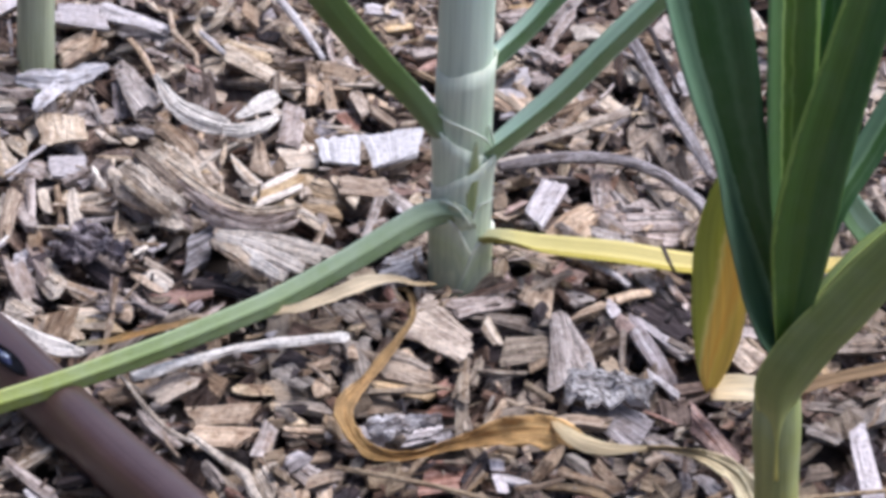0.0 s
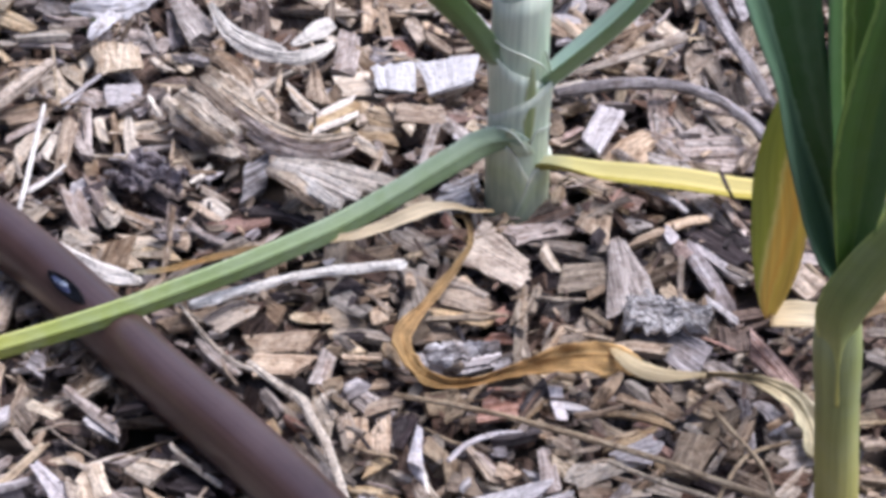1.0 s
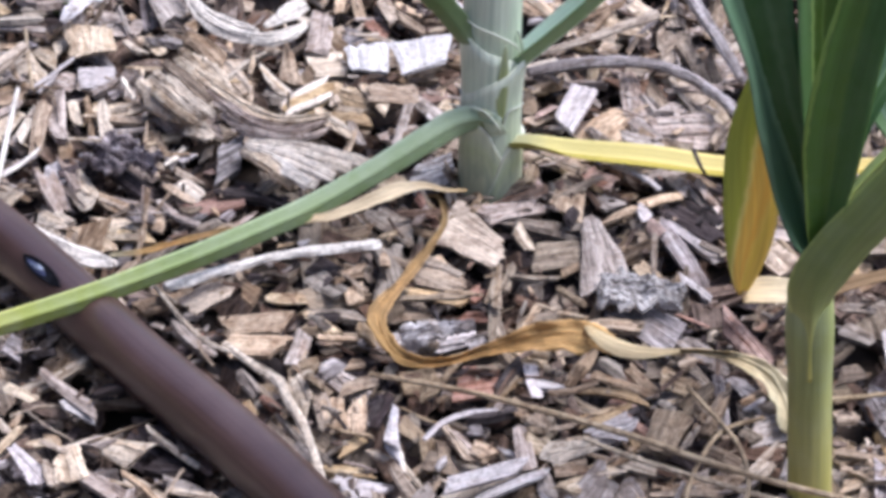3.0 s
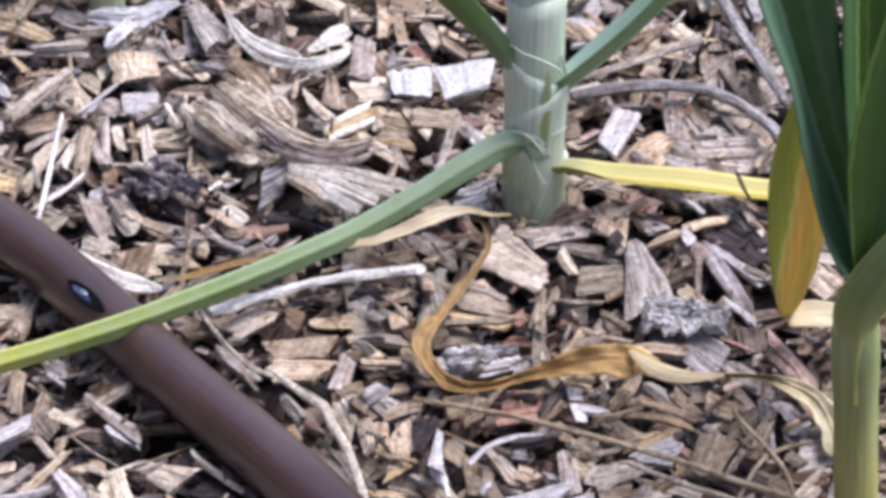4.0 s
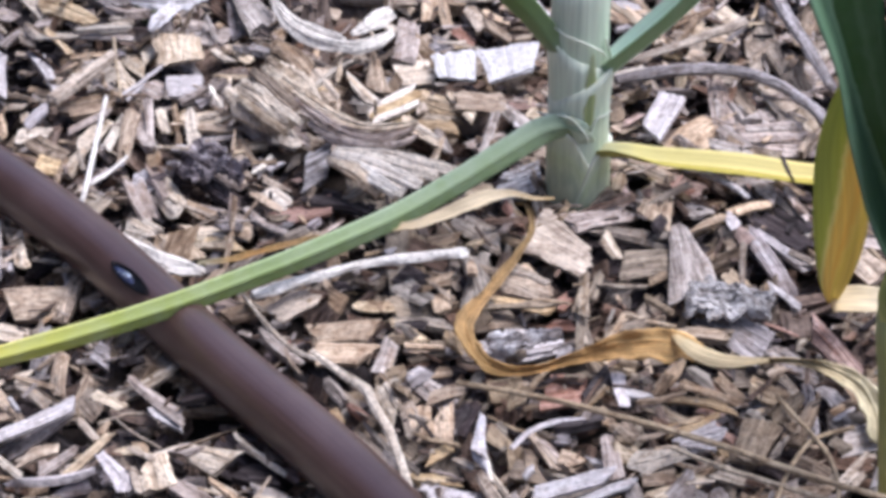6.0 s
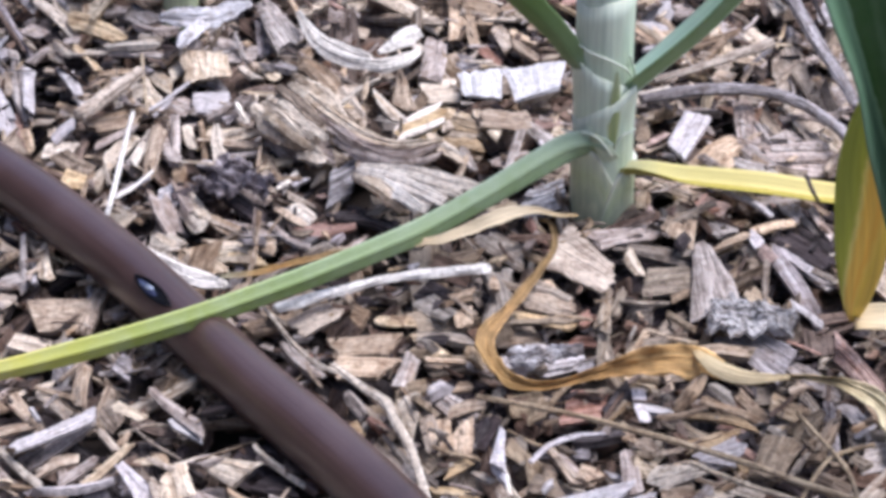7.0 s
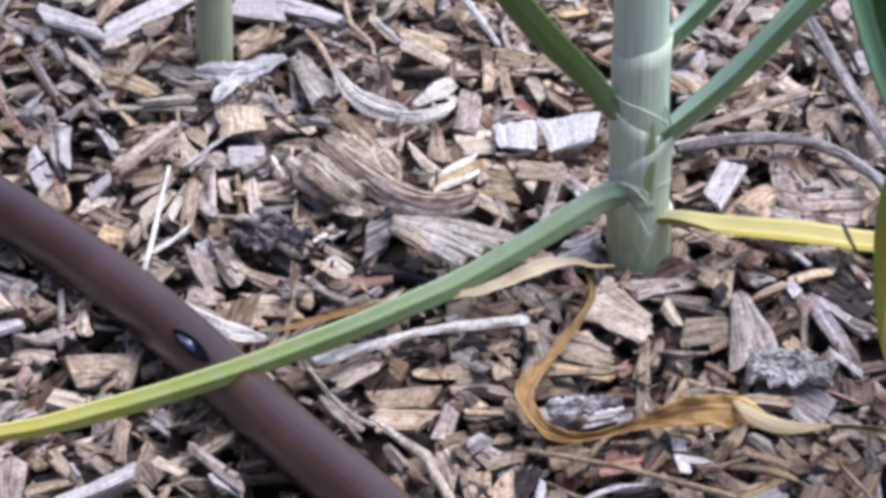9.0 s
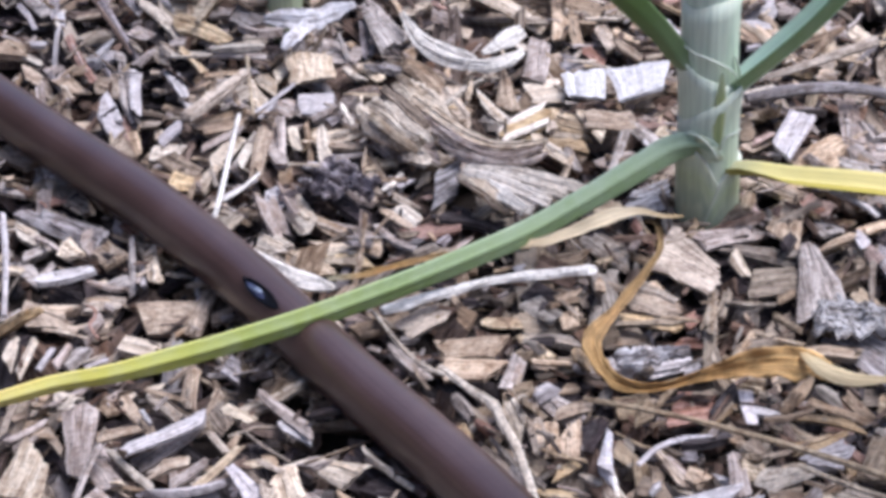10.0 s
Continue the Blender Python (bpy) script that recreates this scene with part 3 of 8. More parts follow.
def chip_shape(local, length, width, thick, rings=4, tops=6, taper=0.25, curl=0.0, jag=0.12):
    """Vertices, faces and UVs of one split chip lying along x, its middle at the origin."""
    ut = np.linspace(-1, 1, tops)
    ht = 0.5 + local.uniform(-0.32, 0.22, tops) * min(1.0, width / 0.008)
    ht[[0, -1]] *= local.uniform(0.1, 0.8, 2)
    ub, hb = np.array([0.9, -0.9]), np.array([-0.5, -0.5])
    su, sh = np.r_[ut, ub] * width / 2, np.r_[ht, hb] * thick
    m = len(su)
    ends = (local.uniform(-1, 1, (2, m)) + 1.2 * (local.uniform(0, 1, (2, m)) < 0.25) * local.uniform(-1, 1, (2, m))) * jag * min(width, length * 0.6)
    lean = local.uniform(-0.35, 0.35, 2) * width
    tp = 1 - taper * local.uniform(0, 1, 2)
    bow = local.uniform(-0.06, 0.06) * length
    verts, uvs = [], []
    for i in range(rings):
        x = i / (rings - 1) * 2 - 1
        wv = 1 - (1 - (tp[1] if x > 0 else tp[0])) * abs(x) ** 1.5
        tv = 1 - 0.35 * abs(x) ** 2 * local.uniform(0.2, 1)
        for j in range(m):
            px = x * length / 2
            if i in (0, rings - 1):
                e = 0 if i == 0 else 1
                px += ends[e, j] + lean[e] * su[j] / width * 2
            py = su[j] * wv * (1 + local.uniform(-0.15, 0.15)) + bow * (x * x - 0.4)
            pz = sh[j] * tv * (1 + local.uniform(-0.12, 0.12)) + curl * length * (x * x - 0.4)
            verts.append((px, py, pz))
            uvs.append((px, su[j] if j < tops else -su[j] + width))
    faces = [(i * m + j, (i + 1) * m + j, (i + 1) * m + (j + 1) % m, i * m + (j + 1) % m) for i in range(rings - 1) for j in range(m)]
    faces.append(tuple(range(m)))
    faces.append(tuple(range((rings - 1) * m, rings * m))[::-1])
    return np.array(verts), faces, uvs


def wedge_shape(local, length, w0, w1, thick, skew0=0.0, skew1=0.0, jag=0.1, curl=0.0, bow=0.0):
    """A split piece lying along x, w0 wide at its start and w1 at its end, the ends cut askew and broken along the grain."""
    wide = max(w0, w1)
    tops, rings = int(np.clip(wide / 0.0015, 4, 12)), int(np.clip(length / 0.0045, 3, 7))
    u = np.linspace(-1, 1, tops)
    u[1:-1] += local.uniform(-0.3, 0.3, tops - 2) / tops
    step = np.cumsum(local.uniform(-1, 1, tops) * (local.uniform(0, 1, tops) < 0.45)) * 0.2
    h = 0.45 + np.clip(step - step.mean(), -0.4, 0.3) + local.uniform(-0.08, 0.08, tops)
    if jag < 0.2:
        h = 0.45 + local.uniform(-0.1, 0.1, tops)
    h[[0, -1]] *= local.uniform(0.2, 0.75, 2)
    su, sh = np.r_[u, 0.93, -0.93], np.r_[h, -0.5, -0.5]
    m = tops + 2
    reach = jag * min(wide * 1.3, length * 0.55)
    ends = np.zeros((2, m))
    for e in (0, 1):
        # a break that runs askew, comes to a point off the middle, or steps back along the grain
        tip, style = local.uniform(-0.9, 0.9), local.uniform()
        line = -abs(su - tip) if style < 0.55 else np.sign(tip) * su - 1 if style < 0.8 else -1.0 * (su > tip)
        ends[e] = reach * (line * local.uniform(0.4, 1.3) + local.uniform(-0.35, 0.35, m) + 0.45)
    drift = np.cumsum(local.uniform(-0.13, 0.13, (rings, 2)), axis=0)
    verts, uvs = [], []
    for i in range(rings):
        s = i / (rings - 1)
        half = (w0 + (w1 - w0) * s) / 2
        wob = (drift[i] - drift.mean(0) + local.uniform(-0.05, 0.05, 2)) * min(1.0, jag * 5)
        for j in range(m):
            px = (s - 0.5) * length + su[j] * 0.5 * (skew0 + (skew1 - skew0) * s)
            if i == 0:
                px -= ends[0, j]
            elif i == rings - 1:
                px += ends[1, j]
            py = su[j] * half * (1 + wob[0 if su[j] < 0 else 1]) + bow * length * ((2 * s - 1) ** 2 - 0.4)
            pz = sh[j] * thick * (1 + local.uniform(-0.10, 0.10)) * (1 - 0.25 * (2 * s - 1) ** 4) + curl * length * ((2 * s - 1) ** 2 - 0.4)
            verts.append((px, py, pz))
            uvs.append((px, su[j] * half if j < tops else -su[j] * half + wide))
    faces = [(i * m + j, (i + 1) * m + j, (i + 1) * m + (j + 1) % m, i * m + (j + 1) % m) for i in range(rings - 1) for j in range(m)]
    faces.append(tuple(range(m)))
    faces.append(tuple(range((rings - 1) * m, rings * m))[::-1])
    return np.array(verts), faces, uvs


def flake_shape(local, length, width, thick, curl=0.0):
    """A flat flake with straight sides along the grain and broken ends."""
    j = lambda s: local.uniform(-s, s)
    l, w = length / 2, width / 2
    k = int(local.integers(2, 5))
    ring = []
    for e in (1, -1):
        skew = j(0.35) * width
        for i in range(k):
            y = (i / (k - 1) * 2 - 1) * w * e
            ring.append((e * l + skew * y / w * 0.5 + j(0.22) * min(length, width * 1.5), y * (1 + j(0.18))))
        ring.append((j(0.3) * l, e * w * (1 + j(0.26))))
    n, bow = len(ring), curl + j(0.10)
    lift = lambda x, y: bow * length * ((x / l) ** 2 - 0.4) * 0.5 + j(0.05) * thick
    verts = [(x, y, thick * (0.5 + j(0.22)) + lift(x, y)) for x, y in ring] + [(x * 0.94, y * 0.9, -thick / 2 + lift(x, y)) for x, y in ring]
    faces = [(i, (i + 1) % n, 2 * n) for i in range(n)] + [tuple(range(n, 2 * n))[::-1]] + [(i, i + n, (i + 1) % n + n, (i + 1) % n) for i in range(n)]
    uvs = [(x, y) for x, y in ring] + [(x, y + thick) for x, y in ring]
    peak = (l * j(0.4), w * j(0.5))
    verts.append((*peak, thick * (0.55 + j(0.3)) + lift(*peak)))
    uvs.append(peak)
    return np.array(verts), faces, uvs


def split_chip(local, length, width, thick, rings, tops, taper, curl, jag, layers):
    """A chip with layers of wood split off its upper face at different lengths."""
    if jag >= 0.1 and length < width * 2.4 and local.uniform() < 0.75:
        thick *= 0.6
        v, f, uv = flake_shape(local, length, width, thick, curl)
        layers = min(layers, int(local.integers(0, 2)))
    else:
        v, f, uv = chip_shape(local, length, width, thick, rings, tops, taper, curl, jag)
    for _ in range(layers):
        w2, l2 = width * local.uniform(0.15, 0.55), length * local.uniform(0.35, 0.98)
        t2 = thick * local.uniform(0.25, 0.5)
        v2, f2, uv2 = chip_shape(local, l2, w2, t2, 3, 5, 0.35, curl, 0.2)
        v2 = v2 + np.array(((length - l2) * local.uniform(-0.55, 0.55), (width - w2) * local.uniform(-0.5, 0.5), thick * local.uniform(0.30, 0.45)))
        k = len(v)
        f = f + [tuple(i + k for i in face) for face in f2]
        uv = uv + uv2
        v = np.vstack([v, v2])
    return v, f, uv


# ---- large structure: the ground and the mulch bed ----


def ground_sheet():
    me = bpy.data.meshes.new("ground")
    bm = bmesh.new()
    ring = [0.0, 1.3, 2.2, 5, 15, 60, 250, 900]
    prev = None
    for r in ring[1:]:
        row = [bm.verts.new((r * math.cos(a * math.pi / 24), 0.68 + r * math.sin(a * math.pi / 24), -0.017 if r < 2 else -0.02)) for a in range(48)]
        if prev is None:
            bm.faces.new(row)
        else:
            for k in range(48):
                bm.faces.new((prev[k], row[k], row[(k + 1) % 48], prev[(k + 1) % 48]))
        prev = row
    bm.normal_update()
    bm.to_mesh(me)
    bm.free()
    me.materials.append(M_FAR)
    return tagged(new("ground", me), "bare garden soil strewn with fine wood mulch", "ground", kind="structure")


ground_sheet()


def soil_height(x, y):
    """The bed is deep in the middle and thins out raggedly towards the open ground."""
    z = -0.010 + 0.0022 * math.sin(x * 41 + 1.3) * math.sin(y * 37 + 0.4) + 0.003 * noise.noise(Vector((x * 45, y * 45, 0.3)))
    k = (math.hypot(x, y - 0.69) - 0.43 - 0.06 * noise.noise(Vector((x * 7, y * 7, 2.1)))) / 0.13
    k = min(1.0, max(0.0, k))
    return z + (-0.024 - z) * k * k * (3 - 2 * k)


def mulch_base():
    rings, turns = 70, 110
    verts, faces = [(0, 0.69, soil_height(0, 0.69))], []
    for i in range(1, rings):
        for k in range(turns):
            r, a = 0.64 * i / (rings - 1), 2 * math.pi * k / turns
            x, y = r * math.cos(a), 0.69 + r * math.sin(a)
            verts.append((x, y, soil_height(x, y)))
    for k in range(turns):
        n1 = (k + 1) % turns
        faces.append((0, 1 + k, 1 + n1))
        for i in range(rings - 2):
            faces.append((1 + i * turns + k, 1 + (i + 1) * turns + k, 1 + (i + 1) * turns + n1, 1 + i * turns + n1))
    ob = mesh_object("mulch_bed", verts, faces, None, [M_SOIL], smooth=True)
    return tagged(ob, "garden bed of dark soil under a deep layer of weathered wood chip mulch", "mulch", kind="structure")


mulch = mulch_base()

# a height map of the bed, on which loose pieces come to rest
CELL, X0, Y0, NX, NY = 0.002, -0.62, 0.10, 620, 590
top = np.array([[soil_height(X0 + i * CELL * 4, Y0 + j * CELL * 4) for i in range(NX // 4 + 1)] for j in range(NY // 4 + 1)]).repeat(4, 0).repeat(4, 1)[:NY, :NX]
taken = np.zeros((NY, NX), dtype=np.uint8)
clear = np.zeros((NY, NX), dtype=np.uint8)


def footprint(x, y, angle, length, width):
    """The map's cells under a chip."""
    r = (length + width) / 2 + CELL
    i0, i1 = max(0, int((x - r - X0) / CELL)), min(NX - 1, int((x + r - X0) / CELL) + 1)
    j0, j1 = max(0, int((y - r - Y0) / CELL)), min(NY - 1, int((y + r - Y0) / CELL) + 1)
    if i1 <= i0 or j1 <= j0:
        return None
    gx, gy = np.meshgrid(X0 + (np.arange(i0, i1) + 0.5) * CELL - x, Y0 + (np.arange(j0, j1) + 0.5) * CELL - y)
    c, s = math.cos(angle), math.sin(angle)
    lx, ly = gx * c + gy * s, -gx * s + gy * c
    mask = (abs(lx) <= length / 2) & (abs(ly) <= width / 2)
    return (slice(j0, j1), slice(i0, i1)), mask, lx, ly


class Heap:
    """Many loose pieces in one mesh."""
    def __init__(self):
        self.verts, self.faces, self.uvs, self.mats, self.count = [], [], [], [], 0

    def add(self, shape, m, mat):
        v, f, uv = shape
        w = v @ np.array(m.to_3x3()).T + np.array(m.translation)
        self.verts.extend(w.tolist())
        self.faces.extend([tuple(k + self.count for k in face) for face in f])
        self.uvs.extend(uv)
        self.mats.extend([mat] * len(f))
        self.count += len(v)

    def make(self, name, label, parent=None):
        ob = mesh_object(name, self.verts, self.faces, self.uvs, WOOD_LIST, mat_index=self.mats)
        if parent:
            ob.parent = parent
        return tagged(ob, label, "mulch", kind="stuff")


def rest(x, y, angle, length, width, thick, local, ceiling=None, sink=0.25, loose=1.0):
    """Let a chip settle on the height map; returns its pose, or None where there is no room under the ceiling."""
    fp = footprint(x, y, angle, length, width)
    if fp is None or fp[1].sum() < 1:
        return None
    sl, mask, lx, ly = fp
    h, px, py = top[sl][mask], lx[mask], ly[mask]
    a = (px * (h - h.mean())).sum() / max((px * px).sum(), 1e-9) if len(h) > 6 else 0.0
    b = (py * (h - h.mean())).sum() / max((py * py).sum(), 1e-9) if len(h) > 6 else 0.0
    a, b = float(np.clip(a + local.normal(0, 0.24) * loose, -0.8, 0.8)), float(np.clip(b + local.normal(0, 0.4) * loose, -0.9, 0.9))
    plane = a * px + b * py
    z = float(np.percentile(h - plane, 80)) + thick * (0.5 - sink)
    if ceiling is not None and z > ceiling:
        return None
    top[sl][mask] = np.maximum(h, plane + z + thick * 0.4)
    return Matrix.Translation((x, y, z)) @ pose(0, 0, 0, 0, 0, math.degrees(angle)) @ pose(0, 0, 0, math.degrees(math.atan(b)), -math.degrees(math.atan(a)), 0)


TONES = ["honey"] * 2 + ["tan"] * 8 + ["grey"] * 6 + ["pale"] * 4 + ["umber"] * 7 + ["brown"] * 2 + ["slate"]
TONES_FRONT = ["ochre"] * 3 + ["darker_tan"] * 8 + ["darker_grey"] * 3 + ["umber"] * 7 + ["brown"] * 5 + ["dark"] * 1 + ["rust"] * 3
heap = Heap()


def in_view(x, y):
    return -0.30 < x < 0.22 and 0.44 < y < 0.92


# dark tones for buried chips, standing for shade between the upper ones
GAP_SHADE = ["brown"] * 12 + ["dark"] * 13 + ["umber"] * 4 + ["grey"] * 3 + ["rust"] * 2


def fill(count, sizes, ceiling, crumbs=False, lower=False, only_near=True, avoid=False, seed=3, sink=0.25):
    local = np.random.default_rng(seed)
    for _ in range(count):
        x, y = (local.uniform(-0.30, 0.22), local.uniform(0.44, 0.92)) if only_near else (local.uniform(-0.6, 0.6), local.uniform(0.12, 1.26))
        if not only_near and (in_view(x, y) or math.hypot(x, y - 0.69) > 0.40 + abs(local.normal(0, 0.11))):
            continue
        length = float(np.clip(local.lognormal(math.log(sizes[0]), 0.45), sizes[0] * 0.4, sizes[0] * 2.6))
        width = length * local.uniform(*sizes[1])
        thick = min(width * 0.6, float(local.uniform(*sizes[2])))
        angle = local.uniform(0, math.pi)
        spots = [(int((y + k * length * math.sin(angle) - Y0) / CELL), int((x + k * length * math.cos(angle) - X0) / CELL)) for k in (-0.45, 0.0, 0.45)]
        spots = [(min(max(j, 0), NY - 1), min(max(i, 0), NX - 1)) for j, i in spots]
        if sum(int((taken if avoid else clear)[q]) for q in spots) > (1 if avoid else 0):
            continue
        m = rest(x, y, angle, length, width, thick, local, ceiling, sink)
        if m is None:
            continue
        tone = (GAP_SHADE if y > 0.53 else TONES)[local.integers(30)] if lower else (TONES_FRONT if x > -0.10 and 0.53 < y < 0.67 and local.uniform() < 0.85 else TONES)[local.integers(30)] if not crumbs else ("brown", "dark", "dark", "brown", "tan", "dark", "brown", "grey")[local.integers(8)]
        shape = chip_shape(local, length, width, thick, 2, 3, 0.4) if crumbs else split_chip(local, length, width, thick, 3, 5, 0.4, local.uniform(-0.06, 0.06), 0.28, int(length > 0.008) * int(local.integers(0, 3)))
        heap.add(shape, m, WOOD_AT[tone])


# buried and half-buried chips, then finer stuff between them
fill(9000, (0.015, (0.25, 0.7), (0.002, 0.006)), 0.001, only_near=False, seed=11)
fill(5000, (0.009, (0.2, 0.7), (0.001, 0.004)), 0.004, only_near=False, seed=14)
# buried chips and crumbs toned dark so the gaps read as deep shade
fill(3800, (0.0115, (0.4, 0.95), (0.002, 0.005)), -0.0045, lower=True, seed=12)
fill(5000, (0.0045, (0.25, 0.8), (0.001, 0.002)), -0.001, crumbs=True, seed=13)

# chips that lie on top and can be told apart
chip_count = 0


def chip(x, y, degrees, length, width, tone, z=0.0005, roll=0.0, pitch=0.0, thick=None, taper=0.45, curl=0.0, jag=0.26, loose=1.0):
    """A chip of the lower layer, part of the loose litter."""
    global chip_count
    chip_count += 1
    local = np.random.default_rng(chip_count * 17 + 5)
    thick = thick or min(0.0065, 0.42 * min(length, width) + 0.0008)
    fp = footprint(x, y, radians(degrees), length, width)
    if fp:
        taken[fp[0]][fp[1]] = 1
        top[fp[0]][fp[1]] = np.maximum(top[fp[0]][fp[1]], z + thick * 0.3)
    shape = split_chip(local, length, width, thick, 5 if length > 0.012 else 4, 8 if width > 0.006 else 6, taper, curl, jag, int(local.integers(0, 3)) if min(length, width) > 0.004 else 0)
    roll, pitch = roll + local.uniform(-20, 20) * loose, pitch + local.uniform(-11, 11) * loose
    heap.add(shape, Matrix.Translation((x, y, z)) @ pose(0, 0, 0, 0, 0, degrees) @ pose(0, 0, 0, roll, pitch, 0), WOOD_AT[tone])


LAYERS = (0.0005, 0.0030, 0.0055, 0.0080)


def piece(x, y, degrees, length, w0, w1, tone, layer, skew0=0.0, skew1=0.0, clean=False):
    """A chip of the upper layers; the larger ones are parts of the bed, the rest goes into the litter."""
    global chip_count
    chip_count += 1
    local = np.random.default_rng(chip_count * 13 + 3)
    z, wide = LAYERS[layer], max(w0, w1)
    thick = 0.0024 if clean else float(np.clip(0.30 * min(length, wide) * local.uniform(0.7, 1.2), 0.0014, 0.0042))
    fp = footprint(x, y, radians(degrees), length, (w0 + w1) / 2)
    if fp:
        taken[fp[0]][fp[1]] = 1
        top[fp[0]][fp[1]] = np.maximum(top[fp[0]][fp[1]], z + thick * 0.3)
        if layer > 1 and length * wide > 1.2e-4:
            clear[fp[0]][fp[1]] = 1
    curl, bow = local.uniform(-0.05, 0.05), local.uniform(-0.03, 0.03)
    v, f, uv = wedge_shape(local, length, w0, w1, thick, skew0, skew1, (0.15 if tone == "white" else 0.27) if clean else 0.42, 0.0 if clean else curl, 0.0 if clean else bow)
    for _ in range(0 if clean or length * wide < 7e-5 else int(local.integers(0, 3))):
        l2, w2 = length * local.uniform(0.35, 0.9), min(w0, w1) * local.uniform(0.18, 0.5)
        v2, f2, uv2 = chip_shape(local, l2, w2, thick * local.uniform(0.25, 0.45), 3, 5, 0.35, curl, 0.2)
        v2 = v2 + np.array(((length - l2) * local.uniform(-0.45, 0.45), (min(w0, w1) - w2) * local.uniform(-0.45, 0.45), thick * local.uniform(0.30, 0.45)))
        f, uv = f + [tuple(i + len(v) for i in face) for face in f2], uv + uv2
        v = np.vstack([v, v2])
    m = Matrix.Translation((x, y, z)) @ pose(0, 0, 0, 0, 0, degrees) @ pose(0, 0, 0, local.normal(0, 2 if clean else 15), local.normal(0, 2 if clean else 9), 0)
    if length * (w0 + w1) / 2 < 5.027e-05:
        heap.add((v, f, uv), m, WOOD_AT[tone])
        return
    ob = mesh_object("wood_chip", v, f, uv, [WOODS[tone]], mulch)
    ob.matrix_basis = m


# the lower layer
chip(-0.0607, 0.7929, 137, 0.0270, 0.0055, "tan")
chip(-0.0680, 0.8109, 144, 0.0186, 0.0075, "tan")
chip(-0.1333, 0.8349, 174, 0.0204, 0.0145, "pale")
chip(-0.1145, 0.8274, 144, 0.0292, 0.0076, "white")
chip(-0.0174, 0.8292, 14, 0.0142, 0.0091, "tan")
chip(0.0522, 0.7564, 166, 0.0160, 0.0079, "pale")
chip(0.0596, 0.8208, 113, 0.0191, 0.0071, "pale")
chip(0.0278, 0.8386, 40, 0.0141, 0.0070, "grey")
chip(-0.0861, 0.7419, 150, 0.0189, 0.0080, "tan")
chip(-0.1056, 0.7981, 115, 0.0211, 0.0029, "rust")
chip(-0.1114, 0.7344, 151, 0.0116, 0.0093, "brown")
chip(-0.1536, 0.7804, 138, 0.0123, 0.0086, "grey")
chip(-0.0827, 0.6926, 130, 0.0107, 0.0052, "tan")
chip(-0.0910, 0.6668, 146, 0.0104, 0.0034, "tan")
chip(-0.0542, 0.7115, 47, 0.0207, 0.0079, "tan")
chip(-0.1039, 0.6779, 116, 0.0131, 0.0045, "tan")
chip(-0.1048, 0.6499, 142, 0.0245, 0.0046, "grey")
chip(-0.1376, 0.7010, 112, 0.0227, 0.0041, "grey")
chip(-0.0135, 0.7133, 22, 0.0092, 0.0049, "rust")
chip(0.0612, 0.6956, 115, 0.0274, 0.0080, "grey")
chip(0.0190, 0.6631, 111, 0.0147, 0.0030, "rust")
chip(0.0286, 0.6721, 143, 0.0165, 0.0059, "tan")
chip(0.0683, 0.6543, 116, 0.0212, 0.0026, "grey")
chip(0.0612, 0.6655, 14, 0.0132, 0.0057, "grey")
chip(0.0687, 0.6341, 27, 0.0202, 0.0038, "pale")
chip(0.0683, 0.6348, 132, 0.0226, 0.0099, "dark")
chip(0.0688, 0.7115, 31, 0.0137, 0.0032, "rust")
chip(-0.0978, 0.6001, 157, 0.0152, 0.0081, "brown")
chip(-0.0827, 0.5817, 132, 0.0193, 0.0050, "grey")
chip(-0.0384, 0.5775, 179, 0.0146, 0.0022, "tan")
chip(-0.0120, 0.5794, 24, 0.0222, 0.0081, "white")
chip(0.0491, 0.5865, 131, 0.0279, 0.0124, "slate", thick=0.007)
chip(0.0542, 0.5885, 149, 0.0111, 0.0051, "white")
chip(0.0660, 0.6286, 118, 0.0305, 0.0042, "grey")
chip(0.0014, 0.5149, 21, 0.0223, 0.0047, "pale", taper=0.1)
chip(-0.0032, 0.5306, 119, 0.0179, 0.0045, "grey")
chip(0.0377, 0.5365, 12, 0.0115, 0.0070, "white")
chip(0.0599, 0.5124, 13, 0.0193, 0.0060, "tan")
chip(0.0745, 0.5004, 7, 0.0200, 0.0112, "grey")
chip(-0.0324, 0.5156, 154, 0.0142, 0.0050, "white")
chip(-0.0261, 0.5035, 159, 0.0197, 0.0071, "pale")
chip(-0.0364, 0.6148, 160, 0.0091, 0.0044, "pale")
chip(0.0004, 0.6020, 52, 0.0071, 0.0041, "rust")
chip(-0.0440, 0.6135, 150, 0.0120, 0.0078, "dark")
chip(-0.0370, 0.5586, 141, 0.0168, 0.0065, "grey")
chip(0.0027, 0.5452, 21, 0.0135, 0.0065, "dark")
chip(0.0121, 0.5475, 106, 0.0105, 0.0032, "tan")
chip(0.0635, 0.5685, 33, 0.0143, 0.0041, "tan")
chip(0.0787, 0.5514, 26, 0.0111, 0.0039, "tan")
chip(0.0762, 0.5268, 157, 0.0128, 0.0055, "brown")
chip(0.0783, 0.5232, 53, 0.0148, 0.0050, "tan")
chip(0.0597, 0.5404, 16, 0.0083, 0.0031, "dark")
chip(0.0267, 0.4998, 155, 0.0113, 0.0036, "pale")
chip(0.0112, 0.5046, 71, 0.0096, 0.0023, "pale")
chip(0.0650, 0.5037, 53, 0.0168, 0.0035, "dark")
chip(0.1041, 0.5152, 27, 0.0150, 0.0048, "tan")
chip(0.0909, 0.6183, 127, 0.0113, 0.0083, "tan")
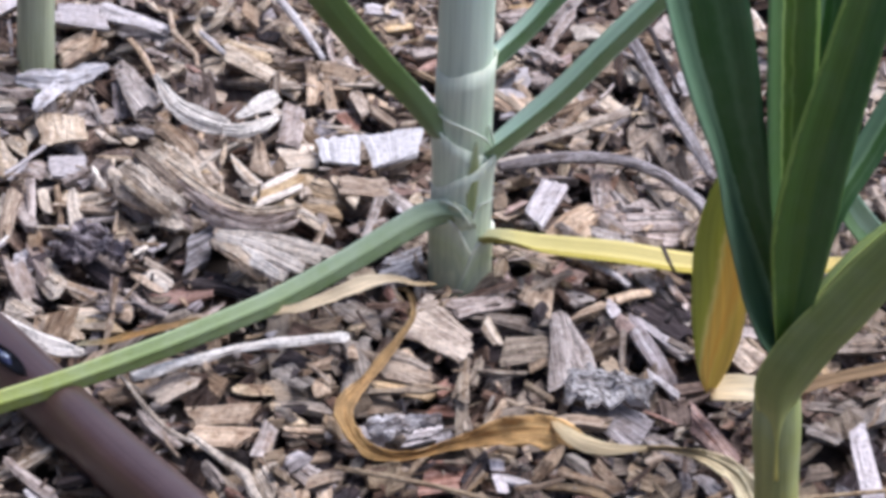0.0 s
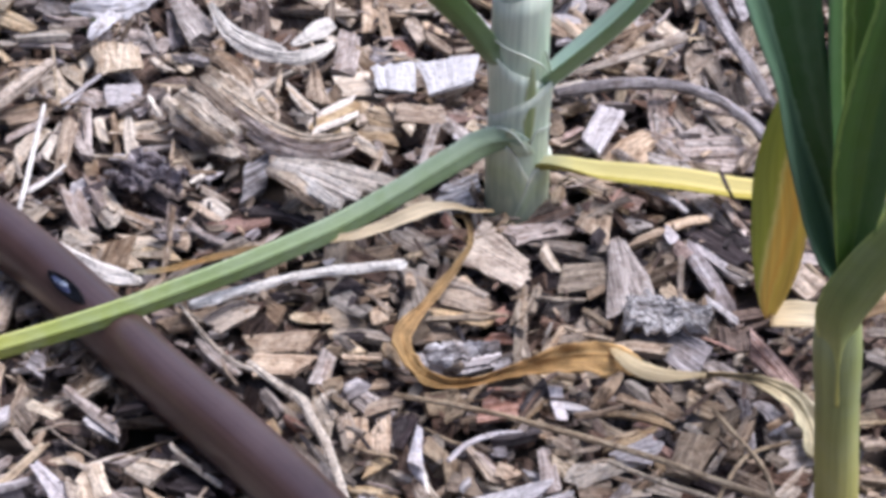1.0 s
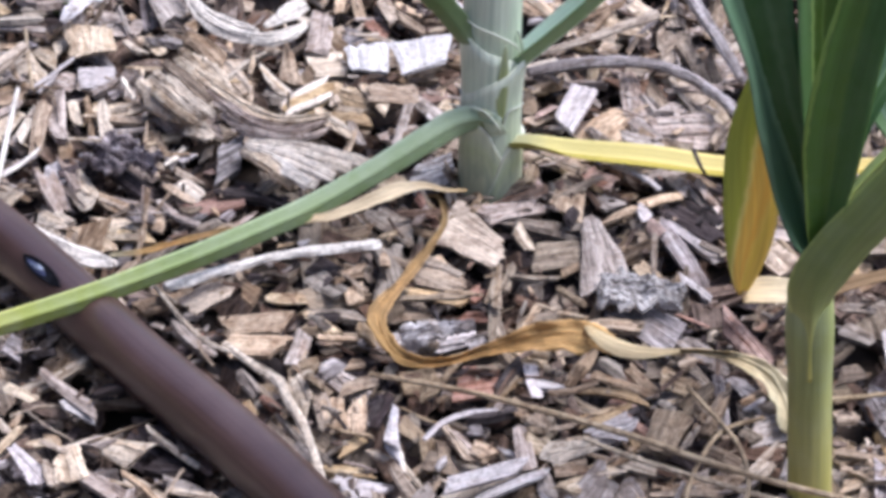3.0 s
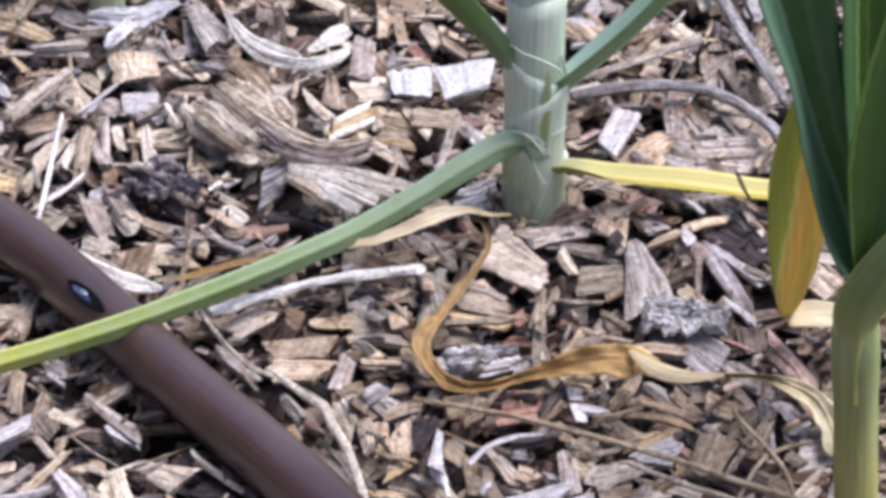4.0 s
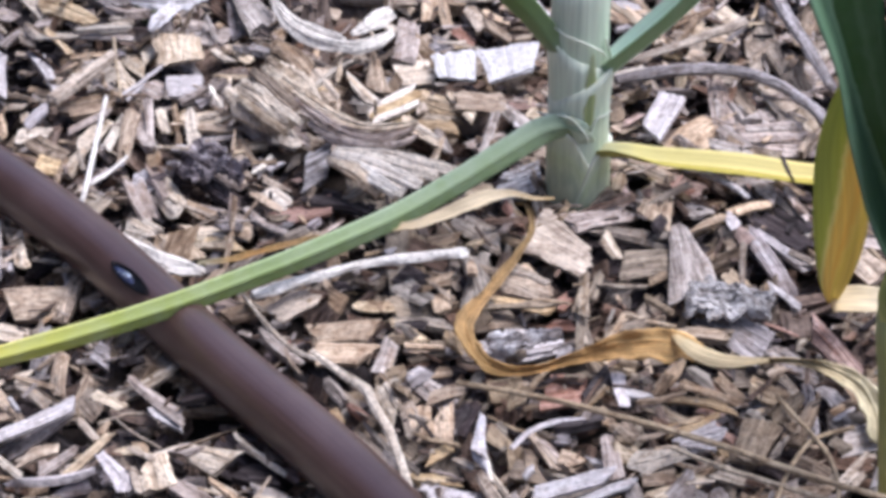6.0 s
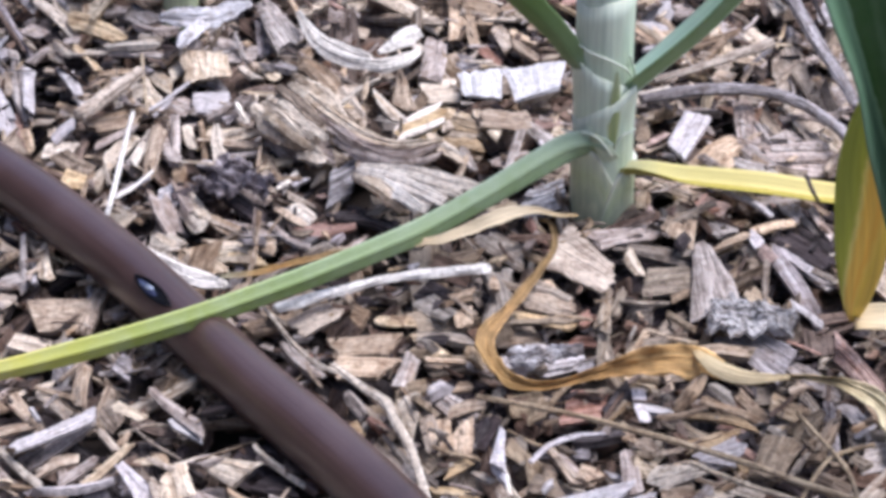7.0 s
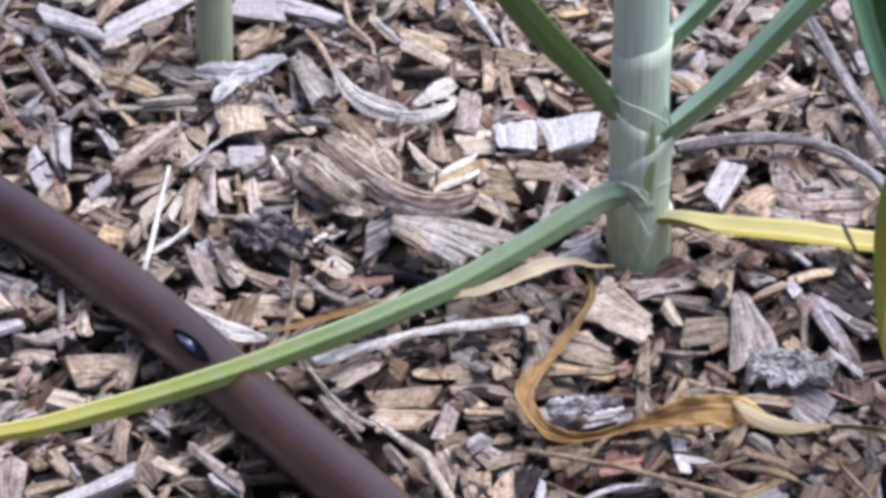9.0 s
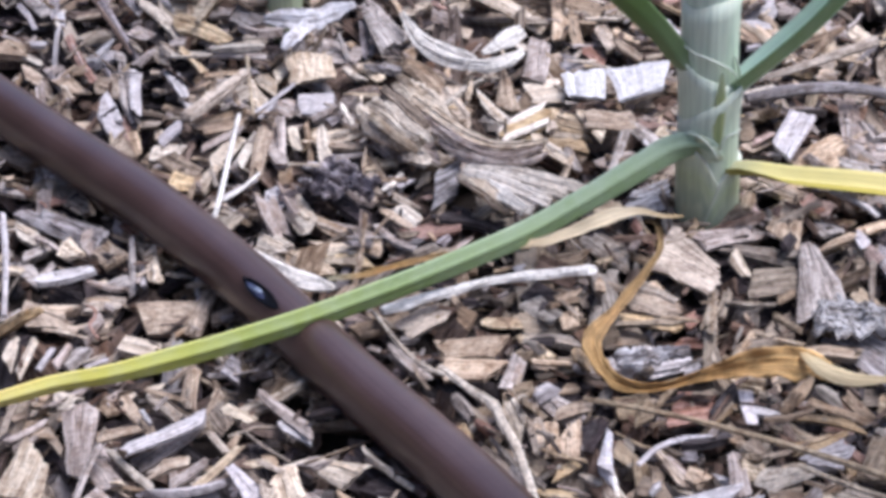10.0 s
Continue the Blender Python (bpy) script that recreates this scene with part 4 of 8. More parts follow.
chip(0.0935, 0.6302, 154, 0.0073, 0.0047, "grey")
chip(0.0890, 0.5775, 60, 0.0061, 0.0028, "brown")
chip(0.1481, 0.8341, 59, 0.0157, 0.0058, "tan")
chip(0.1573, 0.7723, 141, 0.0127, 0.0114, "pale")
chip(0.1396, 0.7206, 24, 0.0089, 0.0065, "brown")
chip(0.1458, 0.7045, 104, 0.0146, 0.0060, "tan")
chip(0.1273, 0.6639, 34, 0.0118, 0.0054, "white")
chip(-0.0893, 0.5147, 135, 0.0175, 0.0040, "pale")
chip(-0.0766, 0.5127, 150, 0.0178, 0.0055, "grey")
chip(-0.1190, 0.5215, 149, 0.0057, 0.0067, "white")
chip(-0.0975, 0.5129, 133, 0.0257, 0.0050, "grey")
chip(-0.0526, 0.5316, 129, 0.0254, 0.0071, "tan")
chip(-0.0658, 0.5495, 131, 0.0067, 0.0028, "white")
chip(-0.0580, 0.5511, 133, 0.0079, 0.0031, "rust")
chip(-0.0650, 0.5604, 124, 0.0094, 0.0039, "grey")
chip(-0.0834, 0.5235, 168, 0.0128, 0.0075, "dark")
chip(-0.0634, 0.5012, 153, 0.0104, 0.0020, "grey")
chip(-0.2424, 0.7701, 178, 0.0097, 0.0141, "tan")
chip(-0.2094, 0.7623, 48, 0.0115, 0.0069, "white")
chip(-0.2132, 0.7770, 30, 0.0095, 0.0053, "white")
chip(-0.1943, 0.7374, 106, 0.0429, 0.0065, "grey")
chip(-0.1901, 0.7125, 105, 0.0313, 0.0033, "rust")
chip(-0.1754, 0.7388, 112, 0.0197, 0.0033, "white")
chip(-0.2188, 0.7944, 13, 0.0167, 0.0083, "brown")
chip(-0.1572, 0.7332, 26, 0.0123, 0.0092, "pale")
chip(-0.1624, 0.7903, 143, 0.0147, 0.0081, "grey")
chip(-0.1678, 0.7014, 84, 0.0144, 0.0037, "brown")
chip(-0.1388, 0.6989, 119, 0.0205, 0.0056, "grey")
chip(-0.1580, 0.6819, 68, 0.0110, 0.0049, "pale")
chip(-0.1956, 0.6056, 179, 0.0158, 0.0088, "tan", thick=0.007)
chip(-0.1788, 0.6105, 180, 0.0116, 0.0070, "tan")
chip(-0.1575, 0.6031, 13, 0.0171, 0.0111, "tan")
chip(-0.1479, 0.6080, 80, 0.0212, 0.0053, "tan")
chip(-0.1503, 0.6126, 83, 0.0123, 0.0014, "white")
chip(-0.1407, 0.6054, 22, 0.0092, 0.0052, "tan")
chip(-0.1827, 0.5832, 58, 0.0097, 0.0059, "grey")
chip(-0.1623, 0.5877, 156, 0.0156, 0.0083, "pale", jag=0.3)
chip(-0.2237, 0.6955, 147, 0.0135, 0.0079, "tan")
chip(-0.2213, 0.6763, 161, 0.0109, 0.0049, "grey")
chip(-0.1815, 0.5988, 21, 0.0156, 0.0070, "tan")
chip(-0.1763, 0.6224, 24, 0.0072, 0.0075, "grey")
chip(-0.1470, 0.5441, 47, 0.0252, 0.0057, "grey", taper=0.15)
chip(-0.1878, 0.5451, 44, 0.0112, 0.0021, "grey")
chip(-0.1220, 0.5269, 146, 0.0085, 0.0040, "white")
chip(0.0171, 0.6581, 33, 0.0107, 0.0035, "brown")

# the upper layers
piece(-0.1326, 0.8096, 60, 0.0199, 0.0110, 0.0143, "tan", 1, 0.0079, 0.0106)
piece(-0.1115, 0.7836, -69, 0.0465, 0.0049, 0.0128, "grey", 1, -0.0032, -0.0080)
piece(-0.1083, 0.7980, -64, 0.0268, 0.0021, 0.0019, "tan", 2, -0.0017, -0.0014)
piece(-0.0971, 0.7908, -59, 0.0137, 0.0102, 0.0091, "pale", 1, -0.0083, -0.0072)
piece(-0.0900, 0.7929, -40, 0.0119, 0.0026, 0.0023, "rust", 1, -0.0017, -0.0014)
piece(-0.0855, 0.8135, -56, 0.0220, 0.0033, 0.0024, "pale", 1, -0.0028, -0.0020)
piece(-0.1121, 0.8219, -30, 0.0219, 0.0060, 0.0052, "slate", 0, -0.0033, -0.0027)
piece(-0.0857, 0.7802, -8, 0.0154, 0.0088, 0.0088, "tan", 0, -0.0017, -0.0016)
piece(-0.1556, 0.7979, -39, 0.0134, 0.0083, 0.0063, "tan", 0, -0.0059, -0.0044)
piece(-0.1308, 0.7464, -80, 0.0195, 0.0170, 0.0160, "pale", 2, 0.0001, 0.0001, True)
piece(-0.1207, 0.7638, -68, 0.0201, 0.0021, 0.0017, "grey", 0, -0.0013, -0.0010)
piece(-0.1143, 0.7744, -79, 0.0206, 0.0040, 0.0059, "slate", 0, -0.0006, -0.0008)
piece(-0.0714, 0.8075, -47, 0.0273, 0.0051, 0.0062, "honey", 1, -0.0037, -0.0044)
piece(-0.0644, 0.7859, -31, 0.0319, 0.0079, 0.0050, "pale", 2, -0.0041, -0.0024)
piece(-0.0646, 0.7873, -29, 0.0312, 0.0051, 0.0086, "tan", 0, -0.0025, -0.0039)
piece(-0.0646, 0.8230, -45, 0.0125, 0.0066, 0.0066, "dark", 0, -0.0046, -0.0045)
piece(-0.0464, 0.7838, -85, 0.0302, 0.0053, 0.0056, "tan", 1, -0.0006, -0.0006)
piece(-0.0402, 0.7765, -80, 0.0247, 0.0046, 0.0036, "tan", 0, -0.0017, -0.0013)
piece(-0.0302, 0.7815, -6, 0.0116, 0.0041, 0.0041, "pale", 1, -0.0005, -0.0004)
piece(-0.0293, 0.7700, -76, 0.0207, 0.0047, 0.0055, "tan", 1, -0.0027, -0.0030)
piece(-0.0325, 0.7971, -63, 0.0142, 0.0031, 0.0020, "grey", 0, -0.0025, -0.0016)
piece(-0.0216, 0.7723, -43, 0.0117, 0.0051, 0.0032, "tan", 0, -0.0031, -0.0019)
piece(-0.0410, 0.8079, -81, 0.0183, 0.0030, 0.0033, "grey", 1, -0.0010, -0.0011)
piece(-0.0535, 0.7985, -10, 0.0073, 0.0091, 0.0108, "umber", 0, -0.0017, -0.0019)
piece(-0.0792, 0.8375, -27, 0.0148, 0.0121, 0.0080, "tan", 0, -0.0056, -0.0036)
piece(-0.0752, 0.8409, -62, 0.0103, 0.0048, 0.0048, "grey", 0, -0.0041, -0.0040)
piece(-0.0331, 0.7594, -56, 0.0118, 0.0053, 0.0048, "rust", 0, -0.0039, -0.0035)
piece(-0.0183, 0.8240, 21, 0.0126, 0.0051, 0.0060, "honey", 1, 0.0013, 0.0016)
piece(-0.0218, 0.8375, -19, 0.0140, 0.0078, 0.0039, "white", 1, -0.0023, -0.0011)
piece(-0.0085, 0.8053, 55, 0.0158, 0.0078, 0.0067, "grey", 1, 0.0057, 0.0050)
piece(-0.0064, 0.7981, 42, 0.0095, 0.0041, 0.0048, "rust", 0, 0.0023, 0.0028)
piece(-0.0036, 0.8178, -10, 0.0049, 0.0130, 0.0130, "white", 1, -0.0019, -0.0019)
piece(-0.0053, 0.7734, -62, 0.0106, 0.0026, 0.0026, "white", 1, -0.0020, -0.0020)
piece(-0.0450, 0.7555, -65, 0.0151, 0.0047, 0.0046, "tan", 0, -0.0035, -0.0033)
piece(-0.0381, 0.7545, -52, 0.0099, 0.0050, 0.0050, "tan", 0, -0.0035, -0.0034)
piece(-0.1154, 0.7443, -56, 0.0143, 0.0048, 0.0043, "pale", 1, -0.0037, -0.0032)
piece(-0.1093, 0.7460, -55, 0.0131, 0.0049, 0.0044, "honey", 1, -0.0038, -0.0033)
piece(-0.1085, 0.7395, 0, 0.0068, 0.0061, 0.0068, "tan", 0, -0.0007, -0.0007)
piece(-0.1266, 0.7253, 4, 0.0117, 0.0134, 0.0126, "white", 1, -0.0011, -0.0009, True)
piece(-0.1413, 0.7201, 69, 0.0165, 0.0015, 0.0013, "white", 2, 0.0011, 0.0009)
piece(-0.1298, 0.7433, -12, 0.0143, 0.0058, 0.0073, "slate", 0, -0.0017, -0.0021)
piece(-0.1379, 0.7279, -27, 0.0081, 0.0076, 0.0095, "grey", 0, -0.0039, -0.0047)
piece(-0.1143, 0.7261, -58, 0.0174, 0.0046, 0.0032, "brown", 0, -0.0033, -0.0022)
piece(-0.1186, 0.7161, 40, 0.0067, 0.0065, 0.0046, "slate", 1, 0.0026, 0.0019)
piece(-0.1134, 0.7106, -65, 0.0158, 0.0019, 0.0016, "pale", 2, -0.0012, -0.0010)
piece(-0.1168, 0.7049, -6, 0.0180, 0.0070, 0.0056, "pale", 1, -0.0014, -0.0010)
piece(-0.1151, 0.6983, 0, 0.0195, 0.0049, 0.0070, "tan", 1, -0.0006, -0.0007)
piece(-0.1145, 0.6954, 0, 0.0166, 0.0062, 0.0069, "grey", 0, -0.0008, -0.0007)
piece(-0.1356, 0.7006, -84, 0.0212, 0.0034, 0.0026, "grey", 1, 0.0007, 0.0005)
piece(-0.1317, 0.7063, -75, 0.0146, 0.0038, 0.0033, "pale", 0, -0.0008, -0.0007)
piece(-0.1260, 0.6997, -79, 0.0196, 0.0019, 0.0022, "umber", 1, -0.0000, -0.0000)
piece(-0.1416, 0.6929, -88, 0.0328, 0.0057, 0.0041, "tan", 1, 0.0024, 0.0016)
piece(-0.1471, 0.7454, -51, 0.0132, 0.0055, 0.0049, "pale", 0, -0.0042, -0.0037)
piece(-0.1483, 0.7317, -62, 0.0126, 0.0064, 0.0042, "pale", 0, -0.0042, -0.0027)
piece(-0.1426, 0.7516, 62, 0.0066, 0.0057, 0.0063, "pale", 0, 0.0039, 0.0044)
piece(-0.1003, 0.6863, 24, 0.0100, 0.0060, 0.0054, "honey", 1, 0.0012, 0.0011)
piece(-0.1168, 0.6839, -14, 0.0170, 0.0039, 0.0077, "white", 1, -0.0012, -0.0022)
piece(-0.0798, 0.7229, -11, 0.0093, 0.0064, 0.0057, "honey", 1, -0.0015, -0.0013)
piece(-0.0767, 0.7216, -79, 0.0167, 0.0039, 0.0030, "umber", 0, -0.0009, -0.0007)
piece(-0.0501, 0.7300, -7, 0.0146, 0.0066, 0.0066, "slate", 0, -0.0010, -0.0009)
piece(-0.0253, 0.7068, 13, 0.0146, 0.0141, 0.0127, "tan", 2, 0.0018, 0.0018, True)
piece(-0.0218, 0.7054, -71, 0.0093, 0.0033, 0.0029, "umber", 0, -0.0020, -0.0017)
piece(-0.0110, 0.7170, 0, 0.0042, 0.0072, 0.0065, "honey", 0, -0.0001, -0.0001)
piece(-0.0089, 0.7045, -14, 0.0042, 0.0048, 0.0055, "honey", 1, -0.0009, -0.0010)
piece(-0.0147, 0.7010, -82, 0.0096, 0.0015, 0.0019, "white", 1, -0.0004, -0.0005)
piece(-0.0376, 0.6919, -20, 0.0080, 0.0058, 0.0045, "tan", 0, -0.0017, -0.0013)
piece(-0.0245, 0.6911, 12, 0.0116, 0.0075, 0.0054, "grey", 0, 0.0009, 0.0007)
piece(-0.0149, 0.7261, 0, 0.0061, 0.0052, 0.0052, "umber", 0, -0.0001, -0.0001)
piece(0.0386, 0.8027, -78, 0.0210, 0.0050, 0.0076, "grey", 1, -0.0035, -0.0051)
piece(0.0352, 0.7903, 35, 0.0088, 0.0092, 0.0085, "grey", 0, 0.0046, 0.0044)
piece(0.0256, 0.7842, 0, 0.0105, 0.0107, 0.0107, "white", 1, 0.0002, 0.0003)
piece(0.0243, 0.7715, 17, 0.0109, 0.0093, 0.0101, "white", 1, 0.0023, 0.0026)
piece(0.0231, 0.7605, 23, 0.0069, 0.0059, 0.0066, "white", 1, 0.0019, 0.0022)
piece(0.0530, 0.8205, 0, 0.0098, 0.0088, 0.0079, "pale", 1, 0.0004, 0.0004)
piece(0.0427, 0.8217, 62, 0.0225, 0.0037, 0.0048, "grey", 1, 0.0030, 0.0041)
piece(0.0492, 0.8148, 39, 0.0117, 0.0063, 0.0056, "umber", 0, 0.0037, 0.0034)
piece(0.0438, 0.8034, 39, 0.0068, 0.0048, 0.0049, "rust", 0, 0.0028, 0.0028)
piece(0.0671, 0.7916, -84, 0.0232, 0.0043, 0.0064, "pale", 1, -0.0024, -0.0035)
piece(0.0791, 0.8071, -75, 0.0232, 0.0020, 0.0019, "pale", 1, -0.0016, -0.0015)
piece(0.0825, 0.8269, -50, 0.0105, 0.0141, 0.0105, "grey", 0, -0.0090, -0.0066)
piece(0.0864, 0.7825, -35, 0.0086, 0.0098, 0.0112, "white", 1, -0.0039, -0.0044)
piece(0.0606, 0.7635, -48, 0.0117, 0.0064, 0.0076, "pale", 1, -0.0038, -0.0044)
piece(0.0466, 0.7596, -48, 0.0117, 0.0095, 0.0094, "pale", 1, -0.0057, -0.0055)
piece(0.0575, 0.7716, 64, 0.0135, 0.0014, 0.0014, "grey", 2, 0.0011, 0.0011)
piece(0.0678, 0.7628, 75, 0.0164, 0.0012, 0.0012, "honey", 2, 0.0006, 0.0006)
piece(0.0719, 0.7674, -86, 0.0180, 0.0033, 0.0024, "slate", 0, -0.0015, -0.0011)
piece(0.0331, 0.6945, -108, 0.0289, 0.0105, 0.0079, "white", 3, 0.0060, 0.0043, True)
piece(0.0227, 0.7275, 21, 0.0144, 0.0056, 0.0049, "pale", 1, 0.0016, 0.0015)
piece(0.0527, 0.7077, -89, 0.0285, 0.0058, 0.0082, "grey", 1, -0.0015, -0.0020)
piece(0.0554, 0.6833, -64, 0.0177, 0.0080, 0.0060, "grey", 2, -0.0054, -0.0039)
piece(0.0453, 0.6947, -28, 0.0118, 0.0065, 0.0084, "grey", 0, -0.0020, -0.0025)
piece(0.0705, 0.6904, 15, 0.0242, 0.0072, 0.0099, "grey", 1, 0.0018, 0.0027)
piece(0.0707, 0.6851, 2, 0.0220, 0.0061, 0.0061, "grey", 0, 0.0005, 0.0006)
piece(0.0623, 0.7048, -69, 0.0212, 0.0051, 0.0027, "umber", 1, -0.0035, -0.0018)
piece(0.0733, 0.7013, -55, 0.0108, 0.0016, 0.0016, "grey", 1, -0.0010, -0.0010)
piece(0.0694, 0.7430, 52, 0.0163, 0.0089, 0.0069, "tan", 0, 0.0063, 0.0050)
piece(0.0811, 0.7332, -79, 0.0160, 0.0047, 0.0038, "umber", 0, -0.0030, -0.0024)
piece(0.0474, 0.7433, -12, 0.0073, 0.0098, 0.0098, "tan", 0, -0.0011, -0.0011)
piece(0.0560, 0.7474, 67, 0.0154, 0.0022, 0.0022, "umber", 0, 0.0015, 0.0015)
piece(0.0599, 0.7497, 63, 0.0108, 0.0023, 0.0019, "grey", 0, 0.0017, 0.0014)
piece(0.0187, 0.7094, 9, 0.0044, 0.0077, 0.0106, "tan", 0, 0.0010, 0.0015)
piece(0.0213, 0.6989, 47, 0.0104, 0.0053, 0.0043, "tan", 0, 0.0032, 0.0026)
piece(0.0277, 0.7197, -51, 0.0070, 0.0084, 0.0083, "dark", 0, -0.0052, -0.0051)
piece(0.0239, 0.7001, 43, 0.0092, 0.0028, 0.0028, "rust", 1, 0.0016, 0.0016)
piece(-0.0899, 0.6572, -50, 0.0159, 0.0069, 0.0054, "pale", 1, -0.0044, -0.0034)
piece(-0.0933, 0.6553, -49, 0.0196, 0.0032, 0.0027, "tan", 1, -0.0021, -0.0017)
piece(-0.0914, 0.6388, -56, 0.0268, 0.0033, 0.0041, "grey", 2, -0.0021, -0.0024)
piece(-0.1076, 0.6679, -36, 0.0179, 0.0037, 0.0032, "grey", 1, -0.0021, -0.0017)
piece(-0.1036, 0.6702, -65, 0.0152, 0.0039, 0.0027, "pale", 1, -0.0022, -0.0015)
piece(-0.1072, 0.6451, -36, 0.0294, 0.0036, 0.0065, "tan", 1, -0.0020, -0.0034)
piece(-0.1083, 0.6380, -11, 0.0166, 0.0071, 0.0077, "pale", 1, -0.0018, -0.0018)
piece(-0.1074, 0.6346, -2, 0.0157, 0.0042, 0.0061, "honey", 0, -0.0006, -0.0008)
piece(-0.1228, 0.6553, -59, 0.0186, 0.0088, 0.0079, "pale", 1, -0.0054, -0.0047)
piece(-0.1326, 0.6650, -58, 0.0131, 0.0081, 0.0072, "white", 1, -0.0052, -0.0045)
piece(-0.1306, 0.6433, -44, 0.0133, 0.0091, 0.0068, "pale", 0, -0.0058, -0.0042)
piece(-0.1174, 0.6309, -45, 0.0159, 0.0054, 0.0067, "pale", 1, -0.0033, -0.0040)
piece(-0.1115, 0.6650, -41, 0.0229, 0.0086, 0.0099, "dark", 1, -0.0053, -0.0058)
piece(-0.1206, 0.6792, -32, 0.0145, 0.0045, 0.0050, "slate", 0, -0.0024, -0.0026)
piece(-0.0937, 0.6748, -19, 0.0103, 0.0043, 0.0056, "white", 1, -0.0015, -0.0018)
piece(-0.0862, 0.6810, 29, 0.0056, 0.0038, 0.0039, "umber", 0, 0.0010, 0.0011)
piece(-0.0851, 0.6418, 56, 0.0075, 0.0039, 0.0049, "slate", 1, 0.0022, 0.0028)
piece(-0.0765, 0.6419, 53, 0.0058, 0.0050, 0.0050, "slate", 1, 0.0027, 0.0027)
piece(-0.0722, 0.6579, -15, 0.0088, 0.0123, 0.0092, "dark", 0, -0.0032, -0.0023)
piece(-0.0126, 0.6674, -3, 0.0122, 0.0144, 0.0163, "mould", 0, -0.0008, -0.0007)
piece(-0.0265, 0.6586, 36, 0.0116, 0.0028, 0.0046, "honey", 1, 0.0011, 0.0019)
piece(-0.0259, 0.6399, -38, 0.0162, 0.0079, 0.0094, "tan", 0, -0.0037, -0.0043)
piece(-0.0159, 0.6412, 75, 0.0161, 0.0026, 0.0019, "grey", 1, 0.0013, 0.0010)
piece(0.0112, 0.6426, 35, 0.0225, 0.0038, 0.0088, "grey", 1, 0.0015, 0.0038)
piece(-0.0520, 0.6265, 33, 0.0044, 0.0033, 0.0028, "white", 1, 0.0011, 0.0009)
piece(-0.0404, 0.6345, 7, 0.0177, 0.0061, 0.0055, "umber", 0, 0.0002, 0.0003)
piece(-0.0333, 0.6304, -16, 0.0112, 0.0053, 0.0047, "darker_tan", 0, -0.0012, -0.0010)
piece(-0.0364, 0.6109, 4, 0.0079, 0.0052, 0.0046, "tan", 1, 0.0000, 0.0001)
piece(-0.0440, 0.6040, -56, 0.0172, 0.0082, 0.0060, "darker_grey", 1, -0.0047, -0.0033)
piece(-0.0359, 0.6003, -86, 0.0102, 0.0057, 0.0053, "tan", 1, -0.0001, -0.0001)
piece(-0.0414, 0.5997, 0, 0.0187, 0.0085, 0.0073, "darker_tan", 0, -0.0005, -0.0003)
piece(-0.0403, 0.5927, -9, 0.0172, 0.0066, 0.0093, "darker_grey", 0, -0.0011, -0.0013)
piece(-0.0539, 0.5977, 0, 0.0067, 0.0039, 0.0039, "tan", 1, -0.0003, -0.0002)
piece(-0.0452, 0.5856, -46, 0.0143, 0.0030, 0.0043, "honey", 1, -0.0016, -0.0022)
piece(-0.0507, 0.5733, -98, 0.0169, 0.0048, 0.0060, "grey", 1, 0.0017, 0.0021)
piece(-0.0381, 0.5748, 3, 0.0140, 0.0027, 0.0027, "tan", 2, -0.0000, 0.0000)
piece(-0.0381, 0.5737, 4, 0.0141, 0.0027, 0.0027, "darker_tan", 1, -0.0000, 0.0000)
piece(-0.0265, 0.6096, -102, 0.0271, 0.0036, 0.0035, "darker_grey", 1, 0.0015, 0.0014)
piece(-0.0105, 0.6089, -75, 0.0179, 0.0054, 0.0116, "tan", 1, -0.0023, -0.0048, True)
piece(-0.0133, 0.5946, -8, 0.0230, 0.0044, 0.0033, "darker_tan", 2, -0.0006, -0.0003)
piece(0.0059, 0.6011, -93, 0.0236, 0.0024, 0.0043, "darker_tan", 2, 0.0002, 0.0004)
piece(0.0059, 0.5855, -83, 0.0146, 0.0034, 0.0036, "darker_tan", 1, -0.0008, -0.0008)
piece(-0.0205, 0.5933, 11, 0.0141, 0.0083, 0.0072, "umber", 0, 0.0008, 0.0008)
piece(-0.0003, 0.5909, -15, 0.0077, 0.0054, 0.0054, "rust", 0, -0.0009, -0.0009)
piece(0.0011, 0.5780, 4, 0.0069, 0.0043, 0.0043, "slate", 0, 0.0002, 0.0002)
piece(-0.0067, 0.5681, 26, 0.0071, 0.0030, 0.0030, "ochre", 1, 0.0008, 0.0008)
piece(0.0299, 0.6490, -102, 0.0213, 0.0088, 0.0111, "tan", 1, 0.0031, 0.0038, True)
piece(0.0232, 0.6325, -10, 0.0205, 0.0061, 0.0036, "darker_grey", 1, -0.0006, -0.0003)
piece(0.0294, 0.6123, 27, 0.0077, 0.0058, 0.0053, "umber", 1, 0.0020, 0.0018)
piece(0.0101, 0.6078, -99, 0.0175, 0.0028, 0.0031, "darker_tan", 1, 0.0008, 0.0008)
piece(0.0452, 0.6359, 38, 0.0169, 0.0025, 0.0046, "tan", 2, 0.0012, 0.0023)
piece(0.0580, 0.6437, 26, 0.0144, 0.0039, 0.0034, "tan", 2, 0.0014, 0.0013)
piece(0.0514, 0.6335, -65, 0.0074, 0.0043, 0.0051, "white", 3, -0.0026, -0.0031)
piece(0.0524, 0.6294, -6, 0.0081, 0.0091, 0.0079, "umber", 1, -0.0002, -0.0001)
piece(0.0547, 0.6283, -53, 0.0076, 0.0043, 0.0048, "rust", 2, -0.0023, -0.0026)
piece(0.0540, 0.6178, -95, 0.0163, 0.0021, 0.0017, "darker_grey", 1, 0.0000, 0.0000)
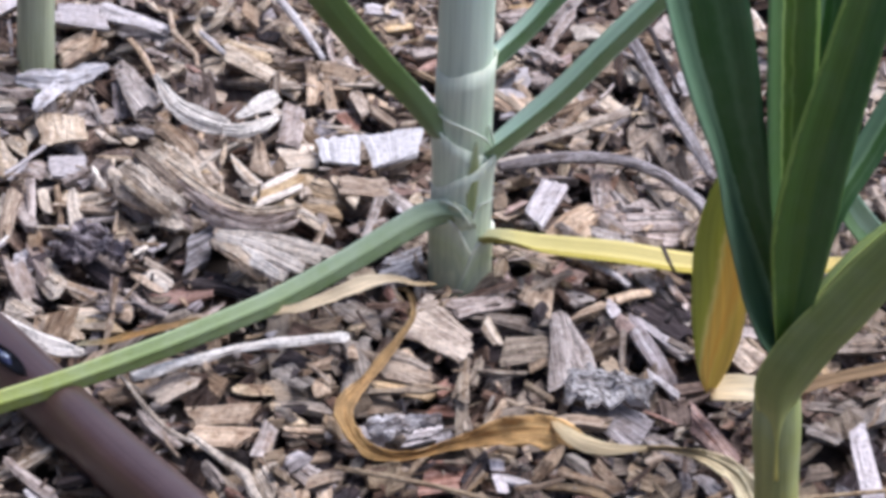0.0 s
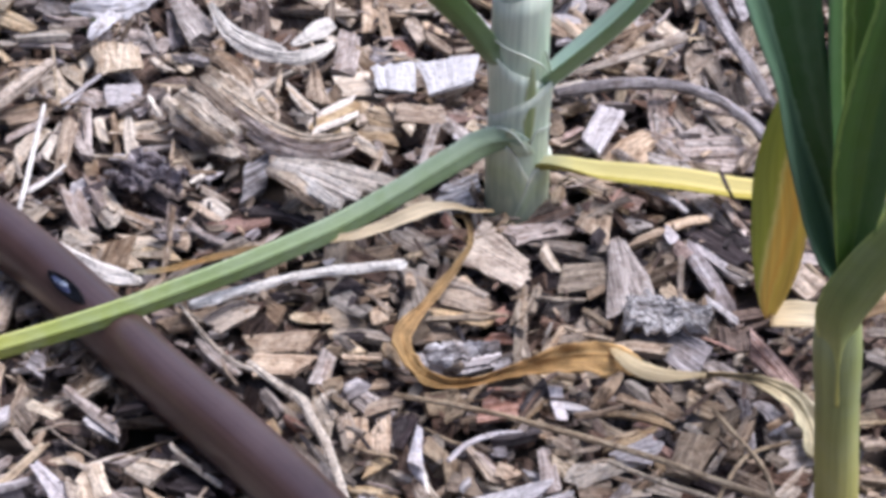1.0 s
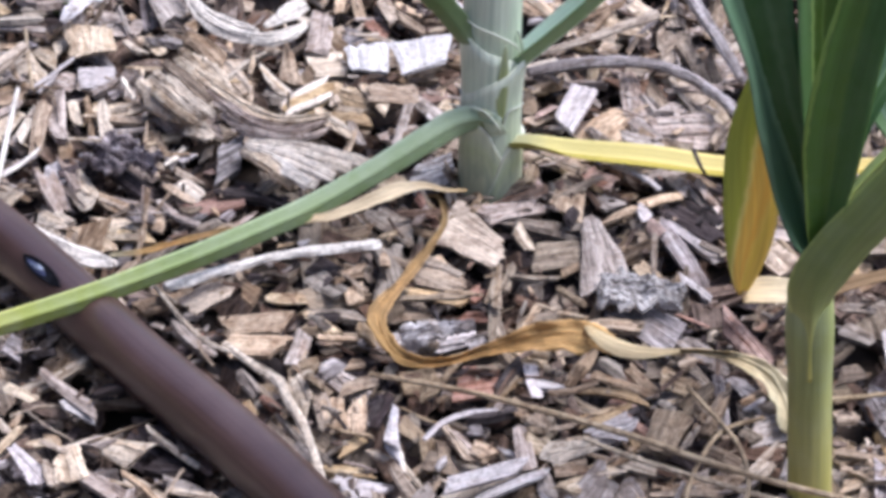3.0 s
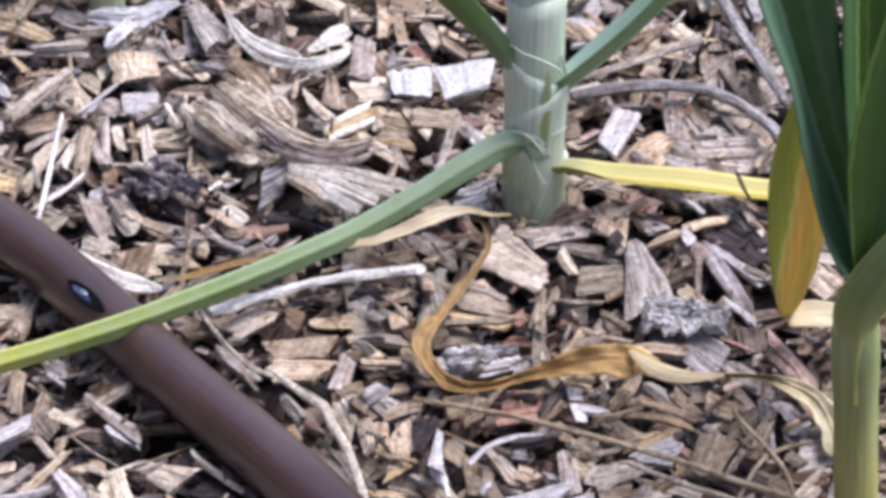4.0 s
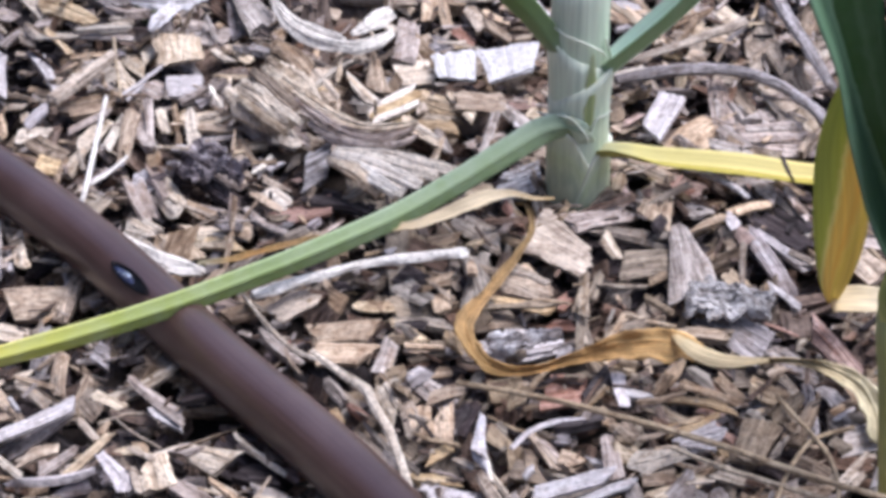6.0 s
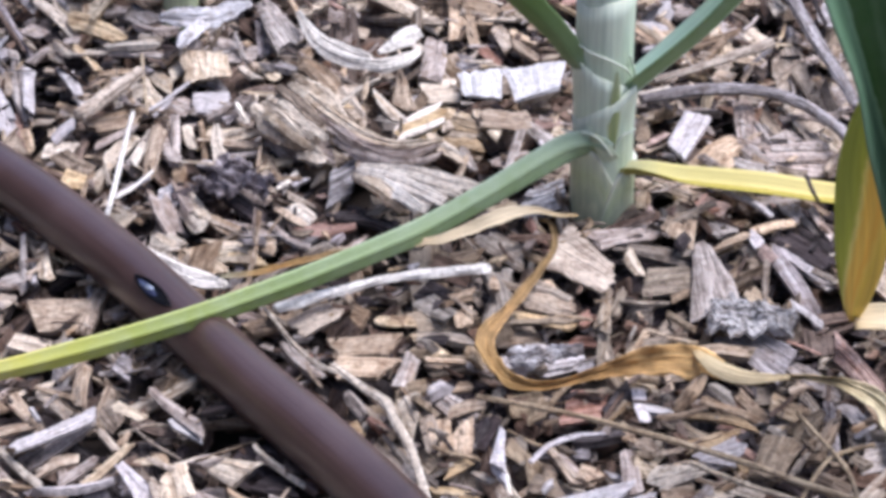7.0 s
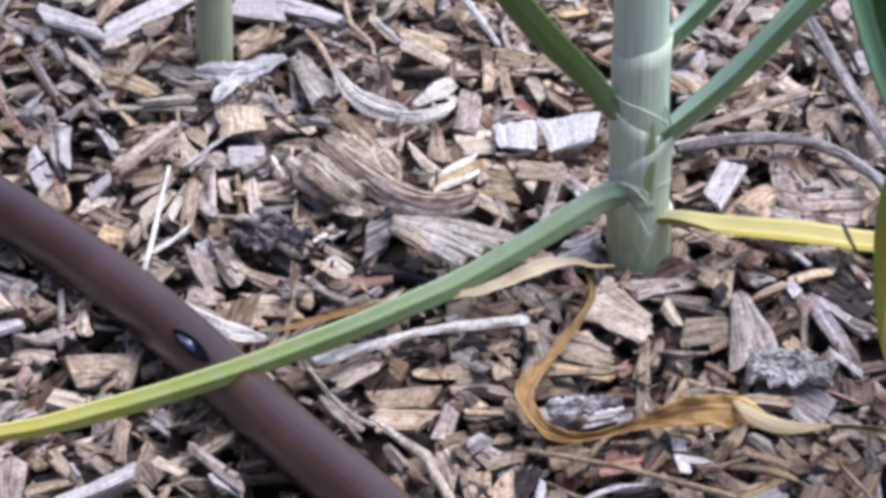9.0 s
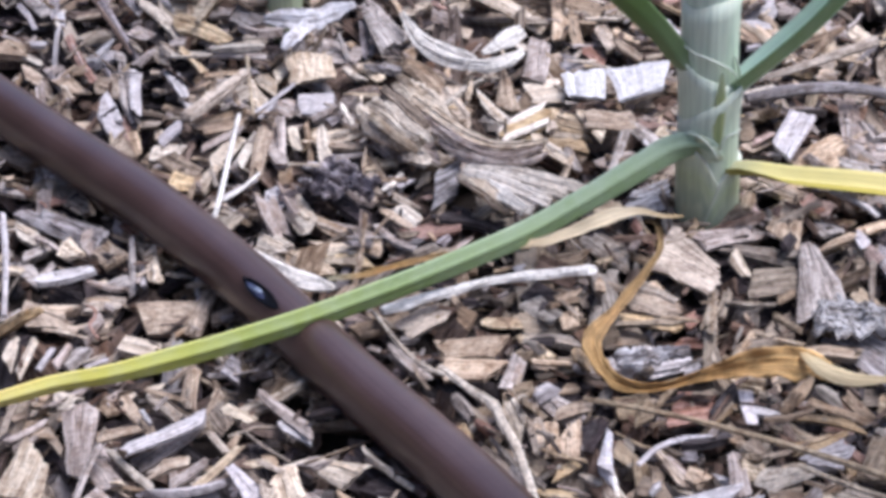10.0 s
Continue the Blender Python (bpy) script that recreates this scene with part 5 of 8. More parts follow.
piece(0.0525, 0.6097, -59, 0.0101, 0.0075, 0.0087, "darker_tan", 0, -0.0042, -0.0048)
piece(0.0637, 0.6178, -65, 0.0324, 0.0073, 0.0062, "slate", 0, -0.0043, -0.0035)
piece(0.0646, 0.6275, -54, 0.0201, 0.0019, 0.0026, "white", 1, -0.0011, -0.0014)
piece(0.0650, 0.6011, -48, 0.0131, 0.0019, 0.0019, "white", 1, -0.0009, -0.0009)
piece(0.0418, 0.6495, -54, 0.0117, 0.0074, 0.0073, "grey", 0, -0.0042, -0.0041)
piece(0.0642, 0.6566, -54, 0.0088, 0.0051, 0.0060, "grey", 1, -0.0029, -0.0034)
piece(0.0729, 0.6490, -71, 0.0166, 0.0029, 0.0025, "grey", 1, -0.0018, -0.0015)
piece(0.0705, 0.6417, -53, 0.0155, 0.0050, 0.0074, "dark", 0, -0.0027, -0.0039)
piece(-0.0798, 0.5996, 29, 0.0150, 0.0097, 0.0082, "tan", 1, 0.0024, 0.0021)
piece(-0.0675, 0.6017, -50, 0.0090, 0.0055, 0.0063, "umber", 1, -0.0031, -0.0035)
piece(-0.0560, 0.5978, -1, 0.0112, 0.0039, 0.0039, "honey", 1, -0.0003, -0.0003)
piece(-0.0636, 0.5820, 1, 0.0192, 0.0087, 0.0087, "tan", 2, -0.0006, -0.0004, True)
piece(-0.0625, 0.5716, -3, 0.0189, 0.0106, 0.0096, "tan", 2, -0.0012, -0.0008, True)
piece(-0.0486, 0.5489, -73, 0.0191, 0.0056, 0.0055, "pale", 2, -0.0017, -0.0016)
piece(-0.0432, 0.5457, -77, 0.0199, 0.0048, 0.0050, "tan", 2, -0.0011, -0.0011)
piece(-0.0384, 0.5399, -81, 0.0146, 0.0041, 0.0043, "tan", 2, -0.0006, -0.0006)
piece(-0.0334, 0.5396, -88, 0.0149, 0.0063, 0.0052, "tan", 2, 0.0003, 0.0002)
piece(-0.0329, 0.5565, 30, 0.0119, 0.0048, 0.0053, "tan", 1, 0.0013, 0.0016)
piece(-0.0279, 0.5452, 68, 0.0132, 0.0078, 0.0054, "dark", 1, 0.0036, 0.0026)
piece(-0.0302, 0.5433, -76, 0.0088, 0.0032, 0.0026, "slate", 1, -0.0009, -0.0007)
piece(-0.0235, 0.5306, -90, 0.0174, 0.0022, 0.0049, "white", 2, 0.0001, 0.0003)
piece(-0.0346, 0.5295, 42, 0.0095, 0.0042, 0.0038, "honey", 1, 0.0016, 0.0015)
piece(-0.0358, 0.5218, -4, 0.0129, 0.0057, 0.0052, "honey", 0, -0.0005, -0.0004)
piece(-0.0202, 0.5136, -66, 0.0164, 0.0030, 0.0039, "tan", 1, -0.0012, -0.0015)
piece(-0.0174, 0.5159, -66, 0.0154, 0.0020, 0.0023, "pale", 1, -0.0008, -0.0009)
piece(-0.0344, 0.5067, -60, 0.0075, 0.0024, 0.0033, "white", 2, -0.0010, -0.0014)
piece(-0.0282, 0.5102, -1, 0.0074, 0.0055, 0.0051, "white", 1, -0.0003, -0.0002)
piece(-0.0270, 0.5280, -40, 0.0076, 0.0041, 0.0049, "tan", 0, -0.0017, -0.0020)
piece(-0.0431, 0.5345, -53, 0.0087, 0.0056, 0.0074, "darker_tan", 0, -0.0027, -0.0035)
piece(-0.0405, 0.5647, 41, 0.0086, 0.0060, 0.0079, "slate", 1, 0.0023, 0.0031)
piece(-0.0348, 0.5659, 15, 0.0056, 0.0062, 0.0052, "umber", 1, 0.0008, 0.0007)
piece(-0.0127, 0.5551, -97, 0.0142, 0.0055, 0.0048, "darker_tan", 1, 0.0013, 0.0011)
piece(-0.0000, 0.5565, 10, 0.0129, 0.0142, 0.0117, "rust", 1, 0.0015, 0.0014, True)
piece(0.0089, 0.5600, -95, 0.0109, 0.0039, 0.0041, "umber", 0, 0.0005, 0.0005)
piece(0.0157, 0.5538, -84, 0.0165, 0.0039, 0.0032, "white", 2, -0.0008, -0.0006)
piece(0.0193, 0.5518, -38, 0.0106, 0.0050, 0.0036, "white", 2, -0.0019, -0.0013)
piece(0.0213, 0.5618, -48, 0.0078, 0.0030, 0.0026, "ochre", 1, -0.0014, -0.0012)
piece(-0.0051, 0.5292, -64, 0.0179, 0.0025, 0.0045, "tan", 1, -0.0011, -0.0020)
piece(0.0009, 0.5262, -42, 0.0073, 0.0091, 0.0074, "tan", 1, -0.0036, -0.0029)
piece(0.0124, 0.5240, -84, 0.0168, 0.0041, 0.0055, "grey", 2, -0.0008, -0.0010, True)
piece(0.0087, 0.5252, -33, 0.0076, 0.0031, 0.0030, "white", 1, -0.0010, -0.0010)
piece(0.0021, 0.5107, 22, 0.0239, 0.0053, 0.0053, "white", 3, 0.0011, 0.0013)
piece(0.0081, 0.5088, 24, 0.0227, 0.0048, 0.0044, "white", 2, 0.0011, 0.0012)
piece(-0.0100, 0.5217, 54, 0.0044, 0.0026, 0.0030, "white", 1, 0.0012, 0.0014)
piece(-0.0097, 0.5243, -12, 0.0097, 0.0070, 0.0070, "umber", 0, -0.0010, -0.0009)
piece(-0.0177, 0.5427, -55, 0.0067, 0.0038, 0.0038, "darker_tan", 0, -0.0018, -0.0018)
piece(-0.0183, 0.5362, 10, 0.0066, 0.0034, 0.0029, "darker_grey", 0, 0.0003, 0.0003)
piece(-0.0019, 0.5385, -22, 0.0070, 0.0047, 0.0047, "slate", 0, -0.0011, -0.0010)
piece(0.0410, 0.5823, -18, 0.0140, 0.0081, 0.0064, "darker_tan", 1, -0.0013, -0.0009)
piece(0.0763, 0.5710, -59, 0.0201, 0.0068, 0.0087, "rust", 2, -0.0036, -0.0044)
piece(0.0386, 0.5622, -26, 0.0099, 0.0035, 0.0045, "darker_grey", 1, -0.0008, -0.0010)
piece(0.0469, 0.5594, -52, 0.0126, 0.0042, 0.0038, "umber", 0, -0.0020, -0.0017)
piece(0.0378, 0.5507, -20, 0.0198, 0.0030, 0.0044, "ochre", 1, -0.0006, -0.0007)
piece(0.0323, 0.5431, -27, 0.0212, 0.0048, 0.0043, "darker_tan", 1, -0.0012, -0.0010)
piece(0.0312, 0.5479, -32, 0.0148, 0.0019, 0.0023, "dark", 0, -0.0006, -0.0007)
piece(0.0420, 0.5575, -23, 0.0189, 0.0030, 0.0025, "umber", 0, -0.0006, -0.0005)
piece(0.0559, 0.5552, -51, 0.0107, 0.0064, 0.0072, "ochre", 1, -0.0030, -0.0032)
piece(0.0628, 0.5578, -72, 0.0131, 0.0062, 0.0054, "umber", 0, -0.0031, -0.0026)
piece(0.0679, 0.5472, -88, 0.0187, 0.0029, 0.0038, "slate", 1, -0.0007, -0.0009)
piece(0.0738, 0.5436, -50, 0.0059, 0.0043, 0.0051, "darker_grey", 0, -0.0018, -0.0021)
piece(0.0772, 0.5452, 45, 0.0084, 0.0016, 0.0016, "white", 1, 0.0008, 0.0008)
piece(0.0746, 0.5563, -60, 0.0114, 0.0041, 0.0048, "slate", 0, -0.0020, -0.0024)
piece(0.0364, 0.5319, 4, 0.0124, 0.0034, 0.0092, "white", 2, 0.0003, 0.0008)
piece(0.0512, 0.5303, -112, 0.0187, 0.0111, 0.0093, "darker_tan", 2, 0.0040, 0.0032, True)
piece(0.0585, 0.5320, 67, 0.0141, 0.0023, 0.0016, "darker_grey", 1, 0.0008, 0.0006)
piece(0.0468, 0.5178, -18, 0.0141, 0.0061, 0.0032, "pale", 1, -0.0008, -0.0004)
piece(0.0249, 0.5232, 13, 0.0142, 0.0084, 0.0028, "pale", 2, 0.0013, 0.0005)
piece(0.0258, 0.5305, -11, 0.0081, 0.0043, 0.0043, "darker_grey", 1, -0.0004, -0.0003)
piece(0.0250, 0.5200, 8, 0.0088, 0.0079, 0.0070, "umber", 1, 0.0009, 0.0009)
piece(0.0295, 0.5106, 36, 0.0165, 0.0068, 0.0049, "honey", 2, 0.0025, 0.0019)
piece(0.0284, 0.5065, 15, 0.0085, 0.0075, 0.0044, "honey", 1, 0.0013, 0.0008)
piece(0.0406, 0.5068, -68, 0.0099, 0.0081, 0.0057, "grey", 1, -0.0035, -0.0024)
piece(0.0562, 0.5080, 4, 0.0187, 0.0023, 0.0059, "tan", 1, 0.0002, 0.0007)
piece(0.0348, 0.4970, 13, 0.0065, 0.0065, 0.0065, "dark", 1, 0.0011, 0.0011)
piece(0.0511, 0.4973, 7, 0.0184, 0.0075, 0.0066, "pale", 1, 0.0009, 0.0010)
piece(0.0670, 0.4970, -16, 0.0101, 0.0090, 0.0112, "pale", 1, -0.0008, -0.0008)
piece(0.0268, 0.4951, -55, 0.0094, 0.0025, 0.0029, "white", 2, -0.0011, -0.0012)
piece(0.0141, 0.5004, -79, 0.0078, 0.0018, 0.0021, "white", 1, -0.0005, -0.0005)
piece(0.0174, 0.5009, -97, 0.0088, 0.0013, 0.0018, "white", 1, 0.0001, 0.0002)
piece(0.0132, 0.4964, -33, 0.0059, 0.0049, 0.0062, "white", 1, -0.0015, -0.0018)
piece(0.0660, 0.5215, -37, 0.0097, 0.0058, 0.0066, "umber", 1, -0.0017, -0.0019)
piece(0.0746, 0.5313, -46, 0.0058, 0.0035, 0.0039, "darker_tan", 1, -0.0013, -0.0014)
piece(0.0176, 0.5409, -15, 0.0083, 0.0034, 0.0034, "darker_grey", 0, -0.0005, -0.0004)
piece(0.0380, 0.5267, -49, 0.0048, 0.0028, 0.0040, "rust", 0, -0.0012, -0.0017)
piece(-0.2035, 0.8205, -32, 0.0331, 0.0094, 0.0078, "white", 2, -0.0064, -0.0050)
piece(-0.1744, 0.8290, 45, 0.0467, 0.0088, 0.0099, "white", 2, 0.0040, 0.0049)
piece(-0.2108, 0.8547, 21, 0.0165, 0.0117, 0.0147, "white", 1, 0.0011, 0.0016)
piece(-0.2029, 0.8456, 73, 0.0226, 0.0085, 0.0105, "pale", 1, 0.0072, 0.0092)
piece(-0.1923, 0.8362, 63, 0.0196, 0.0048, 0.0062, "tan", 1, 0.0035, 0.0047)
piece(-0.1840, 0.8516, 50, 0.0100, 0.0080, 0.0081, "grey", 0, 0.0045, 0.0046)
piece(-0.2408, 0.8488, 21, 0.0252, 0.0166, 0.0137, "tan", 1, 0.0012, 0.0013)
piece(-0.2486, 0.8370, -58, 0.0198, 0.0060, 0.0074, "pale", 0, -0.0050, -0.0060)
piece(-0.2324, 0.8472, 2, 0.0170, 0.0067, 0.0076, "umber", 0, -0.0013, -0.0013)
piece(-0.2444, 0.8261, 17, 0.0148, 0.0057, 0.0047, "pale", 1, 0.0000, 0.0001)
piece(-0.2368, 0.8279, -3, 0.0159, 0.0073, 0.0063, "umber", 0, -0.0019, -0.0016)
piece(-0.2250, 0.8139, -37, 0.0102, 0.0046, 0.0046, "white", 1, -0.0035, -0.0034)
piece(-0.2418, 0.8030, -55, 0.0268, 0.0074, 0.0058, "grey", 1, -0.0062, -0.0047)
piece(-0.2413, 0.7906, -57, 0.0168, 0.0024, 0.0023, "slate", 1, -0.0019, -0.0018)
piece(-0.2336, 0.8004, -75, 0.0222, 0.0050, 0.0041, "slate", 1, 0.0003, 0.0002)
piece(-0.2252, 0.8069, -79, 0.0126, 0.0063, 0.0063, "dark", 0, 0.0016, 0.0015)
piece(-0.2188, 0.8212, -39, 0.0205, 0.0039, 0.0045, "slate", 1, -0.0031, -0.0035)
piece(-0.2092, 0.8066, -51, 0.0297, 0.0043, 0.0037, "slate", 1, -0.0038, -0.0031)
piece(-0.2125, 0.8101, -24, 0.0074, 0.0053, 0.0053, "white", 0, -0.0029, -0.0029)
piece(-0.1903, 0.7834, -42, 0.0263, 0.0033, 0.0065, "pale", 2, -0.0026, -0.0049)
piece(-0.1738, 0.7738, -31, 0.0263, 0.0089, 0.0054, "honey", 2, -0.0054, -0.0031)
piece(-0.1702, 0.7961, 73, 0.0328, 0.0033, 0.0025, "honey", 2, 0.0027, 0.0021)
piece(-0.1847, 0.8092, 30, 0.0121, 0.0069, 0.0061, "pale", 1, 0.0016, 0.0015)
piece(-0.1764, 0.8034, 63, 0.0123, 0.0038, 0.0039, "tan", 1, 0.0028, 0.0029)
piece(-0.1743, 0.8189, 23, 0.0070, 0.0117, 0.0090, "umber", 1, 0.0019, 0.0015)
piece(-0.1940, 0.8037, -55, 0.0237, 0.0026, 0.0025, "slate", 1, -0.0022, -0.0021)
piece(-0.1578, 0.7986, -18, 0.0101, 0.0096, 0.0103, "tan", 1, -0.0038, -0.0040)
piece(-0.1687, 0.7905, 16, 0.0081, 0.0087, 0.0087, "grey", 1, 0.0004, 0.0005)
piece(-0.1585, 0.8142, -80, 0.0222, 0.0013, 0.0012, "slate", 1, 0.0001, 0.0001)
piece(-0.2178, 0.7897, 24, 0.0104, 0.0070, 0.0087, "tan", 1, 0.0008, 0.0011)
piece(-0.2256, 0.7797, -71, 0.0112, 0.0029, 0.0024, "white", 2, -0.0006, -0.0005)
piece(-0.2262, 0.7700, 94, 0.0239, 0.0019, 0.0017, "white", 1, 0.0011, 0.0011)
piece(-0.2126, 0.7700, 40, 0.0114, 0.0094, 0.0079, "pale", 2, 0.0033, 0.0028)
piece(-0.2077, 0.7581, 60, 0.0131, 0.0065, 0.0052, "white", 2, 0.0040, 0.0033)
piece(-0.2172, 0.7621, -60, 0.0310, 0.0089, 0.0065, "umber", 1, -0.0062, -0.0044)
piece(-0.2043, 0.7780, -59, 0.0394, 0.0028, 0.0023, "slate", 1, -0.0022, -0.0017)
piece(-0.1960, 0.7759, -42, 0.0144, 0.0059, 0.0047, "grey", 1, -0.0045, -0.0035)
piece(-0.1972, 0.7678, -65, 0.0147, 0.0021, 0.0017, "tan", 1, -0.0012, -0.0010)
piece(-0.1924, 0.7585, 69, 0.0114, 0.0057, 0.0034, "grey", 1, 0.0042, 0.0026)
piece(-0.2023, 0.7637, -71, 0.0151, 0.0041, 0.0036, "grey", 0, -0.0010, -0.0009)
piece(-0.2331, 0.7698, -29, 0.0091, 0.0067, 0.0066, "white", 1, -0.0043, -0.0042)
piece(-0.2337, 0.7630, -41, 0.0097, 0.0057, 0.0056, "pale", 0, -0.0044, -0.0043)
piece(-0.1820, 0.7695, -3, 0.0060, 0.0041, 0.0049, "grey", 1, -0.0009, -0.0010)
piece(-0.1744, 0.7568, -50, 0.0172, 0.0036, 0.0031, "honey", 1, -0.0029, -0.0024)
piece(-0.1577, 0.7598, -13, 0.0202, 0.0054, 0.0046, "grey", 1, -0.0018, -0.0014)
piece(-0.1871, 0.7640, -37, 0.0071, 0.0055, 0.0049, "tan", 0, -0.0038, -0.0033)
piece(-0.1909, 0.7334, -79, 0.0380, 0.0044, 0.0038, "white", 1, 0.0006, 0.0005)
piece(-0.1765, 0.7355, -65, 0.0275, 0.0033, 0.0029, "white", 2, -0.0019, -0.0015)
piece(-0.1567, 0.7137, 41, 0.0265, 0.0101, 0.0116, "umber", 1, 0.0037, 0.0046)
piece(-0.1726, 0.7044, 64, 0.0111, 0.0066, 0.0056, "white", 2, 0.0043, 0.0036)
piece(-0.1727, 0.6941, 9, 0.0111, 0.0072, 0.0087, "pale", 1, -0.0005, -0.0005)
piece(-0.1725, 0.6873, 9, 0.0092, 0.0050, 0.0057, "grey", 1, -0.0003, -0.0003)
piece(-0.1843, 0.7184, -9, 0.0130, 0.0050, 0.0050, "umber", 0, -0.0015, -0.0015)
piece(-0.1938, 0.7111, -59, 0.0260, 0.0085, 0.0037, "white", 1, -0.0055, -0.0023)
piece(-0.1941, 0.7163, -67, 0.0119, 0.0028, 0.0027, "white", 2, -0.0012, -0.0012)
piece(-0.1850, 0.7019, -70, 0.0151, 0.0038, 0.0023, "tan", 1, -0.0011, -0.0006)
piece(-0.2025, 0.7449, -41, 0.0124, 0.0112, 0.0111, "tan", 0, -0.0083, -0.0081)
piece(-0.2216, 0.7515, -52, 0.0154, 0.0072, 0.0057, "grey", 0, -0.0057, -0.0044)
piece(-0.2185, 0.7381, -60, 0.0213, 0.0021, 0.0013, "slate", 1, -0.0014, -0.0008)
piece(-0.2285, 0.7479, -44, 0.0177, 0.0053, 0.0058, "tan", 0, -0.0042, -0.0045)
piece(-0.1855, 0.7516, -10, 0.0061, 0.0091, 0.0091, "tan", 0, -0.0029, -0.0028)
piece(-0.1555, 0.7040, 36, 0.0158, 0.0027, 0.0028, "grey", 1, 0.0008, 0.0009)
piece(-0.1538, 0.7000, 72, 0.0207, 0.0063, 0.0050, "pale", 0, 0.0043, 0.0035)
piece(-0.1468, 0.7011, 83, 0.0246, 0.0038, 0.0035, "pale", 0, 0.0024, 0.0023)
piece(-0.1490, 0.7351, -65, 0.0188, 0.0043, 0.0050, "pale", 0, -0.0026, -0.0030)
piece(-0.1535, 0.7222, -48, 0.0099, 0.0046, 0.0041, "grey", 2, -0.0034, -0.0029)
piece(-0.1658, 0.6959, 86, 0.0102, 0.0025, 0.0025, "brown", 1, 0.0015, 0.0016)
piece(-0.2110, 0.6540, -24, 0.0094, 0.0062, 0.0067, "slate", 2, -0.0033, -0.0035)
piece(-0.1966, 0.6461, -28, 0.0284, 0.0075, 0.0090, "slate", 2, -0.0043, -0.0049)
piece(-0.1873, 0.6401, 58, 0.0088, 0.0081, 0.0060, "grey", 2, 0.0041, 0.0031)
piece(-0.1922, 0.6300, -56, 0.0153, 0.0077, 0.0061, "pale", 3, -0.0045, -0.0034)
piece(-0.2103, 0.6488, -38, 0.0118, 0.0096, 0.0071, "pale", 1, -0.0064, -0.0046)
piece(-0.2048, 0.6376, 55, 0.0120, 0.0056, 0.0039, "grey", 1, 0.0026, 0.0019)
piece(-0.2021, 0.6389, -50, 0.0185, 0.0017, 0.0016, "grey", 2, -0.0011, -0.0010)
piece(-0.1923, 0.6201, 24, 0.0168, 0.0093, 0.0069, "white", 2, 0.0007, 0.0007)
piece(-0.2053, 0.6255, -45, 0.0134, 0.0064, 0.0055, "grey", 1, -0.0042, -0.0035)
piece(-0.1811, 0.6341, -43, 0.0122, 0.0099, 0.0098, "umber", 1, -0.0064, -0.0062)
piece(-0.1779, 0.6177, 8, 0.0125, 0.0043, 0.0049, "grey", 1, -0.0004, -0.0004)
piece(-0.1730, 0.6290, -80, 0.0273, 0.0021, 0.0021, "grey", 1, 0.0004, 0.0004)
piece(-0.1689, 0.6238, -77, 0.0188, 0.0025, 0.0024, "slate", 1, 0.0002, 0.0002)
piece(-0.1652, 0.6244, -75, 0.0242, 0.0032, 0.0048, "pale", 2, -0.0001, -0.0001)
piece(-0.1716, 0.6386, -67, 0.0151, 0.0029, 0.0025, "umber", 1, -0.0009, -0.0008)
piece(-0.1775, 0.6491, -49, 0.0083, 0.0026, 0.0022, "rust", 1, -0.0017, -0.0014)
piece(-0.2002, 0.6704, -43, 0.0163, 0.0081, 0.0080, "umber", 0, -0.0056, -0.0054)
piece(-0.2071, 0.6699, 12, 0.0086, 0.0049, 0.0042, "rust", 0, -0.0003, -0.0003)
piece(-0.2106, 0.6815, -63, 0.0055, 0.0031, 0.0031, "white", 1, -0.0014, -0.0014)
piece(-0.1575, 0.6237, 7, 0.0086, 0.0019, 0.0019, "tan", 1, -0.0002, -0.0002)
piece(-0.1508, 0.6204, 79, 0.0089, 0.0024, 0.0024, "white", 1, 0.0014, 0.0015)
piece(-0.1834, 0.5250, -91, 0.0248, 0.0086, 0.0153, "pale", 2, 0.0041, 0.0070, True)
piece(-0.1716, 0.5384, -81, 0.0297, 0.0098, 0.0066, "grey", 2, 0.0026, 0.0017, True)
piece(-0.1888, 0.5462, 40, 0.0135, 0.0020, 0.0021, "grey", 1, 0.0005, 0.0005)
piece(-0.1796, 0.5592, -28, 0.0103, 0.0067, 0.0076, "pale", 1, -0.0034, -0.0037)
piece(-0.1658, 0.5228, 80, 0.0208, 0.0020, 0.0022, "grey", 3, 0.0010, 0.0011)
piece(-0.1797, 0.5417, -56, 0.0144, 0.0034, 0.0023, "umber", 1, -0.0014, -0.0009)
piece(-0.1771, 0.5353, -58, 0.0154, 0.0023, 0.0020, "dark", 0, -0.0008, -0.0007)
piece(-0.1462, 0.5394, 47, 0.0270, 0.0047, 0.0062, "white", 3, 0.0015, 0.0022)
piece(-0.1499, 0.5545, -50, 0.0181, 0.0037, 0.0040, "tan", 2, -0.0020, -0.0020)
piece(-0.1606, 0.5572, -53, 0.0122, 0.0043, 0.0035, "tan", 1, -0.0022, -0.0017)
piece(-0.1684, 0.5604, -61, 0.0142, 0.0044, 0.0040, "umber", 0, -0.0015, -0.0014)
piece(-0.1574, 0.5654, 23, 0.0116, 0.0022, 0.0022, "pale", 1, 0.0002, 0.0002)
piece(-0.1614, 0.5460, 24, 0.0132, 0.0042, 0.0032, "tan", 1, 0.0003, 0.0003)
piece(-0.1542, 0.5505, -63, 0.0093, 0.0033, 0.0033, "tan", 0, -0.0011, -0.0010)
piece(-0.1543, 0.5496, -59, 0.0072, 0.0014, 0.0013, "white", 2, -0.0005, -0.0005)
piece(-0.1446, 0.5666, -85, 0.0189, 0.0057, 0.0053, "tan", 1, 0.0016, 0.0015)
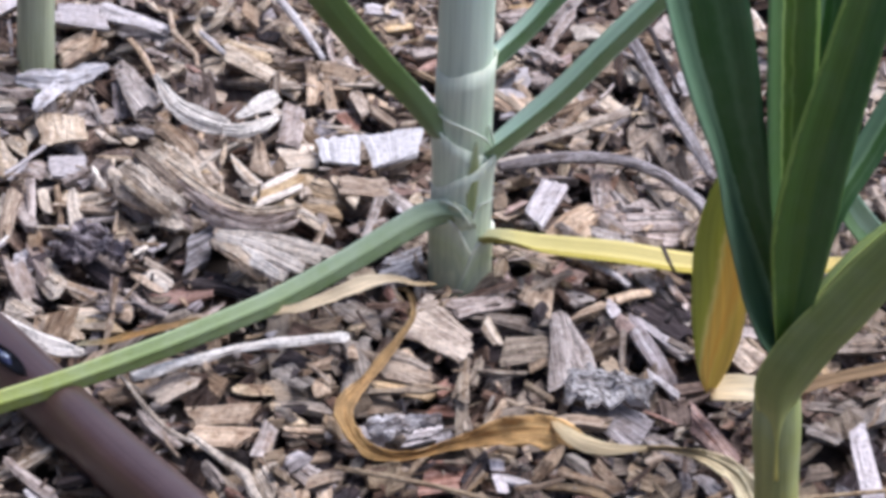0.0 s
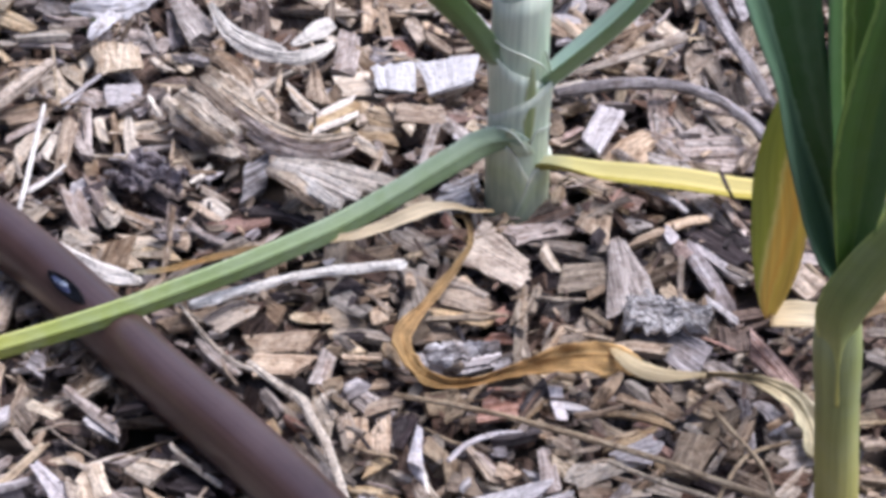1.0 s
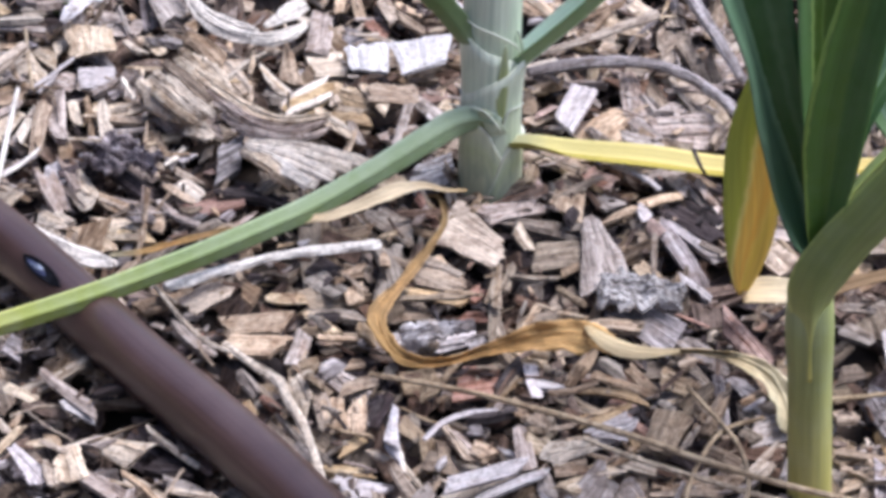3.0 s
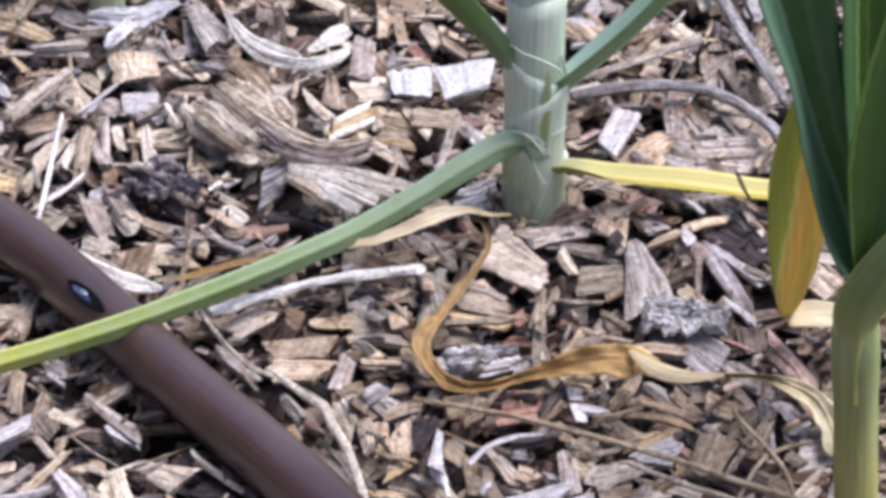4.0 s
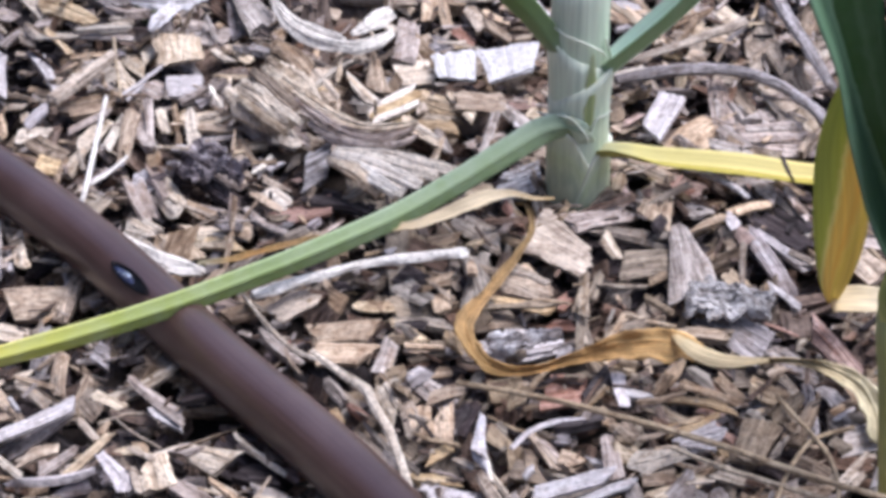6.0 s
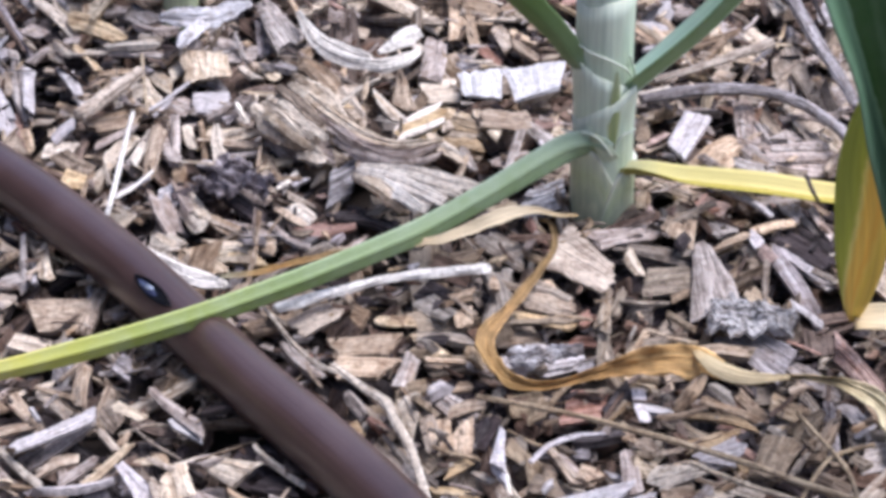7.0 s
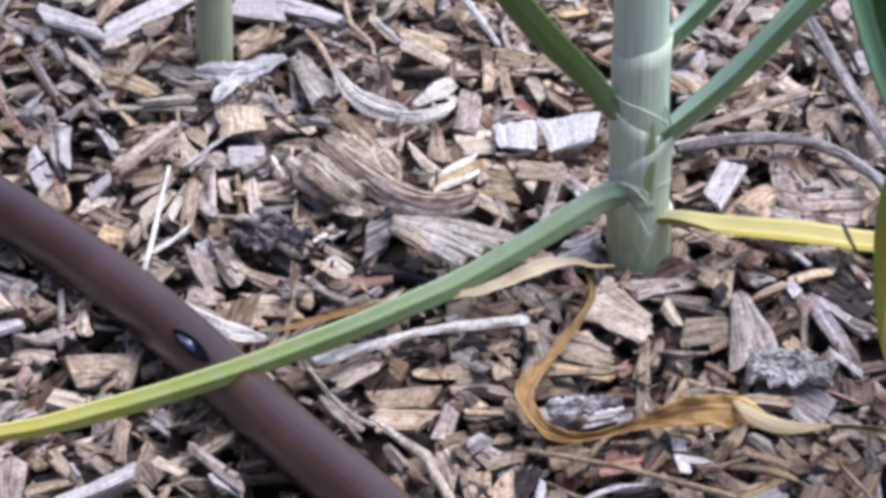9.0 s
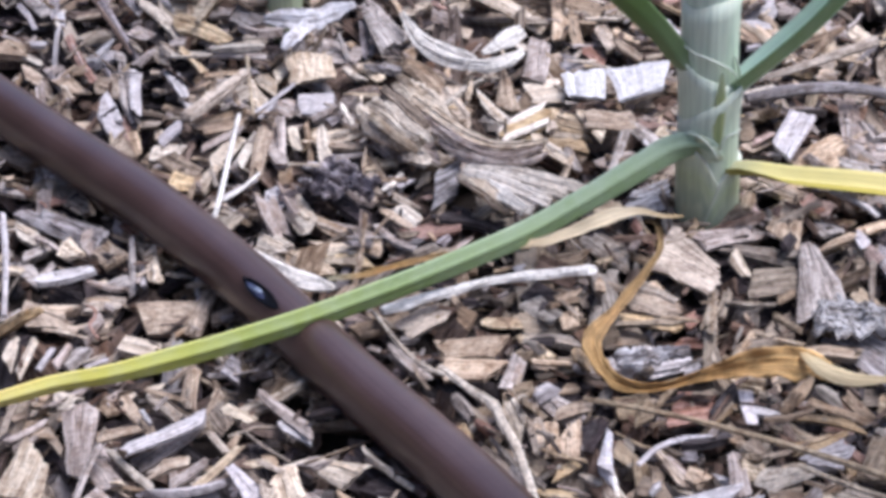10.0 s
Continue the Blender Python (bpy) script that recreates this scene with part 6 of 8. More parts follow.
piece(-0.1334, 0.5525, -60, 0.0096, 0.0069, 0.0058, "umber", 1, -0.0029, -0.0024)
piece(-0.1279, 0.5539, -18, 0.0094, 0.0039, 0.0034, "honey", 1, -0.0013, -0.0011)
piece(-0.1630, 0.5273, -54, 0.0157, 0.0067, 0.0066, "grey", 1, -0.0029, -0.0027)
piece(-0.1544, 0.5260, -44, 0.0205, 0.0022, 0.0025, "pale", 2, -0.0011, -0.0012)
piece(-0.1583, 0.5252, -26, 0.0165, 0.0064, 0.0063, "tan", 0, -0.0028, -0.0027)
piece(-0.1326, 0.5413, -57, 0.0132, 0.0024, 0.0024, "tan", 1, -0.0011, -0.0010)
piece(-0.1454, 0.5310, 46, 0.0145, 0.0055, 0.0047, "tan", 1, 0.0017, 0.0015)
piece(-0.1385, 0.5279, 41, 0.0137, 0.0042, 0.0038, "grey", 1, 0.0011, 0.0011)
piece(-0.1302, 0.5276, 49, 0.0192, 0.0027, 0.0023, "honey", 2, 0.0009, 0.0008)
piece(-0.1284, 0.5412, 66, 0.0066, 0.0024, 0.0020, "tan", 1, 0.0012, 0.0010)
piece(-0.1373, 0.5176, 23, 0.0229, 0.0083, 0.0073, "white", 2, 0.0006, 0.0007)
piece(-0.1212, 0.5195, -52, 0.0170, 0.0024, 0.0068, "white", 2, -0.0011, -0.0030)
piece(-0.1964, 0.5814, 76, 0.0127, 0.0029, 0.0030, "pale", 1, 0.0017, 0.0018)
piece(-0.1905, 0.5813, 83, 0.0124, 0.0023, 0.0023, "white", 1, 0.0013, 0.0014)
piece(-0.1856, 0.5827, 77, 0.0097, 0.0028, 0.0025, "grey", 1, 0.0017, 0.0015)
piece(-0.1752, 0.5795, 29, 0.0068, 0.0039, 0.0028, "white", 1, 0.0005, 0.0004)
piece(-0.2017, 0.5839, 87, 0.0118, 0.0045, 0.0034, "pale", 1, 0.0025, 0.0020)
piece(-0.1335, 0.5785, 134, 0.0085, 0.0081, 0.0081, "slate", 0, -0.0044, -0.0045)
piece(-0.1144, 0.5694, -62, 0.0195, 0.0071, 0.0086, "umber", 1, -0.0031, -0.0036)
piece(-0.1017, 0.5531, 3, 0.0093, 0.0141, 0.0115, "dark", 2, -0.0012, -0.0009)
piece(-0.1148, 0.5519, -42, 0.0240, 0.0028, 0.0048, "grey", 2, -0.0015, -0.0024)
piece(-0.1112, 0.5468, -26, 0.0095, 0.0046, 0.0050, "white", 1, -0.0018, -0.0019)
piece(-0.1211, 0.5505, -14, 0.0125, 0.0049, 0.0049, "brown", 0, -0.0015, -0.0014)
piece(-0.1207, 0.5322, 23, 0.0075, 0.0030, 0.0035, "honey", 1, 0.0003, 0.0004)
piece(-0.1170, 0.5368, -52, 0.0076, 0.0025, 0.0028, "umber", 0, -0.0012, -0.0013)
piece(-0.1097, 0.5305, 36, 0.0075, 0.0038, 0.0024, "pale", 1, 0.0009, 0.0006)
piece(-0.1104, 0.5185, -70, 0.0122, 0.0097, 0.0092, "pale", 2, -0.0019, -0.0017)
piece(-0.0962, 0.5250, -29, 0.0151, 0.0060, 0.0093, "pale", 2, -0.0024, -0.0035)
piece(-0.0845, 0.5304, -38, 0.0148, 0.0018, 0.0020, "grey", 1, -0.0008, -0.0009)
piece(-0.0758, 0.5256, -50, 0.0100, 0.0029, 0.0036, "rust", 0, -0.0014, -0.0017)
piece(0.1161, 0.5876, 1, 0.0218, 0.0039, 0.0039, "darker_grey", 1, 0.0005, 0.0006)
piece(0.1097, 0.5769, -30, 0.0090, 0.0095, 0.0079, "darker_grey", 1, -0.0021, -0.0016)
piece(0.1162, 0.5806, -75, 0.0091, 0.0031, 0.0026, "slate", 0, -0.0017, -0.0014)
piece(0.1179, 0.5506, -89, 0.0434, 0.0053, 0.0066, "white", 3, -0.0020, -0.0024, True)
piece(0.1059, 0.5617, 10, 0.0078, 0.0055, 0.0045, "umber", 0, 0.0013, 0.0011)
piece(0.1124, 0.5413, -82, 0.0257, 0.0076, 0.0083, "slate", 1, -0.0035, -0.0037)
piece(0.1015, 0.5390, 18, 0.0075, 0.0083, 0.0078, "tan", 1, 0.0025, 0.0025)
piece(0.1035, 0.5225, -17, 0.0137, 0.0024, 0.0024, "tan", 1, -0.0002, -0.0001)
piece(0.1032, 0.5200, 29, 0.0153, 0.0033, 0.0033, "umber", 0, 0.0013, 0.0014)
piece(0.1023, 0.5147, -42, 0.0113, 0.0022, 0.0017, "tan", 1, -0.0007, -0.0005)
piece(0.1052, 0.5094, 46, 0.0132, 0.0021, 0.0021, "tan", 2, 0.0010, 0.0010)
piece(0.1054, 0.5066, 54, 0.0117, 0.0026, 0.0023, "pale", 1, 0.0011, 0.0010)
piece(0.1105, 0.5124, -33, 0.0048, 0.0018, 0.0023, "white", 1, -0.0004, -0.0005)
piece(0.1145, 0.5105, 54, 0.0090, 0.0049, 0.0033, "slate", 0, 0.0021, 0.0014)
piece(0.1162, 0.5272, -25, 0.0060, 0.0058, 0.0063, "rust", 0, -0.0007, -0.0007)
piece(0.1068, 0.4953, 1, 0.0145, 0.0044, 0.0044, "pale", 1, 0.0006, 0.0007)
piece(0.1276, 0.6216, -7, 0.0123, 0.0090, 0.0078, "umber", 1, 0.0005, 0.0005)
piece(0.1391, 0.7040, 55, 0.0142, 0.0035, 0.0031, "pale", 0, 0.0025, 0.0022)
piece(0.1162, 0.8360, -79, 0.0194, 0.0045, 0.0049, "pale", 0, -0.0037, -0.0039)
piece(0.1532, 0.7649, -22, 0.0054, 0.0120, 0.0119, "pale", 1, -0.0017, -0.0017)
piece(-0.1332, 0.8248, -10, 0.0203, 0.0147, 0.0173, "white", 3, -0.0040, -0.0044, True)
piece(-0.1137, 0.8212, -23, 0.0270, 0.0080, 0.0048, "white", 3, -0.0036, -0.0020)
piece(-0.1245, 0.8214, -45, 0.0113, 0.0051, 0.0044, "pale", 1, -0.0039, -0.0033)
piece(-0.0347, 0.7267, -87, 0.0186, 0.0149, 0.0132, "chalk", 3, 0.0000, 0.0000, True)
piece(-0.0166, 0.7294, -84, 0.0181, 0.0209, 0.0164, "chalk", 3, -0.0053, -0.0041, True)
piece(-0.0492, 0.7315, 5, 0.0125, 0.0150, 0.0165, "pale", 1, 0.0001, 0.0004, True)
piece(-0.0616, 0.7271, -84, 0.0240, 0.0015, 0.0098, "tan", 2, -0.0001, -0.0009)
piece(-0.0660, 0.7162, -50, 0.0176, 0.0042, 0.0057, "pale", 2, -0.0029, -0.0038)
piece(-0.0646, 0.7101, -12, 0.0084, 0.0140, 0.0139, "darker_grey", 1, -0.0030, -0.0029)
piece(-0.0550, 0.7070, 47, 0.0216, 0.0040, 0.0035, "cream", 3, 0.0022, 0.0020)
piece(-0.0539, 0.7034, 45, 0.0223, 0.0044, 0.0039, "honey", 3, 0.0023, 0.0021)
piece(-0.0532, 0.6990, 47, 0.0201, 0.0037, 0.0029, "cream", 3, 0.0020, 0.0016)
piece(-0.0524, 0.7004, 51, 0.0204, 0.0044, 0.0034, "honey", 2, 0.0025, 0.0020)
piece(-0.0404, 0.7095, -27, 0.0170, 0.0052, 0.0065, "honey", 2, -0.0020, -0.0024)
piece(-0.0399, 0.7031, -27, 0.0164, 0.0051, 0.0057, "ochre", 2, -0.0020, -0.0022)
piece(-0.0390, 0.6948, -33, 0.0156, 0.0085, 0.0090, "ochre", 2, -0.0039, -0.0040)
piece(-0.0319, 0.7011, -68, 0.0243, 0.0028, 0.0042, "pale", 3, -0.0018, -0.0026)
piece(-0.0261, 0.7028, -2, 0.0130, 0.0135, 0.0113, "tan", 3, -0.0008, -0.0005)
piece(-0.0447, 0.6864, -52, 0.0205, 0.0060, 0.0034, "pale", 3, -0.0040, -0.0022)
piece(-0.0889, 0.6850, -48, 0.0162, 0.0115, 0.0044, "pale", 3, -0.0076, -0.0029, True)
piece(-0.0849, 0.6873, -23, 0.0075, 0.0075, 0.0081, "grey", 3, -0.0029, -0.0031)
piece(-0.0915, 0.7394, -55, 0.0248, 0.0076, 0.0104, "umber", 2, -0.0057, -0.0075)
piece(-0.0787, 0.7217, -58, 0.0191, 0.0086, 0.0066, "tan", 1, -0.0062, -0.0046)
piece(-0.0520, 0.7491, -92, 0.0255, 0.0080, 0.0086, "grey", 2, 0.0024, 0.0025, True)
piece(-0.0595, 0.6797, -9, 0.0259, 0.0046, 0.0033, "umber", 1, -0.0009, -0.0005)
piece(-0.0499, 0.6764, -45, 0.0147, 0.0037, 0.0026, "grey", 1, -0.0022, -0.0015)
piece(-0.0396, 0.6790, -101, 0.0239, 0.0020, 0.0023, "tan", 2, 0.0010, 0.0011)
piece(-0.0777, 0.6701, 36, 0.0131, 0.0164, 0.0153, "slate", 2, 0.0058, 0.0056)
piece(-0.1005, 0.6968, -54, 0.0220, 0.0052, 0.0051, "grey", 1, -0.0036, -0.0034)
piece(-0.0003, 0.6238, -47, 0.0252, 0.0213, 0.0128, "tan", 2, -0.0115, -0.0066, True)
piece(-0.0099, 0.6043, -32, 0.0149, 0.0135, 0.0088, "tan", 2, -0.0051, -0.0031)
piece(-0.0116, 0.5944, -14, 0.0198, 0.0033, 0.0044, "ochre", 2, -0.0006, -0.0007)
piece(0.0062, 0.5989, -92, 0.0227, 0.0030, 0.0036, "darker_tan", 2, 0.0001, 0.0001)
piece(0.0051, 0.5828, -93, 0.0164, 0.0036, 0.0026, "darker_tan", 1, 0.0003, 0.0002)
piece(0.0148, 0.6231, -70, 0.0122, 0.0043, 0.0034, "pale", 2, -0.0024, -0.0019)
piece(0.0255, 0.6180, 10, 0.0142, 0.0151, 0.0122, "darker_tan", 1, 0.0022, 0.0020, True)
piece(0.0371, 0.6154, -84, 0.0299, 0.0074, 0.0146, "grey", 2, -0.0024, -0.0045, True)
piece(0.0181, 0.6030, -25, 0.0159, 0.0044, 0.0054, "darker_tan", 2, -0.0012, -0.0014)
piece(0.0277, 0.5939, -61, 0.0165, 0.0023, 0.0018, "darker_tan", 2, -0.0013, -0.0010)
piece(0.0250, 0.5859, -27, 0.0157, 0.0018, 0.0023, "pale", 2, -0.0005, -0.0006)
piece(0.0155, 0.5830, -113, 0.0124, 0.0026, 0.0014, "tan", 2, 0.0013, 0.0007)
piece(0.0395, 0.5791, -3, 0.0153, 0.0071, 0.0081, "tan", 2, 0.0000, 0.0002)
piece(0.0123, 0.6423, 29, 0.0222, 0.0096, 0.0051, "grey", 1, 0.0033, 0.0019)
piece(0.0216, 0.6325, -7, 0.0211, 0.0037, 0.0091, "darker_grey", 1, -0.0002, -0.0004)
piece(-0.0443, 0.5886, -9, 0.0101, 0.0027, 0.0049, "dark", 1, -0.0004, -0.0007)
piece(-0.1090, 0.4971, -18, 0.0218, 0.0113, 0.0083, "silver", 2, -0.0036, -0.0024)
piece(-0.0977, 0.5079, -42, 0.0191, 0.0055, 0.0061, "grey", 2, -0.0026, -0.0028)
piece(-0.0888, 0.5071, -42, 0.0156, 0.0022, 0.0029, "tan", 3, -0.0010, -0.0013)
piece(-0.0747, 0.5040, -26, 0.0163, 0.0025, 0.0029, "pale", 3, -0.0009, -0.0009)
piece(-0.0780, 0.5029, -40, 0.0087, 0.0026, 0.0022, "grey", 2, -0.0011, -0.0010)
piece(-0.0828, 0.5262, -40, 0.0203, 0.0016, 0.0016, "pale", 2, -0.0007, -0.0007)
piece(-0.0231, 0.5307, -91, 0.0213, 0.0016, 0.0052, "silver", 2, 0.0001, 0.0004)
piece(-0.2139, 0.7539, -64, 0.0342, 0.0038, 0.0029, "rust", 2, -0.0021, -0.0015)

# smaller chips and splinters in the gaps, with dark crumbs that deepen the gaps' shade
fill(1050, (0.0115, (0.25, 0.6), (0.0015, 0.0035)), 0.0030, avoid=True, seed=20)
fill(1100, (0.0085, (0.3, 0.9), (0.0015, 0.0035)), 0.0035, avoid=True, seed=21)
fill(1900, (0.0048, (0.2, 0.6), (0.0008, 0.0018)), 0.004, avoid=True, seed=22)
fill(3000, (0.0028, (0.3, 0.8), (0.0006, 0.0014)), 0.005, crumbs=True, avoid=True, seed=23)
fill(320, (0.0080, (0.25, 0.7), (0.0010, 0.0025)), 0.010, seed=26)
fill(1200, (0.0085, (0.06, 0.18), (0.0004, 0.0009)), 0.011, seed=27)
fill(1800, (0.0032, (0.12, 0.4), (0.0004, 0.0009)), 0.011, crumbs=True, seed=28)
fill(900, (0.0024, (0.4, 0.9), (0.0005, 0.0010)), 0.012, crumbs=True, seed=25)
fill(350, (0.012, (0.06, 0.14), (0.0006, 0.0010)), 0.009, seed=24)
heap.make("wood_chip_litter", "mixed tan, grey and brown wood chips, splinters and crumbs covering the bed")


def light_block(name, at, turn, length, height):
    bm = bmesh.new()
    bmesh.ops.create_cube(bm, size=1.0)
    bmesh.ops.scale(bm, vec=(length, 0.12, height), verts=bm.verts)
    bmesh.ops.bevel(bm, geom=bm.edges[:], offset=0.01, segments=2, affect='EDGES')
    me = bpy.data.meshes.new(name)
    bm.to_mesh(me)
    bm.free()
    me.materials.append(M_BLOCK)
    ob = new(name, me)
    ob.matrix_world = pose(*at, 0, 0, turn)
    return tagged(ob, "unseen dark wall added to block low sky light", "wall", kind="structure")


# out of view, added to cut low sky light from behind and left
light_block("wall_south", (0, -1.35, 0.37), 0, 7.0, 0.8)
light_block("wall_west", (-1.45, 0.56, 0.72), 90, 3.7, 1.5)

# ---- things on the mulch ----
def stick(name, points, tone, label, category, sides=9, flat=0.8, rough=0.12, knots=0.0, group=""):
    ob = tube(name, points, M_STRAW if tone == "straw" else WOODS[tone], sides=sides, n=max(16, len(points) * 6), rough=rough, flat=flat, smooth=False, knots=knots, seed=len(points) * 7 + int(abs(points[0][0]) * 9000))
    return tagged(ob, label, category, group)


stick("branch", [(0.0187, 0.7126, 0.0105, 0.00208), (0.0331, 0.7174, 0.0105, 0.00247), (0.0482, 0.7189, 0.0105, 0.00247), (0.0594, 0.7170, 0.0105, 0.00228), (0.0684, 0.7111, 0.0105, 0.00227), (0.0769, 0.7005, 0.0105, 0.00205), (0.0848, 0.6859, 0.0105, 0.00202), (0.0905, 0.6681, 0.0105, 0.00163)], "slate", "curved weathered grey branch lying on wood chips", "branch", knots=0.1)
stick("stick", [(0.0672, 0.8069, 0.0105, 0.00228), (0.0730, 0.7786, 0.0105, 0.00262), (0.0789, 0.7505, 0.0105, 0.00255), (0.0839, 0.7296, 0.0105, 0.00231), (0.0889, 0.7058, 0.0105, 0.00188)], "slate", "straight weathered grey stick on the mulch", "stick")
stick("stick", [(0.0754, 0.8123, 0.0095, 0.00104), (0.0793, 0.7867, 0.0095, 0.00102), (0.0829, 0.7642, 0.0095, 0.00080)], "dark", "thin dark stick on the mulch", "stick")
stick("stick", [(0.0230, 0.7251, 0.0105, 0.00134), (0.0384, 0.7333, 0.0105, 0.00154), (0.0532, 0.7428, 0.0105, 0.00195), (0.0636, 0.7497, 0.0105, 0.00235)], "tan", "tan stick with a pale broken end", "stick")
stick("stick", [(-0.0667, 0.8465, 0.0105, 0.00150), (-0.0547, 0.8192, 0.0105, 0.00168), (-0.0427, 0.7874, 0.0105, 0.00122)], "white", "slim bleached stick on the mulch", "stick")
stick("twig", [(0.0436, 0.6597, 0.0085, 0.00125), (0.0513, 0.6533, 0.0085, 0.00125), (0.0573, 0.6451, 0.0085, 0.00088)], "white", "short bleached twig beside the tall leek", "twig")
stick("branch", [(-0.0909, 0.5953, 0.0095, 0.00184), (-0.0813, 0.6002, 0.0095, 0.00201), (-0.0701, 0.6057, 0.0095, 0.00169), (-0.0586, 0.6107, 0.0095, 0.00153), (-0.0453, 0.6134, 0.0095, 0.00187), (-0.0285, 0.6160, 0.0095, 0.00171)], "bleach", "pale peeled branch half buried in the mulch", "branch", knots=0.2, rough=0.22)
stick("twig", [(-0.0714, 0.5666, 0.0105, 0.00097), (-0.0626, 0.5566, 0.0105, 0.00128), (-0.0551, 0.5488, 0.0105, 0.00158), (-0.0525, 0.5424, 0.0105, 0.00141), (-0.0472, 0.5288, 0.0105, 0.00139), (-0.0435, 0.5157, 0.0105, 0.00122), (-0.0412, 0.5064, 0.0105, 0.00120)], "pale", "crooked bleached twig lying beside the pipe", "twig", knots=0.15)
stick("twig", [(-0.0946, 0.5943, 0.0125, 0.00050), (-0.0870, 0.5809, 0.0120, 0.00074), (-0.0806, 0.5711, 0.0115, 0.00089), (-0.0749, 0.5656, 0.0110, 0.00089), (-0.0699, 0.5627, 0.0105, 0.00072)], "pale", "slim pale twig lying against the pipe", "twig", knots=0.15)
stick("rootlet", [(-0.1789, 0.5934, 0.0135, 0.00042), (-0.1762, 0.5909, 0.0140, 0.00050), (-0.1754, 0.5876, 0.0135, 0.00058), (-0.1765, 0.5849, 0.0130, 0.00058), (-0.1750, 0.5817, 0.0125, 0.00050), (-0.1729, 0.5792, 0.0120, 0.00041)], "rust", "curled reddish rootlet on the mulch", "root", rough=0.0)
stick("rootlet", [(-0.2144, 0.7854, 0.0125, 0.00061), (-0.2077, 0.7734, 0.0120, 0.00091), (-0.2004, 0.7600, 0.0115, 0.00090), (-0.1940, 0.7479, 0.0110, 0.00059)], "brown", "thin dark rootlet on the mulch", "root", rough=0.0)
stick("straw_stem", [(-0.0948, 0.5967, 0.0105, 0.00067), (-0.0901, 0.5877, 0.0105, 0.00066), (-0.0842, 0.5773, 0.0105, 0.00065)], "straw", "short dry straw stem on the mulch", "straw", rough=0.0, flat=1.0)
stick("straw_stem", [(-0.0298, 0.5503, 0.0115, 0.00079), (-0.0050, 0.5428, 0.0115, 0.00078), (0.0195, 0.5325, 0.0115, 0.00093), (0.0404, 0.5224, 0.0115, 0.00092), (0.0607, 0.5108, 0.0115, 0.00091), (0.0833, 0.4997, 0.0115, 0.00089), (0.1124, 0.4892, 0.0115, 0.00088), (0.1304, 0.4822, 0.0115, 0.00088)], "straw", "long dry straw stem lying across the wood chips", "straw", rough=0.0, flat=1.0, group='dry straw stems')
stick("straw_stem", [(0.0283, 0.5239, 0.0095, 0.00062), (0.0401, 0.5159, 0.0095, 0.00076), (0.0574, 0.5070, 0.0095, 0.00075), (0.0802, 0.4964, 0.0095, 0.00074), (0.1122, 0.4866, 0.0095, 0.00073), (0.1305, 0.4813, 0.0095, 0.00073)], "straw", "long dry straw stem lying across the wood chips", "straw", rough=0.0, flat=1.0, group='dry straw stems')
stick("straw_stem", [(0.0580, 0.5442, 0.0105, 0.00063), (0.0646, 0.5305, 0.0105, 0.00062), (0.0697, 0.5184, 0.0105, 0.00076), (0.0711, 0.5067, 0.0105, 0.00060), (0.0699, 0.4977, 0.0105, 0.00060), (0.0652, 0.4867, 0.0105, 0.00059)], "straw", "thin crooked dry stem on the mulch", "straw", rough=0.0, flat=1.0)
stick("straw_stem", [(0.0778, 0.5315, 0.0095, 0.00062), (0.0666, 0.5264, 0.0095, 0.00062), (0.0596, 0.5151, 0.0095, 0.00061), (0.0547, 0.5014, 0.0095, 0.00060), (0.0531, 0.4902, 0.0095, 0.00044)], "straw", "thin bent dry stem on the mulch", "straw", rough=0.0, flat=1.0)
stick("straw_stem", [(0.0963, 0.5378, 0.0105, 0.00062), (0.1096, 0.5395, 0.0105, 0.00063), (0.1254, 0.5417, 0.0105, 0.00063)], "straw", "thin dry stem beside the young leek", "straw", rough=0.0, flat=1.0)
stick("straw_stem", [(-0.1490, 0.7027, 0.0130, 0.00075), (-0.1486, 0.6853, 0.0130, 0.00083), (-0.1481, 0.6665, 0.0130, 0.00091), (-0.1478, 0.6484, 0.0130, 0.00089), (-0.1481, 0.6419, 0.0120, 0.00079)], "bleach", "bleached straw stem running down to the pipe", "straw", rough=0.0, flat=1.0)
stick("straw_stem", [(-0.1469, 0.6521, 0.0120, 0.00054), (-0.1424, 0.6579, 0.0120, 0.00063), (-0.1374, 0.6677, 0.0120, 0.00054)], "bleach", "short bleached straw end beside the pipe", "straw", rough=0.0, flat=1.0)
stick("straw_stem", [(-0.2173, 0.6475, 0.0105, 0.00109), (-0.2113, 0.6253, 0.0105, 0.00106), (-0.2044, 0.5924, 0.0105, 0.00085)], "white", "bleached straw stem beside the pipe", "straw", rough=0.0, flat=1.0)
stick("straw_stem", [(-0.1479, 0.6554, 0.0105, 0.00091), (-0.1428, 0.6610, 0.0105, 0.00091), (-0.1386, 0.6665, 0.0105, 0.00092)], "white", "short bleached stem on the mulch", "straw", rough=0.0)
stick("straw_stem", [(-0.1519, 0.7422, 0.0125, 0.00059), (-0.1482, 0.7230, 0.0125, 0.00058), (-0.1440, 0.7027, 0.0125, 0.00057)], "straw", "thin dry stem on the mulch", "straw", rough=0.0)
stick("straw_stem", [(-0.1444, 0.7062, 0.0115, 0.00076), (-0.1396, 0.7133, 0.0115, 0.00077), (-0.1334, 0.7243, 0.0115, 0.00077)], "white", "thin bleached stem on the mulch", "straw", rough=0.0)
stick("straw_stem", [(-0.1743, 0.7704, 0.0105, 0.00102), (-0.1715, 0.7819, 0.0105, 0.00123), (-0.1690, 0.7954, 0.0105, 0.00125)], "straw", "dry yellow straw stem on the mulch", "straw", rough=0.0)
